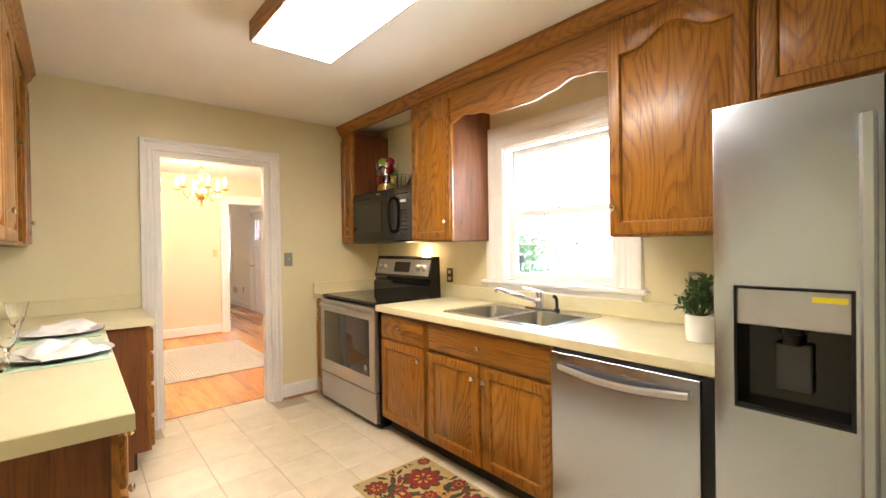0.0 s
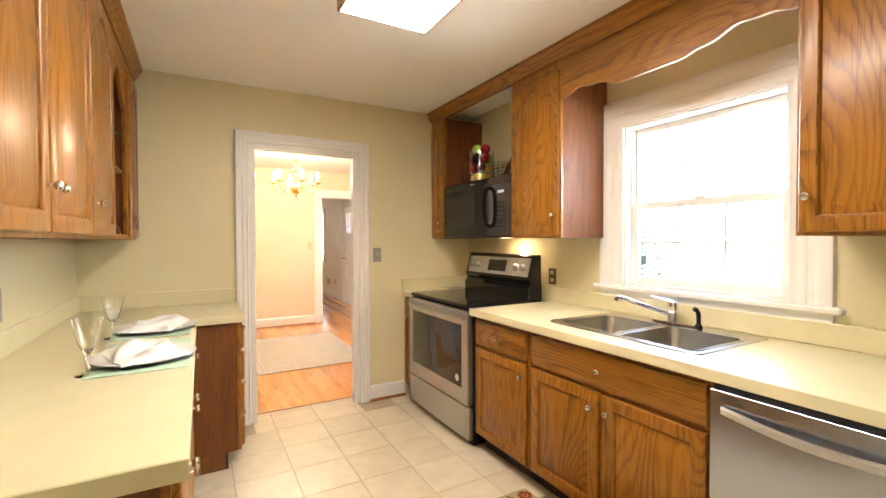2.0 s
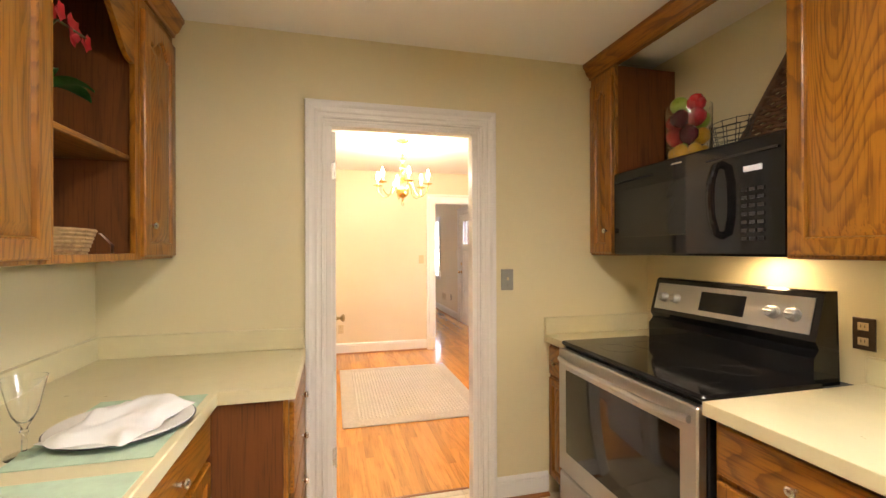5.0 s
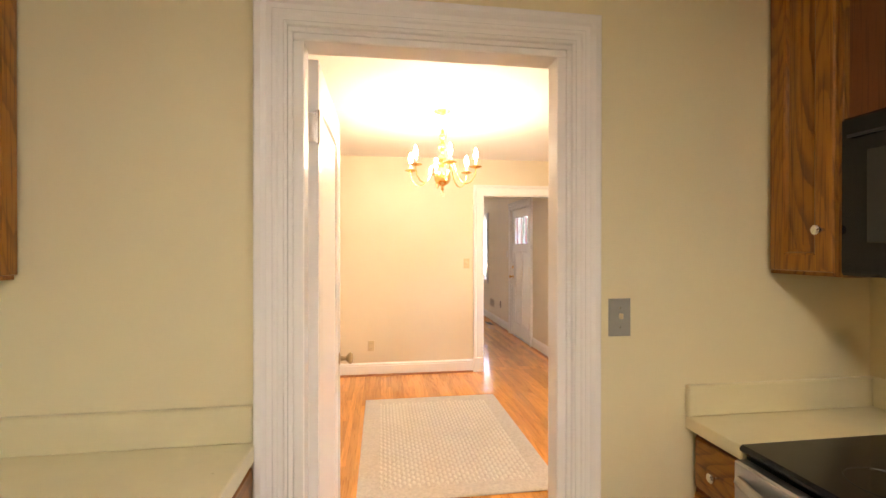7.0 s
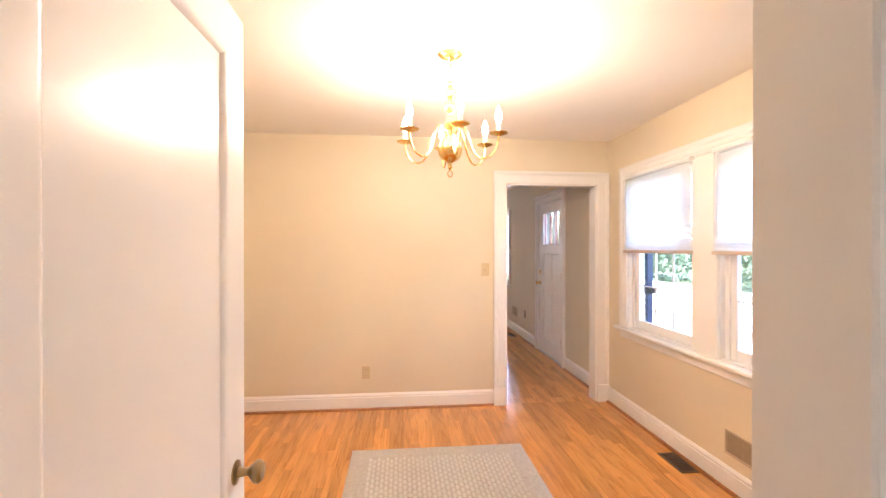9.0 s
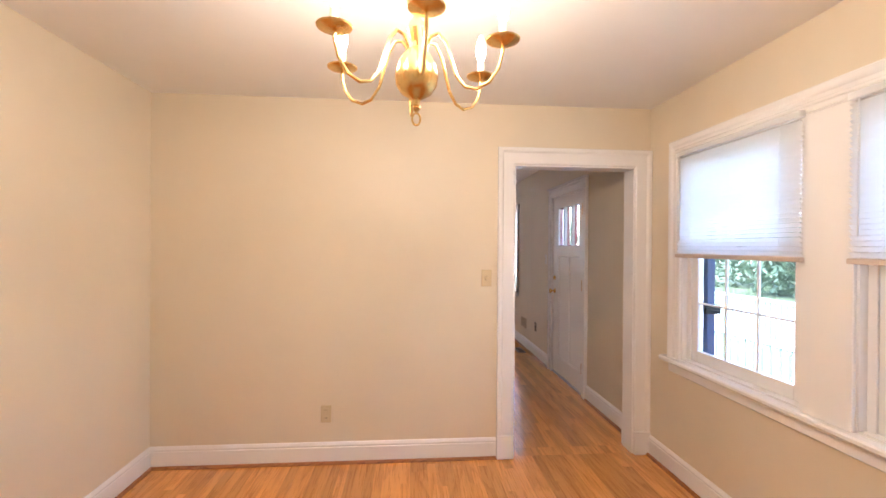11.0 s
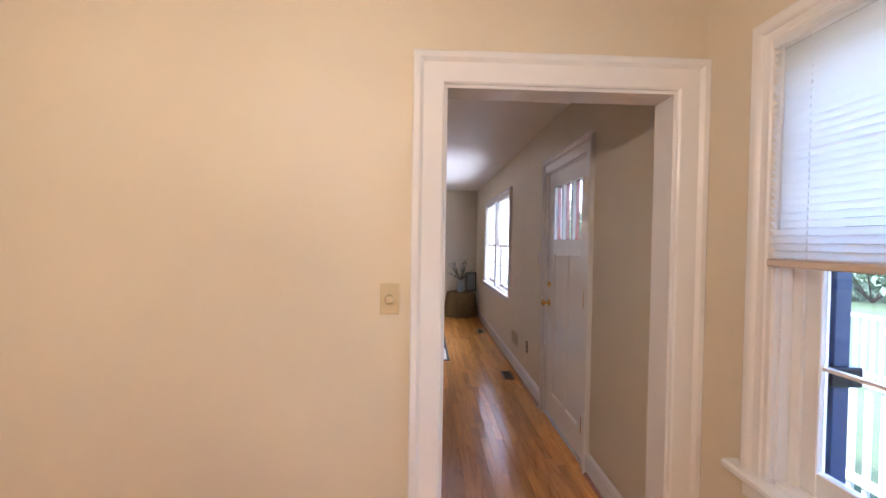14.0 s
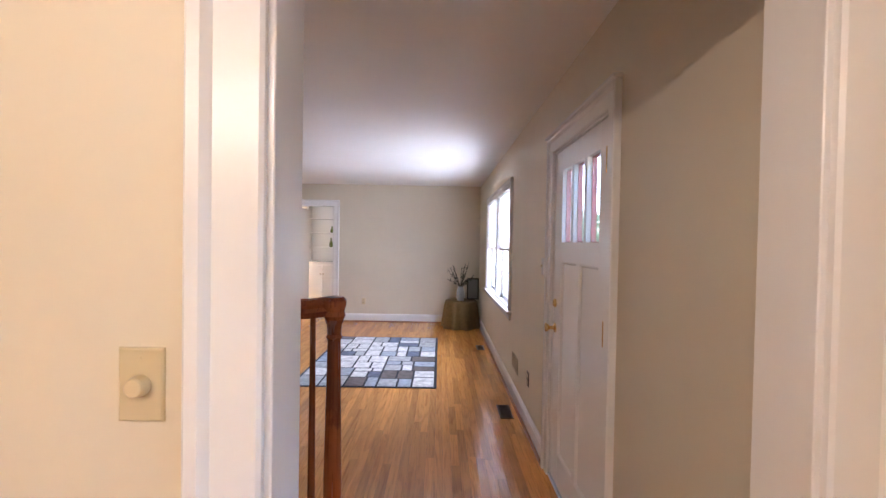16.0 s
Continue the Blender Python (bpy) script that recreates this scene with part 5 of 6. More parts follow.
for k in range(6):
    z = 1.806 + k * 0.022
    r = 0.045 + 0.004 * k
    part("wire_ring", tube(bmesh.new(), [(3.06 + r * 0.7 * math.cos(a), 4.03 + r * 1.5 * math.sin(a), z) for a in [6.2832 * j / 20 for j in range(21)]], 0.0016, 5), black_plastic, wb)
for j in range(10):
    a = 6.2832 * j / 10
    part("wire_upright", tube(bmesh.new(), [(3.06 + 0.045 * 0.7 * math.cos(a), 4.03 + 0.045 * 1.5 * math.sin(a), 1.804), (3.06 + 0.066 * 0.7 * math.cos(a), 4.03 + 0.066 * 1.5 * math.sin(a), 1.92)], 0.0016, 5), black_plastic, wb)

# on the open shelf
fl = thing("potted_flower", (0.64, 4.06, 1.756), "artificial red flower with green leaves in a dark pot", "plant")
part("pot", lathe(bmesh.new(), [(0.0, 1.7562), (0.035, 1.7562), (0.045, 1.84), (0.042, 1.842), (0.038, 1.83), (0.0, 1.83)], pose(0.64, 4.06, 0), 20), plain("dark glass pot", (0.03, 0.035, 0.05), 0.1, relief=0), fl, "dark glossy pot")
bm = bmesh.new()
for a, ln, rise in ((70, 0.2, 0.07), (20, 0.15, 0.06), (120, 0.17, 0.1), (-40, 0.13, 0.07), (180, 0.1, 0.1)):
    d = Vector((math.cos(radians(a)), math.sin(radians(a)), 0))
    sd = Vector((-d.y, d.x, 0))
    rows = []
    for k in range(9):
        s = k / 8
        c = Vector((0.64, 4.06, 1.835)) + d * ln * s + Vector((0, 0, rise * math.sin(s * 2.4)))
        w = 0.042 * math.sin(math.pi * min(1, s * 0.95 + 0.04)) ** 0.7
        rows.append([c - sd * w, c - Vector((0, 0, 0.006)), c + sd * w])
    loft(bm, rows, False, False, closed=False)
bmesh.ops.solidify(bm, geom=bm.faces[:], thickness=0.0015)
part("leaf_rosette", bm, plain("bright green leaf", (0.03, 0.19, 0.04), 0.35, vary=0.15, relief=0), fl, "broad bright green leaves")
st = bmesh.new()
tube(st, [(0.64, 4.06, 1.83), (0.65, 4.08, 2.0), (0.66, 4.16, 2.1), (0.67, 4.3, 2.11)], 0.004, 6)
part("stem", st, bpy.data.materials["green twigs"], fl)
bm = bmesh.new()
random.seed(4)
for k in range(7):
    c = Vector((0.65 + random.uniform(-0.03, 0.04), 4.1 + 0.035 * k, 2.1 + random.uniform(-0.025, 0.03)))
    for j in range(5):
        a = j * 1.2566 + k
        leaf(bm, c, (random.uniform(0.1, 0.6), math.cos(a), math.sin(a)), (1, 0, 0), 0.034, 0.9)
part("blossom", bm, plain("red silk petals", (0.45, 0.01, 0.015), 0.6, vary=0.2, relief=0), fl, "red blossoms")
bk = thing("wicker_basket", (0.62, 4.2, 1.377), "low tan wicker basket with a red lining and pale ribbon", "basket")
straw = plain("tan straw", (0.38, 0.24, 0.11), 0.7, vary=0.25, scale=50, relief=0.6)
bm = bmesh.new()
for k in range(7):
    z = 1.385 + k * 0.0125
    r = 0.075 + 0.0035 * k
    tube(bm, [(0.62 + (r + 0.003 * math.sin(j * 3.14 + k * 3.14)) * math.cos(a), 4.2 + 1.7 * (r + 0.003 * math.sin(j * 3.14 + k * 3.14)) * math.sin(a), z) for j, a in [(j, 6.2832 * j / 30) for j in range(31)]], 0.007, 6)
part("weave", bm, straw, bk)
part("lining", lathe(bmesh.new(), [(0.0, 1.3775), (0.085, 1.3775), (0.09, 1.384), (0.0, 1.386)], pose(0.62, 4.2, 0) @ Matrix.Diagonal((1, 1.7, 1, 1)), 28), plain("red cloth", (0.4, 0.015, 0.03), 0.8), bk, "red cloth lining")
bm = bmesh.new()
loft(bm, [[(0.705, 4.3 + w, 1.455), (0.705, 4.32 + w, 1.455)] if k == 0 else [(0.705 + 0.03 * min(1, k / 2), 4.3 + w + 0.004 * k, 1.455 - 0.02 * k), (0.705 + 0.03 * min(1, k / 2), 4.318 + w + 0.005 * k, 1.455 - 0.02 * k)] for k in range(6) for w in [0.006 * math.sin(k)]], False, False, closed=False)
bmesh.ops.solidify(bm, geom=bm.faces[:], thickness=0.001)
part("ribbon", bm, plain("pale pink ribbon", (0.7, 0.5, 0.46), 0.5, relief=0), bk, "pale pink ribbon hanging down")
# ---- kitchen mat ----
mat_base = plain("cream rug pile", (0.45, 0.34, 0.15), 0.95, vary=0.1, scale=20, relief=0.8, grain=300)
km = thing("floral_mat", (2.375, 2.8, 0.0), "cream kitchen mat with red flowers on the tile floor", "rug")
part("mat_body", bx(2.122, 2.628, 2.38, 3.207, 0.001, 0.009, 0.004), mat_base, km)
red_dye = plain("red rug dye", (0.23, 0.022, 0.014), 0.95, vary=0.25, scale=40, relief=0.6, grain=300)
dark_dye = plain("dark olive rug dye", (0.055, 0.05, 0.02), 0.95, vary=0.3, scale=40, relief=0.6, grain=300)
gold_dye = plain("gold rug dye", (0.5, 0.27, 0.06), 0.95, vary=0.2, scale=40, relief=0.6, grain=300)


def flat_petal(bm, x, y, a, ln, wd, z):
    d, s = Vector((math.cos(a), math.sin(a), 0)), Vector((-math.sin(a), math.cos(a), 0))
    c = Vector((x, y, z))
    ring = []
    for k in range(12):
        t = 6.2832 * k / 12
        u = 0.5 - 0.5 * math.cos(t)
        ring.append(c + d * ln * u + s * wd * 0.5 * math.sin(t) * (0.5 + 0.6 * u))
    bm.faces.new([bm.verts.new(p) for p in ring])


random.seed(21)
motifs = {"red": bmesh.new(), "dark": bmesh.new(), "gold": bmesh.new()}
flowers = [(2.46, 3.0, 0.115), (2.25, 2.76, 0.105), (2.5, 2.62, 0.1), (2.27, 2.48, 0.085), (2.21, 3.09, 0.07), (2.38, 2.84, 0.05), (2.57, 2.82, 0.05), (2.38, 2.56, 0.05), (2.58, 3.15, 0.04)]
for fx, fy, r in flowers:
    for k in range(9):
        flat_petal(motifs["dark"], fx, fy, k * 0.698, r * 1.05, r * 0.62, 0.0094)
        flat_petal(motifs["red"], fx, fy, k * 0.698 + 0.1, r * 0.95, r * 0.5, 0.0098)
    for k in range(7):
        flat_petal(motifs["gold"], fx, fy, k * 0.9, r * 0.48, r * 0.2, 0.0102)
        flat_petal(motifs["red"], fx, fy, k * 0.9 + 0.45, r * 0.36, r * 0.2, 0.0106)
    flat_petal(motifs["dark"], fx - r * 0.12, fy, 0, r * 0.24, r * 0.24, 0.011)
for k in range(420):
    x, y = random.uniform(2.15, 2.6), random.uniform(2.41, 3.18)
    if min((x - a) ** 2 + (y - b) ** 2 - (r * 1.15) ** 2 for a, b, r in flowers) < 0:
        continue
    a = random.uniform(0, 6.28)
    ln = min(random.uniform(0.03, 0.1), x - 2.13, 2.62 - x, y - 2.39, 3.195 - y)
    if ln > 0.012:
        flat_petal(motifs[random.choice(("dark", "dark", "dark", "red", "gold"))], x, y, a, ln, ln * 0.4, 0.0094 + 0.0003 * random.random())
tagged(part("flower_print", motifs["red"], red_dye, km, smooth=0), "red flowers", kind="stuff")
tagged(part("leaf_print", motifs["dark"], dark_dye, km, smooth=0), "dark olive leaves", kind="stuff")
tagged(part("gold_print", motifs["gold"], gold_dye, km, smooth=0), "golden petals", kind="stuff")

# ---- dining room ----
dl = thing("dining_door", (1.46, 5.02, 0), "white painted one-panel door standing open", "door", kind="structure")
LX, LT = 1.452, 0.036
f = facing("+x", LX, 5.006, 0.012)
LW, LH = 0.728, 2.02
bm = bmesh.new()
rim = lambda i, n: [f(i, i, n), f(LW - i, i, n), f(LW - i, LH - i, n), f(i, LH - i, n)]
pan = lambda i, n: [f(0.105 + i, 0.2 + i, n), f(LW - 0.105 - i, 0.2 + i, n), f(LW - 0.105 - i, LH - 0.115 - i, n), f(0.105 + i, LH - 0.115 - i, n)]
loft(bm, [rim(0, 0), rim(0, LT - 0.002), rim(0.002, LT), pan(-0.006, LT), pan(0.0, LT - 0.002), pan(0.008, LT - 0.006), pan(0.014, LT - 0.012), pan(0.02, LT - 0.012)], True, True)
leaf_ob = part("leaf", bm, trim_white, dl)
for way, x in (("+x", LX + LT), ("-x", LX)):
    part("door_knob", lathe(bmesh.new(), [(0.028, 0), (0.028, 0.004), (0.012, 0.008), (0.009, 0.03), (0.018, 0.038), (0.026, 0.046), (0.027, 0.056), (0.02, 0.063), (0.0, 0.065)], out_pose(way, (x, 5.675, 0.925)), 22), old_brass, leaf_ob, "aged brass door knob")
part("latch_plate", bx(LX + 0.008, LX + 0.028, 5.7335, 5.7355, 0.89, 0.96), old_brass, leaf_ob)
for z in (0.28, 1.82):
    h = part("hinge", bx(LX + 0.004, LX + LT - 0.004, 5.0035, 5.0065, z - 0.045, z + 0.045), nickel, dl, "nickel butt hinge")
    part("pin", lathe(bmesh.new(), [(0.0, -0.055), (0.006, -0.052), (0.006, 0.052), (0.0, 0.055)], pose(LX + LT - 0.002, 4.998, z), 10), nickel, h)

ch = thing("chandelier", (CHX, CHY, CEIL), "polished brass six-arm chandelier with lit candle bulbs", "chandelier")
part("canopy", lathe(bmesh.new(), [(0.0, CEIL - 0.001), (0.066, CEIL - 0.001), (0.066, CEIL - 0.006), (0.05, CEIL - 0.02), (0.015, CEIL - 0.032), (0.0, CEIL - 0.034)], pose(CHX, CHY, 0), 30), brass, ch)
for k in range(5):
    z = 2.425 - k * 0.026
    pts = []
    for j in range(17):
        a = 6.2832 * j / 16
        u, v = 0.007 * math.cos(a), 0.018 * math.sin(a)
        pts.append((CHX + (u if k % 2 else 0), CHY + (0 if k % 2 else u), z + v))
    part("chain_link", tube(bmesh.new(), pts, 0.0022, 6), brass, ch)
part("cord", tube(bmesh.new(), [(CHX, CHY, 2.445), (CHX + 0.015, CHY - 0.012, 2.38), (CHX + 0.03, CHY - 0.02, 2.3), (CHX + 0.022, CHY - 0.01, 2.24), (CHX, CHY, 2.2)], 0.0025, 6), brass, ch)
stem_prof = [(0.0, 2.305), (0.012, 2.3), (0.016, 2.285), (0.009, 2.275), (0.022, 2.262), (0.026, 2.245), (0.016, 2.228), (0.011, 2.215), (0.013, 2.2), (0.028, 2.185), (0.033, 2.17), (0.026, 2.15), (0.014, 2.135), (0.012, 2.12), (0.024, 2.1), (0.03, 2.08), (0.022, 2.06), (0.013, 2.045), (0.016, 2.03), (0.032, 2.02), (0.045, 2.0), (0.058, 1.975), (0.064, 1.945), (0.06, 1.918), (0.045, 1.895), (0.02, 1.88), (0.012, 1.875), (0.01, 1.86), (0.014, 1.852), (0.006, 1.842), (0.0, 1.838)]
part("column", lathe(bmesh.new(), [(r, z + 0.03) for r, z in stem_prof], pose(CHX, CHY, 0), 28), brass, ch, "turned brass column with a ball")
bulb_glow = glow("lit candle bulb", (1.0, 0.82, 0.58), 8.0)
candle = plain("white candle sleeve", (0.8, 0.76, 0.66), 0.5, relief=0)
for k in range(6):
    a = radians(60 * k + 34)
    d = Vector((math.cos(a), math.sin(a), 0))
    c = Vector((CHX, CHY, 0))
    path = []
    for r, z in ((0.03, 2.055), (0.05, 2.085), (0.075, 2.09), (0.1, 2.06), (0.118, 2.01), (0.135, 1.96), (0.165, 1.925), (0.2, 1.915), (0.24, 1.93), (0.268, 1.965), (0.28, 2.01), (0.28, 2.03)):
        path.append(c + d * r * 0.921 + Vector((0, 0, z)))
    arm = part("arm", tube(bmesh.new(), path, 0.005, 9), brass, ch, "curved brass arm")
    p = c + d * 0.258
    part("drip_pan", lathe(bmesh.new(), [(0.0, 2.024), (0.012, 2.024), (0.045, 2.036), (0.047, 2.04), (0.04, 2.04), (0.012, 2.032), (0.014, 2.05), (0.0, 2.05)], pose(p.x, p.y, 0), 22), brass, arm)
    part("candle_sleeve", lathe(bmesh.new(), [(0.0, 2.032), (0.0115, 2.032), (0.0115, 2.085), (0.0, 2.087)], pose(p.x, p.y, 0), 14), candle, arm)
    b = part("bulb", lathe(bmesh.new(), [(0.006, 2.087), (0.01, 2.095), (0.016, 2.115), (0.016, 2.13), (0.01, 2.155), (0.004, 2.172), (0.0, 2.176)], pose(p.x, p.y, 0), 14), bulb_glow, arm, "glowing flame-shaped bulb")
    b.visible_shadow = False
part("finial_ring", tube(bmesh.new(), [(CHX + 0.012 * math.cos(t), CHY, 1.85 + 0.018 * math.sin(t)) for t in [6.2832 * j / 16 for j in range(17)]], 0.003, 6), brass, ch)

# woven dining rug
def weave_mat():
    m, n, l, p = material("cream woven rug")
    pos = n.new("ShaderNodeNewGeometry").outputs["Position"]
    r = ramp(n, [(0.3, (0.52, 0.47, 0.4)), (0.7, (0.66, 0.61, 0.53))])
    l.new(noise_node(n, l, pos, 60, 3), r.inputs[0])
    l.new(r.outputs[0], p.inputs["Base Color"])
    p.inputs["Roughness"].default_value = 0.95
    bump(n, l, p, noise_node(n, l, pos, 400, 2), 0.5, 0.002)
    return m


weave = weave_mat()
dr = thing("dining_rug", (2.155, 6.9, 0), "cream woven rug with raised basket pattern and border", "rug")
RXA, RXB, RYA, RYB = 1.54, 2.77, 6.06, 7.745
part("backing", bx(RXA, RXB, RYA, RYB, 0.001, 0.009, 0.004), weave, dr)
bm = bmesh.new()
for a in ((RXA + 0.012, RXA + 0.1, RYA + 0.012, RYB - 0.012), (RXB - 0.1, RXB - 0.012, RYA + 0.012, RYB - 0.012), (RXA + 0.1, RXB - 0.1, RYA + 0.012, RYA + 0.1), (RXA + 0.1, RXB - 0.1, RYB - 0.1, RYB - 0.012)):
    box(bm, *a, 0.0085, 0.0105, 0.001)
part("border", bm, weave, dr)
nx, ny = 34, 24
cells_v, cells_f = [], []
x0, y0 = RXA + 0.125, RYA + 0.125
sx, sy = (RXB - RXA - 0.25) / nx, (RYB - RYA - 0.25) / ny
for i in range(nx):
    for j in range(ny):
        cx, cy = x0 + sx * (i + 0.5), y0 + sy * (j + 0.5 + (0.5 if i % 2 else 0.0))
        if cy > RYB - 0.135:
            continue
        w, h = sx * 0.36, sy * 0.38
        b = len(cells_v)
        for k in range(8):
            t = 6.2832 * (k + 0.5) / 8
            cells_v.append((cx + w * 1.1 * math.cos(t), cy + h * 1.1 * math.sin(t), 0.0088))
        for k in range(8):
            t = 6.2832 * (k + 0.5) / 8
            cells_v.append((cx + w * 0.7 * math.cos(t), cy + h * 0.75 * math.sin(t), 0.0145))
        cells_f += [(b + k, b + (k + 1) % 8, b + 8 + (k + 1) % 8, b + 8 + k) for k in range(8)] + [tuple(b + 8 + k for k in range(8))]
me = bpy.data.meshes.new("raised_weave")
me.from_pydata(cells_v, [], cells_f)
me.materials.append(plain("light rug loops", (0.72, 0.68, 0.6), 0.95, relief=0.5, grain=400))
rl = new("raised_weave", me)
rl.parent = dr
rl.location = -Vector(dr.location)
tagged(rl, "raised rows of woven loops", kind="stuff")


def floor_vent(cx, cy, lx, ly, label):
    t = thing("floor_register", (cx, cy, 0), label, "vent", "floor registers")
    part("pan", bx(cx - lx / 2 + 0.01, cx + lx / 2 - 0.01, cy - ly / 2 + 0.01, cy + ly / 2 - 0.01, 0.0005, 0.0025), slot_dark, t)
    bm = bmesh.new()
    for a in ((-lx / 2, lx / 2, -ly / 2, -ly / 2 + 0.018), (-lx / 2, lx / 2, ly / 2 - 0.018, ly / 2), (-lx / 2, -lx / 2 + 0.018, -ly / 2 + 0.018, ly / 2 - 0.018), (lx / 2 - 0.018, lx / 2, -ly / 2 + 0.018, ly / 2 - 0.018)):
        box(bm, cx + a[0], cx + a[1], cy + a[2], cy + a[3], 0.0005, 0.006, 0.002)
    part("frame", bm, vent_brown, t)
    n = 12
    for k in range(n):
        y = cy - ly / 2 + 0.02 + (ly - 0.04) * (k + 0.5) / n
        part("louvre", bx(cx - lx / 2 + 0.016, cx + lx / 2 - 0.016, y - 0.004, y + 0.004, 0.002, 0.005), vent_brown, t)


def wall_grille(place, w, h, label):
    t = thing("wall_grille", place, label, "vent", "wall grilles")
    f = facing("-x", place[0], place[1], place[2])
    part("backing", slab(f, -w / 2 + 0.01, w / 2 - 0.01, -h / 2 + 0.01, h / 2 - 0.01, 0.0005, 0.002), slot_dark, t)
    bm = bmesh.new()
    for a in ((-w / 2, w / 2, -h / 2, -h / 2 + 0.014), (-w / 2, w / 2, h / 2 - 0.014, h / 2), (-w / 2, -w / 2 + 0.014, -h / 2 + 0.014, h / 2 - 0.014), (w / 2 - 0.014, w / 2, -h / 2 + 0.014, h / 2 - 0.014)):
        slab(f, *a, 0.0005, 0.008, 0.002, bm)
    part("frame", bm, grille_paint, t)
    for k in range(22):
        u = -w / 2 + 0.016 + (w - 0.032) * (k + 0.5) / 22
        part("slat", slab(f, u - 0.003, u + 0.003, -h / 2 + 0.012, h / 2 - 0.012, 0.001, 0.006), grille_paint, t)


floor_vent(3.757, 7.37, 0.125, 0.275, "brown metal floor register by the window wall")
floor_vent(3.725, 11.69, 0.115, 0.3, "brown metal floor register near the front door")
floor_vent(3.72, 14.0, 0.11, 0.27, "brown metal floor register under the window")
wall_grille((DX1, 6.905, 0.29), 0.3, 0.15, "tan painted return grille low on the wall")
wall_grille((LX1, 11.96, 0.36), 0.3, 0.15, "tan painted return grille low on the wall")

# ---- living room ----
fd = thing("front_door", (LX1, 10.2, 0), "white panelled front door with three small lights", "door", kind="structure")
lined = bmesh.new()
ff = facing("-x", LX1, 0, 0)
part("casing", moulding(bmesh.new(), ff, FD[0] + 0.004, FD[1] - 0.004, 0, 2.07, [(o * 0.95, d) for o, d in BANDED]), trim_white, fd, "white moulded casing")
part("head_cap", slab(ff, FD[0] - 0.11, FD[1] + 0.11, 2.168, 2.185, 0, 0.045, 0.004), trim_white, fd)
bm = lined
slab(ff, FD[0] - 0.003, FD[0] + 0.016, 0, 2.075, -0.13, 0.001, 0, bm)
slab(ff, FD[1] - 0.016, FD[1] + 0.003, 0, 2.075, -0.13, 0.001, 0, bm)
slab(ff, FD[0] + 0.016, FD[1] - 0.016, 2.059, 2.078, -0.13, 0.001, 0, bm)
part("jamb", bm, trim_white, fd)
part("sill_strip", slab(ff, FD[0], FD[1], 0, 0.018, -0.13, 0.01, 0.003), plain("aluminium sill", (0.5, 0.5, 0.5), 0.4, 0.8), fd)
Y0, Y1, DXF = FD[0] + 0.018, FD[1] - 0.018, LX1 + 0.004
lights3 = []
lw = (10.5 - 9.885 - 0.08) / 3
for k in range(3):
    a = 9.885 + k * (lw + 0.04)
    lights3.append((a, a + lw, 1.5, 1.93))
tall = ((9.88, 10.165), (10.215, 10.5))
ZB, ZT = 0.02, 2.056
df = facing("-x", DXF + 0.044, 0, 0)
bm = bmesh.new()
slab(df, Y0, lights3[0][0], ZB, ZT, 0, 0.044, 0.002, bm)
slab(df, lights3[2][1], Y1, ZB, ZT, 0, 0.044, 0.002, bm)
for v0, v1 in ((ZB, 0.21), (1.385, 1.5), (1.93, ZT)):
    slab(df, lights3[0][0], lights3[2][1], v0, v1, 0.0002, 0.0438, 0.001, bm)
for k in range(2):
    slab(df, lights3[k][1], lights3[k + 1][0], 1.5, 1.93, 0.0004, 0.0436, 0.001, bm)
slab(df, 10.165, 10.215, 0.21, 1.385, 0.0004, 0.0436, 0.001, bm)
leaf3 = part("leaf", bm, trim_white, fd, "white painted door leaf")
for a0, a1 in tall:
    bm = bmesh.new()
    r = lambda i, n: [df(a0 + i, 0.21 + i, n), df(a1 - i, 0.21 + i, n), df(a1 - i, 1.385 - i, n), df(a0 + i, 1.385 - i, n)]
    loft(bm, [r(-0.002, 0.042), r(0.006, 0.04), r(0.014, 0.03), r(0.016, 0.03)], False, True)
    part("panel", bm, trim_white, leaf3, "recessed tall panel")
brick_red = plain("red painted outer door", (0.28, 0.03, 0.02), 0.5)
for a0, a1, z0, z1 in lights3:
    p = part("pane", slab(df, a0, a1, z0, z1, 0.018, 0.021), pane_glass, leaf3, smooth=0)
    p.visible_shadow = False
    bm = bmesh.new()
    for q in ((a0 + 0.0002, a0 + 0.006, z0, z1), (a1 - 0.006, a1 - 0.0002, z0, z1), (a0, a1, z1 - 0.006, z1 - 0.0002), (a0, a1, z0 + 0.0002, z0 + 0.006)):
        slab(df, *q, -0.008, 0.017, 0, bm)
    part("glazing_stop", bm, brick_red, leaf3, "red painted outer reveal")
part("outer_face", slab(df, Y0, Y1, ZB, 1.5, -0.003, -0.0005), brick_red, leaf3, "red painted outer face")
part("door_knob", lathe(bmesh.new(), [(0.03, 0), (0.03, 0.005), (0.012, 0.01), (0.01, 0.035), (0.02, 0.042), (0.027, 0.052), (0.026, 0.062), (0.0, 0.066)], out_pose("-x", (DXF, 10.6, 0.965)), 20), brass, leaf3, "polished brass knob")
part("deadbolt", lathe(bmesh.new(), [(0.026, 0), (0.026, 0.008), (0.02, 0.014), (0.0, 0.015)], out_pose("-x", (DXF, 10.6, 1.12)), 20), brass, leaf3, "brass deadbolt")
for z in (0.27, 1.1, 1.86):
    h = part("hinge", slab(ff, FD[0] + 0.004, FD[0] + 0.045, z - 0.05, z + 0.05, 0.0015, 0.005, 0.001), brass, fd, "brass butt hinge")
    part("pin", lathe(bmesh.new(), [(0.0, -0.06), (0.007, -0.055), (0.007, 0.055), (0.0, 0.06)], pose(LX1 - 0.009, FD[0] + 0.018, z), 10), brass, h)

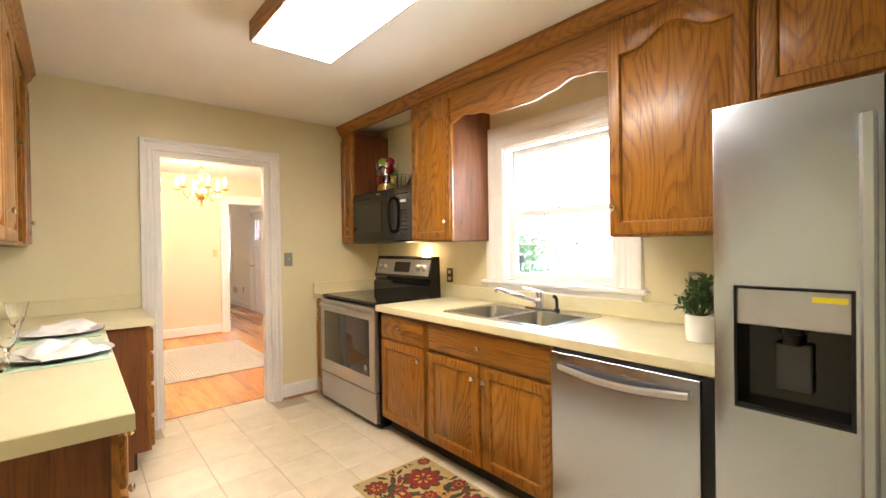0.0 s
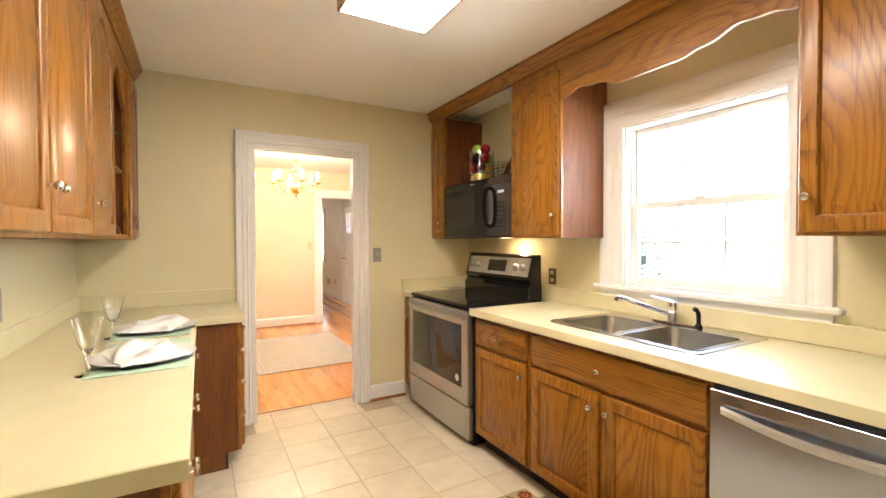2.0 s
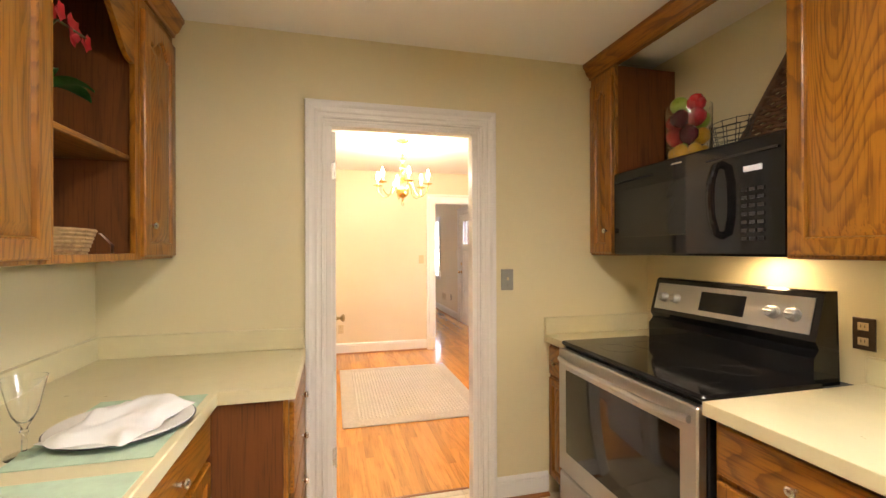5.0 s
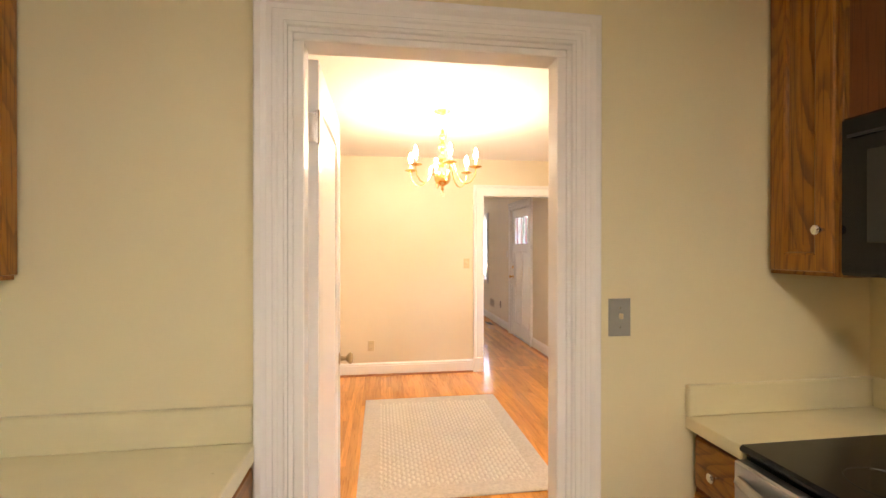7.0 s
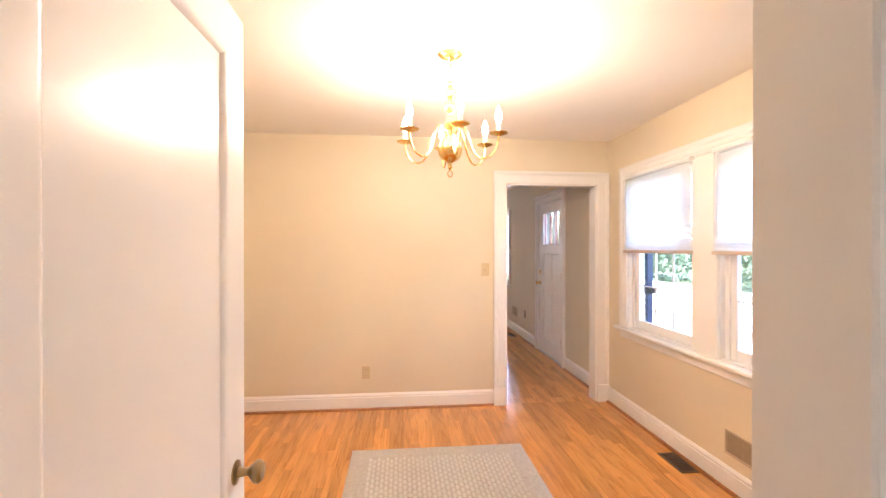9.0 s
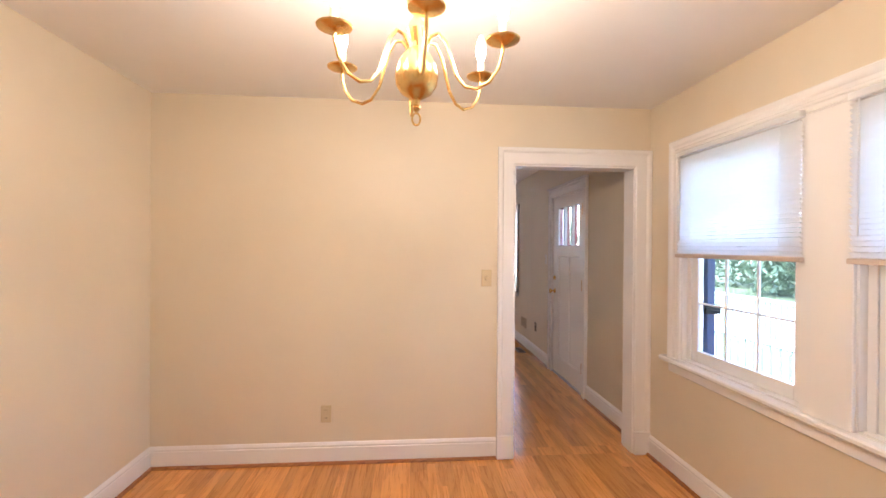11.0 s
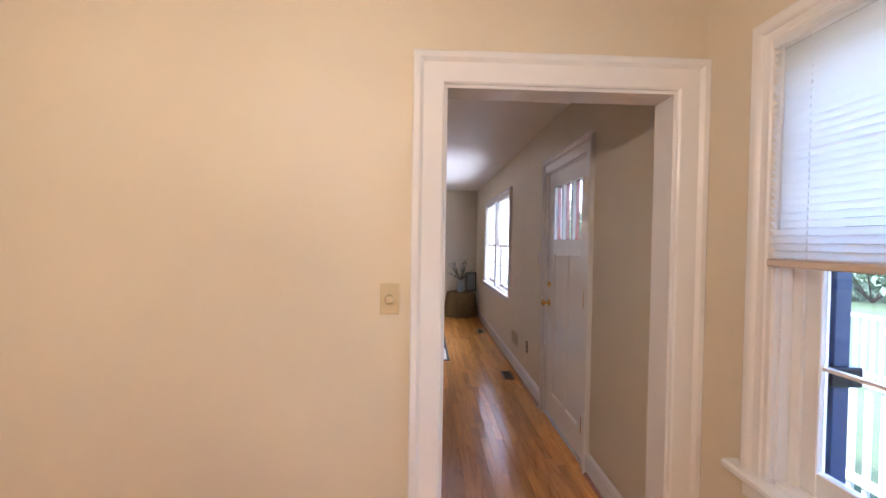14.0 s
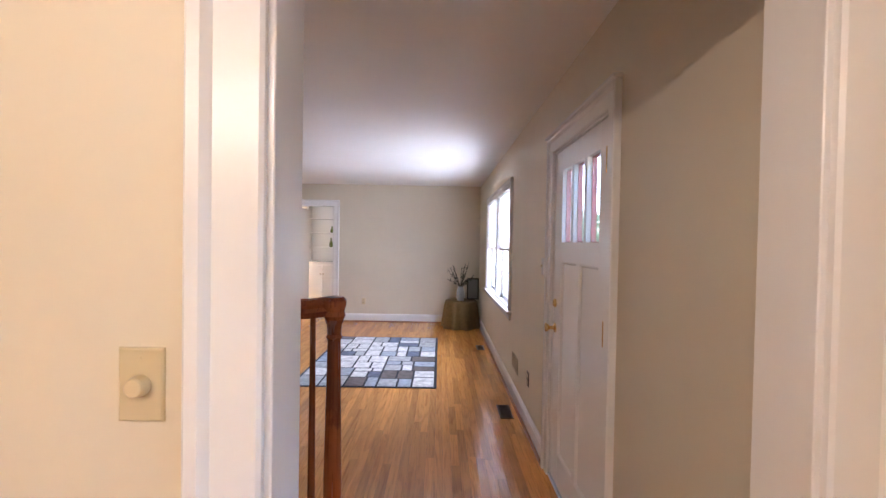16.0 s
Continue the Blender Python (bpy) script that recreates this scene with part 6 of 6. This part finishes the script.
# stair guard with a turned newel
sr = thing("stair_railing", (2.77, 9.3, 0), "red mahogany handrail with turned newel and balusters", "railing")
NX, NY = 2.79, 9.3
part("newel", lathe(bmesh.new(), [(0.0, 0.001), (0.042, 0.001), (0.042, 0.2), (0.03, 0.22), (0.034, 0.24), (0.026, 0.27), (0.033, 0.32), (0.034, 0.56), (0.029, 0.6), (0.033, 0.61), (0.028, 0.625), (0.029, 0.7), (0.022, 1.1), (0.021, 1.165), (0.027, 1.175), (0.022, 1.185), (0.024, 1.215), (0.029, 1.225), (0.03, 1.24), (0.0, 1.242)], pose(NX, NY, 0), 24), rail_wood, sr, "turned newel post")
rings = []
for x, z in ((NX + 0.01, 1.277), (NX - 0.03, 1.273), (NX - 0.08, 1.266), (NX - 0.14, 1.264), (NX - 0.2, 1.268), (NX - 0.3, 1.28), (NX - 1.1, 1.28)):
    rings.append([(x, NY + a, z + b) for a, b in ((-0.024, -0.03), (-0.028, -0.012), (-0.02, 0.0), (-0.027, 0.012), (-0.018, 0.028), (0.0, 0.033), (0.018, 0.028), (0.027, 0.012), (0.02, 0.0), (0.028, -0.012), (0.024, -0.03))])
part("handrail", loft(bmesh.new(), rings, True, True), rail_wood, sr, "moulded handrail")
part("volute", lathe(bmesh.new(), [(0.0, 1.23), (0.03, 1.233), (0.036, 1.245), (0.032, 1.26), (0.038, 1.28), (0.038, 1.295), (0.03, 1.306), (0.0, 1.31)], pose(NX, NY, 0), 26), rail_wood, sr, "round volute cap")
for k in range(8):
    x = NX - 0.075 - k * 0.125
    part("baluster", lathe(bmesh.new(), [(0.0, 0.001), (0.016, 0.001), (0.016, 0.25), (0.011, 0.27), (0.015, 0.3), (0.013, 0.6), (0.009, 1.15), (0.009, 1.245), (0.0, 1.246)], pose(x, NY + 0.02, 0), 12), rail_wood, sr)

# draped corner table, vase and branches
dt = thing("draped_side_table", (3.5, 15.52, 0), "low round table under a floor-length olive cloth", "table")
cloth = plain("olive brown table cloth", (0.17, 0.105, 0.035), 0.9, vary=0.15, scale=20, relief=0.5, grain=300)
rings = []
for z, r, amp in ((0.47, 0.02, 0), (0.47, 0.26, 0), (0.462, 0.275, 0.002), (0.4, 0.285, 0.012), (0.2, 0.305, 0.026), (0.03, 0.325, 0.035), (0.004, 0.33, 0.036)):
    ring = []
    for k in range(72):
        a = 6.2832 * k / 72
        q = r + amp * math.sin(9 * a + 0.7 * math.sin(3 * a))
        ring.append((3.515 + q * math.cos(a), 15.5 + q * math.sin(a), z))
    rings.append(ring)
part("cloth", loft(bmesh.new(), rings, True, False), cloth, dt, "olive brown cloth in folds")
part("table_top", lathe(bmesh.new(), [(0.0, 0.44), (0.25, 0.44), (0.25, 0.466), (0.0, 0.466)], pose(3.515, 15.5, 0), 30), side_z, dt)
part("pedestal", lathe(bmesh.new(), [(0.0, 0.001), (0.16, 0.001), (0.16, 0.02), (0.03, 0.05), (0.03, 0.44), (0.0, 0.44)], pose(3.515, 15.5, 0), 20), side_z, dt)
vs = thing("vase_with_branches", (3.5, 15.45, 0.471), "grey vase with dark budded branches on the draped table", "vase")
part("vase", lathe(bmesh.new(), [(0.0, 0.4712), (0.055, 0.4712), (0.075, 0.54), (0.07, 0.62), (0.045, 0.7), (0.05, 0.72), (0.045, 0.72), (0.04, 0.7), (0.06, 0.6), (0.0, 0.5)], pose(3.5, 15.45, 0), 24), plain("grey glazed vase", (0.34, 0.34, 0.33), 0.3, vary=0.1), vs)
random.seed(9)
tw, bd = bmesh.new(), bmesh.new()
for k in range(20):
    a = random.uniform(0, 6.283)
    tilt = random.uniform(0.3, 1.1)
    ln = random.uniform(0.25, 0.46)
    d = Vector((math.cos(a) * math.sin(tilt), math.sin(a) * math.sin(tilt), math.cos(tilt)))
    if d.x > 0.5 or d.y > 0.6:
        d *= 0.55
    p0 = Vector((3.5, 15.45, 0.7))
    pts = [p0 + d * ln * s + Vector((0, 0, 0.05 * s * (1 - s))) for s in (0, 0.35, 0.7, 1)]
    tube(tw, pts, 0.0045, 5, 0.002)
    for j in range(11):
        q = p0 + d * ln * random.uniform(0.35, 1)
        leaf(bd, q, d + Vector((random.gauss(0, 0.5), random.gauss(0, 0.5), random.gauss(0, 0.5))), (0.3, 0.2, 1), random.uniform(0.03, 0.055), 0.5)
part("branches", tw, plain("dark twig bark", (0.04, 0.028, 0.02), 0.8), vs)
tagged(part("buds", bd, plain("dull grey green leaves", (0.075, 0.085, 0.06), 0.7, vary=0.4, scale=20), vs, smooth=0), "grey green buds on twigs", kind="stuff")
pf = thing("picture_frame", (3.72, 15.62, 0.471), "dark thin picture frame leaning on the table", "picture frame")
bm = bmesh.new()
for a in ((3.62, 3.83, 0.4715, 0.49), (3.62, 3.83, 0.83, 0.85), (3.62, 3.64, 0.49, 0.83), (3.81, 3.83, 0.49, 0.83)):
    box(bm, a[0], a[1], 15.6, 15.618, a[2], a[3], 0.003)
part("frame", bm, black_plastic, pf)
part("glass", bx(3.638, 3.812, 15.606, 15.612, 0.488, 0.832), plain("grey backing", (0.3, 0.3, 0.28), 0.2), pf)

# patchwork rug
pr = thing("patchwork_rug", (2.38, 13.4, 0), "white grey and slate patchwork rug on the wood floor", "rug")
PXA, PXB, PYA, PYB = 1.62, 3.118, 12.26, 14.56
part("backing", bx(PXA, PXB, PYA, PYB, 0.001, 0.007, 0.003), plain("charcoal rug yarn", (0.03, 0.032, 0.04), 0.95, relief=0.6, grain=300), pr)
tones = [plain("patch " + n, c, 0.95, vary=0.3, scale=16, relief=0.6, grain=300) for n, c in (("white", (0.74, 0.73, 0.71)), ("pale blue", (0.38, 0.42, 0.48)), ("slate", (0.14, 0.16, 0.22)), ("brown grey", (0.16, 0.13, 0.12)), ("silver", (0.45, 0.46, 0.46)))]
random.seed(33)


def patches(x0, x1, y0, y1, depth=0):
    w, h = x1 - x0, y1 - y0
    if (w < 0.32 and h < 0.36) or depth > 7:
        part("patch", bx(x0 + 0.011, x1 - 0.011, y0 + 0.011, y1 - 0.011, 0.0065, 0.009, 0.001), tones[random.choice((0, 0, 0, 0, 1, 2, 3, 4, 4))], pr)
        return
    s = random.uniform(0.36, 0.64)
    if w > h * random.uniform(0.75, 1.2):
        patches(x0, x0 + w * s, y0, y1, depth + 1)
        patches(x0 + w * s, x1, y0, y1, depth + 1)
    else:
        patches(x0, x1, y0, y0 + h * s, depth + 1)
        patches(x0, x1, y0 + h * s, y1, depth + 1)


patches(PXA + 0.02, PXB - 0.02, PYA + 0.02, PYB - 0.02)

# built-in bookcase and open door seen through the far doorway
bc = thing("built_in_bookcase", (0.55, 17.2, 0), "white built-in bookcase with shelves above a cupboard", "bookcase")
part("cupboard", bx(0.2, 0.98, 17.3, 17.75, 0.0, 0.98, 0.004), trim_white, bc)
part("counter", bx(0.18, 1.0, 17.27, 17.75, 0.98, 1.01, 0.004), trim_white, bc)
part("side", bx(0.2, 0.23, 17.45, 17.75, 1.01, 2.42, 0.003), trim_white, bc)
part("side", bx(0.93, 0.96, 17.45, 17.75, 1.01, 2.42, 0.003), trim_white, bc)
part("back", bx(0.23, 0.93, 17.73, 17.748, 1.01, 2.42), trim_white, bc)
for z in (1.3, 1.62, 1.94, 2.26):
    part("shelf", bx(0.23, 0.93, 17.47, 17.73, z, z + 0.025, 0.003), trim_white, bc)
for x0, x1 in ((0.22, 0.585), (0.595, 0.96)):
    d = part("door", bx(x0, x1, 17.28, 17.3, 0.08, 0.94, 0.004), trim_white, bc)
    knob("-y", ((0.56 if x0 < 0.5 else 0.62), 17.28, 0.75), d, old_brass)
for x, z, h in ((0.72, 1.646, 0.14), (0.7, 1.326, 0.2)):
    v = thing("bottle", (x, 17.58, z), "small green glass bottle standing on a shelf", "bottle", "bottles on the shelves")
    part("glass", lathe(bmesh.new(), [(0.0, z + 0.0006), (0.035, z + 0.0006), (0.04, z + h * 0.4), (0.015, z + h * 0.75), (0.018, z + h), (0.0, z + h)], pose(x, 17.58, 0), 16), plain("olive bottle glass", (0.16, 0.2, 0.05), 0.15) if "olive bottle glass" not in bpy.data.materials else bpy.data.materials["olive bottle glass"], v)
sd = thing("study_door", (0.44, 16.3, 0), "white panelled door standing open into the room beyond", "door", kind="structure")
part("leaf", bx(0.425, 0.46, 16.02, 16.76, 0.012, 2.09, 0.003), trim_white, sd)
for z in (0.3, 1.05, 1.85):
    part("hinge", bx(0.46, 0.464, 16.005, 16.03, z - 0.045, z + 0.045), black_plastic, sd, "dark hinge")

# ---- outdoors ----
def grass_mat():
    m, n, l, p = material("mown grass")
    pos = n.new("ShaderNodeNewGeometry").outputs["Position"]
    r = ramp(n, [(0.3, (0.07, 0.105, 0.045)), (0.7, (0.1, 0.14, 0.065))])
    l.new(noise_node(n, l, pos, 0.6, 6, 0.7), r.inputs[0])
    l.new(r.outputs[0], p.inputs["Base Color"])
    p.inputs["Roughness"].default_value = 0.9
    bump(n, l, p, noise_node(n, l, pos, 40, 4), 1.0, 0.03)
    return m


solo("ground", bx(-600, 600, -600, 600, -0.9, -0.55), grass_mat(), "green mown lawn round the house", "lawn", kind="structure", smooth=0)
solo("foundation", bx(-1.7, 4.0, -1.0, 19.1, -0.56, -0.121), plain("concrete foundation", (0.3, 0.29, 0.27), 0.9), "concrete foundation under the house", "foundation", kind="structure", smooth=0)
navy = plain("navy shutter paint", (0.015, 0.03, 0.09), 0.45)
for y0, y1, z0, z1, x in ((8.2, 8.56, 0.72, 2.1, DX1 + 0.155), (5.84, 6.2, 0.72, 2.1, DX1 + 0.155), (14.44, 14.8, 0.72, 2.1, LX1 + 0.155), (3.18, 3.5, 1.03, 2.05, KX1 + 0.145)):
    t = thing("window_shutter", (x, (y0 + y1) / 2, z0), "navy blue louvred shutter beside the window", "shutter", "navy shutters")
    bm = bmesh.new()
    for a in ((y0, y0 + 0.04, z0, z1), (y1 - 0.04, y1, z0, z1), (y0 + 0.04, y1 - 0.04, z0, z0 + 0.05), (y0 + 0.04, y1 - 0.04, z1 - 0.05, z1)):
        box(bm, x + 0.025, x + 0.075, *a, 0.002)
    part("frame", bm, navy, t)
    for k in range(20):
        z = z0 + 0.06 + (z1 - z0 - 0.12) * (k + 0.5) / 20
        part("louvre", bx(x + 0.035, x + 0.06, y0 + 0.04, y1 - 0.04, z - 0.012, z + 0.012), navy, t)
    part("bracket", bx(x, x + 0.1, y0 - 0.02, y0 + 0.03, (z0 + z1) / 2 - 0.35, (z0 + z1) / 2 - 0.29, 0.004), black_plastic, t)
white_out = plain("white exterior paint", (0.8, 0.8, 0.78), 0.5)


def fence(p, q, height, label):
    p, q = Vector(p), Vector(q)
    t = thing("porch_railing", p, label, "railing", "white railings")
    n = int((q - p).length / 0.13)
    d = (q - p).normalized()
    s = Vector((-d.y, d.x, 0))
    for zz in (0.08, height - 0.05):
        bm = bmesh.new()
        loft(bm, [[c + s * a + Vector((0, 0, zz + b)) for a, b in ((-0.035, 0), (0.035, 0), (0.035, 0.05), (-0.035, 0.05))] for c in (p, q)], True, True)
        part("rail", bm, white_out, t)
    first = None
    for k in range(n + 1):
        c = p + d * 0.13 * k
        if first is None:
            first = part("picket", bx(c.x - 0.018, c.x + 0.018, c.y - 0.018, c.y + 0.018, c.z + 0.0, c.z + height - 0.05), white_out, t)
        else:
            o = new("picket", first.data)
            o.parent = t
            o.location = c - p
    return t


fence((6.4, 6.0, -0.55), (6.4, 15.5, -0.55), 0.95, "white wooden porch railing with square pickets")
fence((4.6, 16.4, -0.55), (6.3, 16.4, -0.55), 0.95, "white wooden porch railing with square pickets")
fence((9.5, 3.0, -0.55), (9.5, 19.0, -0.55), 1.0, "white wooden garden railing with square pickets")
# green lifted towards grey so the colour holds the bright outdoor haze
hedge_green = plain("shrub leaves paled for haze", (0.15, 0.21, 0.13), 0.6, vary=0.25, scale=4, relief=0)


def shrub(cx, cy, cz, rx, ry, rz, n, size, seed):
    random.seed(seed)
    t = thing("garden_shrub", (cx, cy, cz), "rounded leafy green garden shrub on the lawn", "shrub", "garden shrubs")
    bm, br = bmesh.new(), bmesh.new()
    lumps = [(random.uniform(-0.6, 0.6) * rx, random.uniform(-0.6, 0.6) * ry, random.uniform(0.3, 0.8) * rz, random.uniform(0.35, 0.55)) for _ in range(9)]
    for _ in range(n):
        lx, ly, lz, lr = random.choice(lumps)
        d = Vector((random.gauss(0, 1), random.gauss(0, 1), random.gauss(0, 1))).normalized()
        r = random.random() ** 0.4
        p = Vector((cx + lx + d.x * rx * lr * r, cy + ly + d.y * ry * lr * r, max(cz + 0.03, cz + lz + d.z * rz * lr * r)))
        leaf(bm, p, (random.gauss(0, 1), random.gauss(0, 1), random.gauss(0, 1)), (random.random(), random.random(), 1), size * random.uniform(0.7, 1.3), 0.6)
    for lx, ly, lz, lr in lumps:
        tube(br, [(cx, cy, cz), (cx + lx * 0.5, cy + ly * 0.5, cz + lz * 0.6), (cx + lx, cy + ly, cz + lz)], 0.03, 5, 0.01)
    part("branches", br, bpy.data.materials["dark twig bark"], t)
    part("foliage", bm, hedge_green, t, smooth=0)


shrub(7.6, 7.2, -0.55, 0.9, 1.2, 1.0, 1800, 0.1, 1)
shrub(8.4, 9.7, -0.55, 0.8, 0.8, 1.4, 1400, 0.1, 2)
shrub(6.2, 5.4, -0.55, 0.9, 0.9, 1.6, 1800, 0.1, 6)
for k, (x, y, rx, rz) in enumerate(((19, 22, 3.5, 3.6), (21, 27, 4, 4.4), (17, 32, 4, 3.4), (24, 20, 4, 3.0), (14, 38, 4, 4.0))):
    shrub(x, y, -0.55, rx, rx, rz, 2600, 0.34, 40 + k)

# ---- tiles and floor strips ----
def tile_mat():
    m, n, l, p = material("cream glazed floor tile")
    rnd = piece_random(n, l)
    pos = shifted(n, l, n.new("ShaderNodeNewGeometry").outputs["Position"], rnd)
    mix = math_node(n, l, "ADD", math_node(n, l, "MULTIPLY", noise_node(n, l, pos, 7, 5, 0.65), 0.8), math_node(n, l, "MULTIPLY", rnd, 0.2))
    r = ramp(n, [(0.3, (0.62, 0.53, 0.38)), (0.7, (0.76, 0.68, 0.52))])
    l.new(mix, r.inputs[0])
    l.new(r.outputs[0], p.inputs["Base Color"])
    p.inputs["Roughness"].default_value = 0.32
    bump(n, l, p, noise_node(n, l, pos, 25, 4), 0.08, 0.003)
    return m


tile_m = tile_mat()
S = 0.3115
tile_mesh = bpy.data.meshes.new("tile")
bm = bx(0.0025, S - 0.0025, 0.0025, S - 0.0025, -0.008, 0.0, 0.0022)
bm.to_mesh(tile_mesh)
bm.free()
tile_mesh.materials.append(tile_m)
X_AT, Y_AT = 1.573 - 4 * S, 4.036 - 16 * S
for i in range(10):
    for j in range(20):
        x, y = X_AT + i * S, Y_AT + j * S
        if x + S <= KX0 or x >= KX1 or y + S <= KY0:
            continue
        if y + S > 5.02:
            cut = min(1.0, (5.016 - y) / S)
            if cut < 0.1:
                continue
        else:
            cut = 1.0
        a0, a1 = max(x, KX0 + 0.001) , min(x + S, KX1 - 0.001)
        if y + S * cut > KY1:
            a0, a1 = max(a0, 1.44), min(a1, 2.234)
            if a1 - a0 < 0.02:
                a0, a1, cut = max(x, KX0 + 0.001), min(x + S, KX1 - 0.001), (KY1 - y) / S
                if cut < 0.05:
                    continue
        o = new("tile", tile_mesh)
        o.parent = kitchen_floor
        o.location = (a0, y, 0)
        o.scale = ((a1 - a0) / S, cut, 1)

random.seed(77)
strip_mesh = bpy.data.meshes.new("floor_strip")
bm = bx(0.0004, 0.9996, 0.0002, 0.9998, -0.006, 0.0)
bm.to_mesh(strip_mesh)
bm.free()
strip_mesh.materials.append(strip_floor)
W = 0.0575
verts, faces, singles = [], [], 0


def lay(x0, x1, y0, y1, parts):
    global singles
    n = int(math.ceil((x1 - x0) / W))
    for i in range(n):
        xa, xb = x0 + i * W, min(x1, x0 + (i + 1) * W)
        y = y0 - random.uniform(0, 0.9)
        while y < y1:
            ln = random.uniform(0.45, 1.7)
            ya, yb = max(y, y0), min(y + ln, y1)
            y += ln
            if yb - ya < 0.01:
                continue
            if parts and singles < 300:
                o = new("floor_strip", strip_mesh)
                o.parent = wood_floor
                o.location, o.scale = (xa, ya, 0), (xb - xa, yb - ya, 1)
                singles += 1
            else:
                b = len(verts)
                for z in (-0.006, 0.0):
                    verts.extend([(xa + 0.0003, ya + 0.0003, z), (xb - 0.0003, ya + 0.0003, z), (xb - 0.0003, yb - 0.0003, z), (xa + 0.0003, yb - 0.0003, z)])
                faces.extend([(b + 4, b + 5, b + 6, b + 7), (b, b + 1, b + 5, b + 4), (b + 1, b + 2, b + 6, b + 5), (b + 2, b + 3, b + 7, b + 6), (b + 3, b, b + 4, b + 7)])


lay(1.45, DX1, 5.036, DY1 + 0.01, True)
lay(DX0, 1.45, 5.036, DY1 + 0.01, False)
lay(2.853, 3.747, DY1 + 0.01, LY0, False)
lay(LX0, LX1, LY0, LY1 + 0.13, False)
lay(-1.08, 1.55, LY1 + 0.13, 19.0, False)
me = bpy.data.meshes.new("far_floor_strips")
me.from_pydata(verts, [], faces)
me.materials.append(strip_floor)
o = new("far_floor_strips", me)
o.parent = wood_floor
tagged(o, "narrow oak floor strips", kind="stuff")
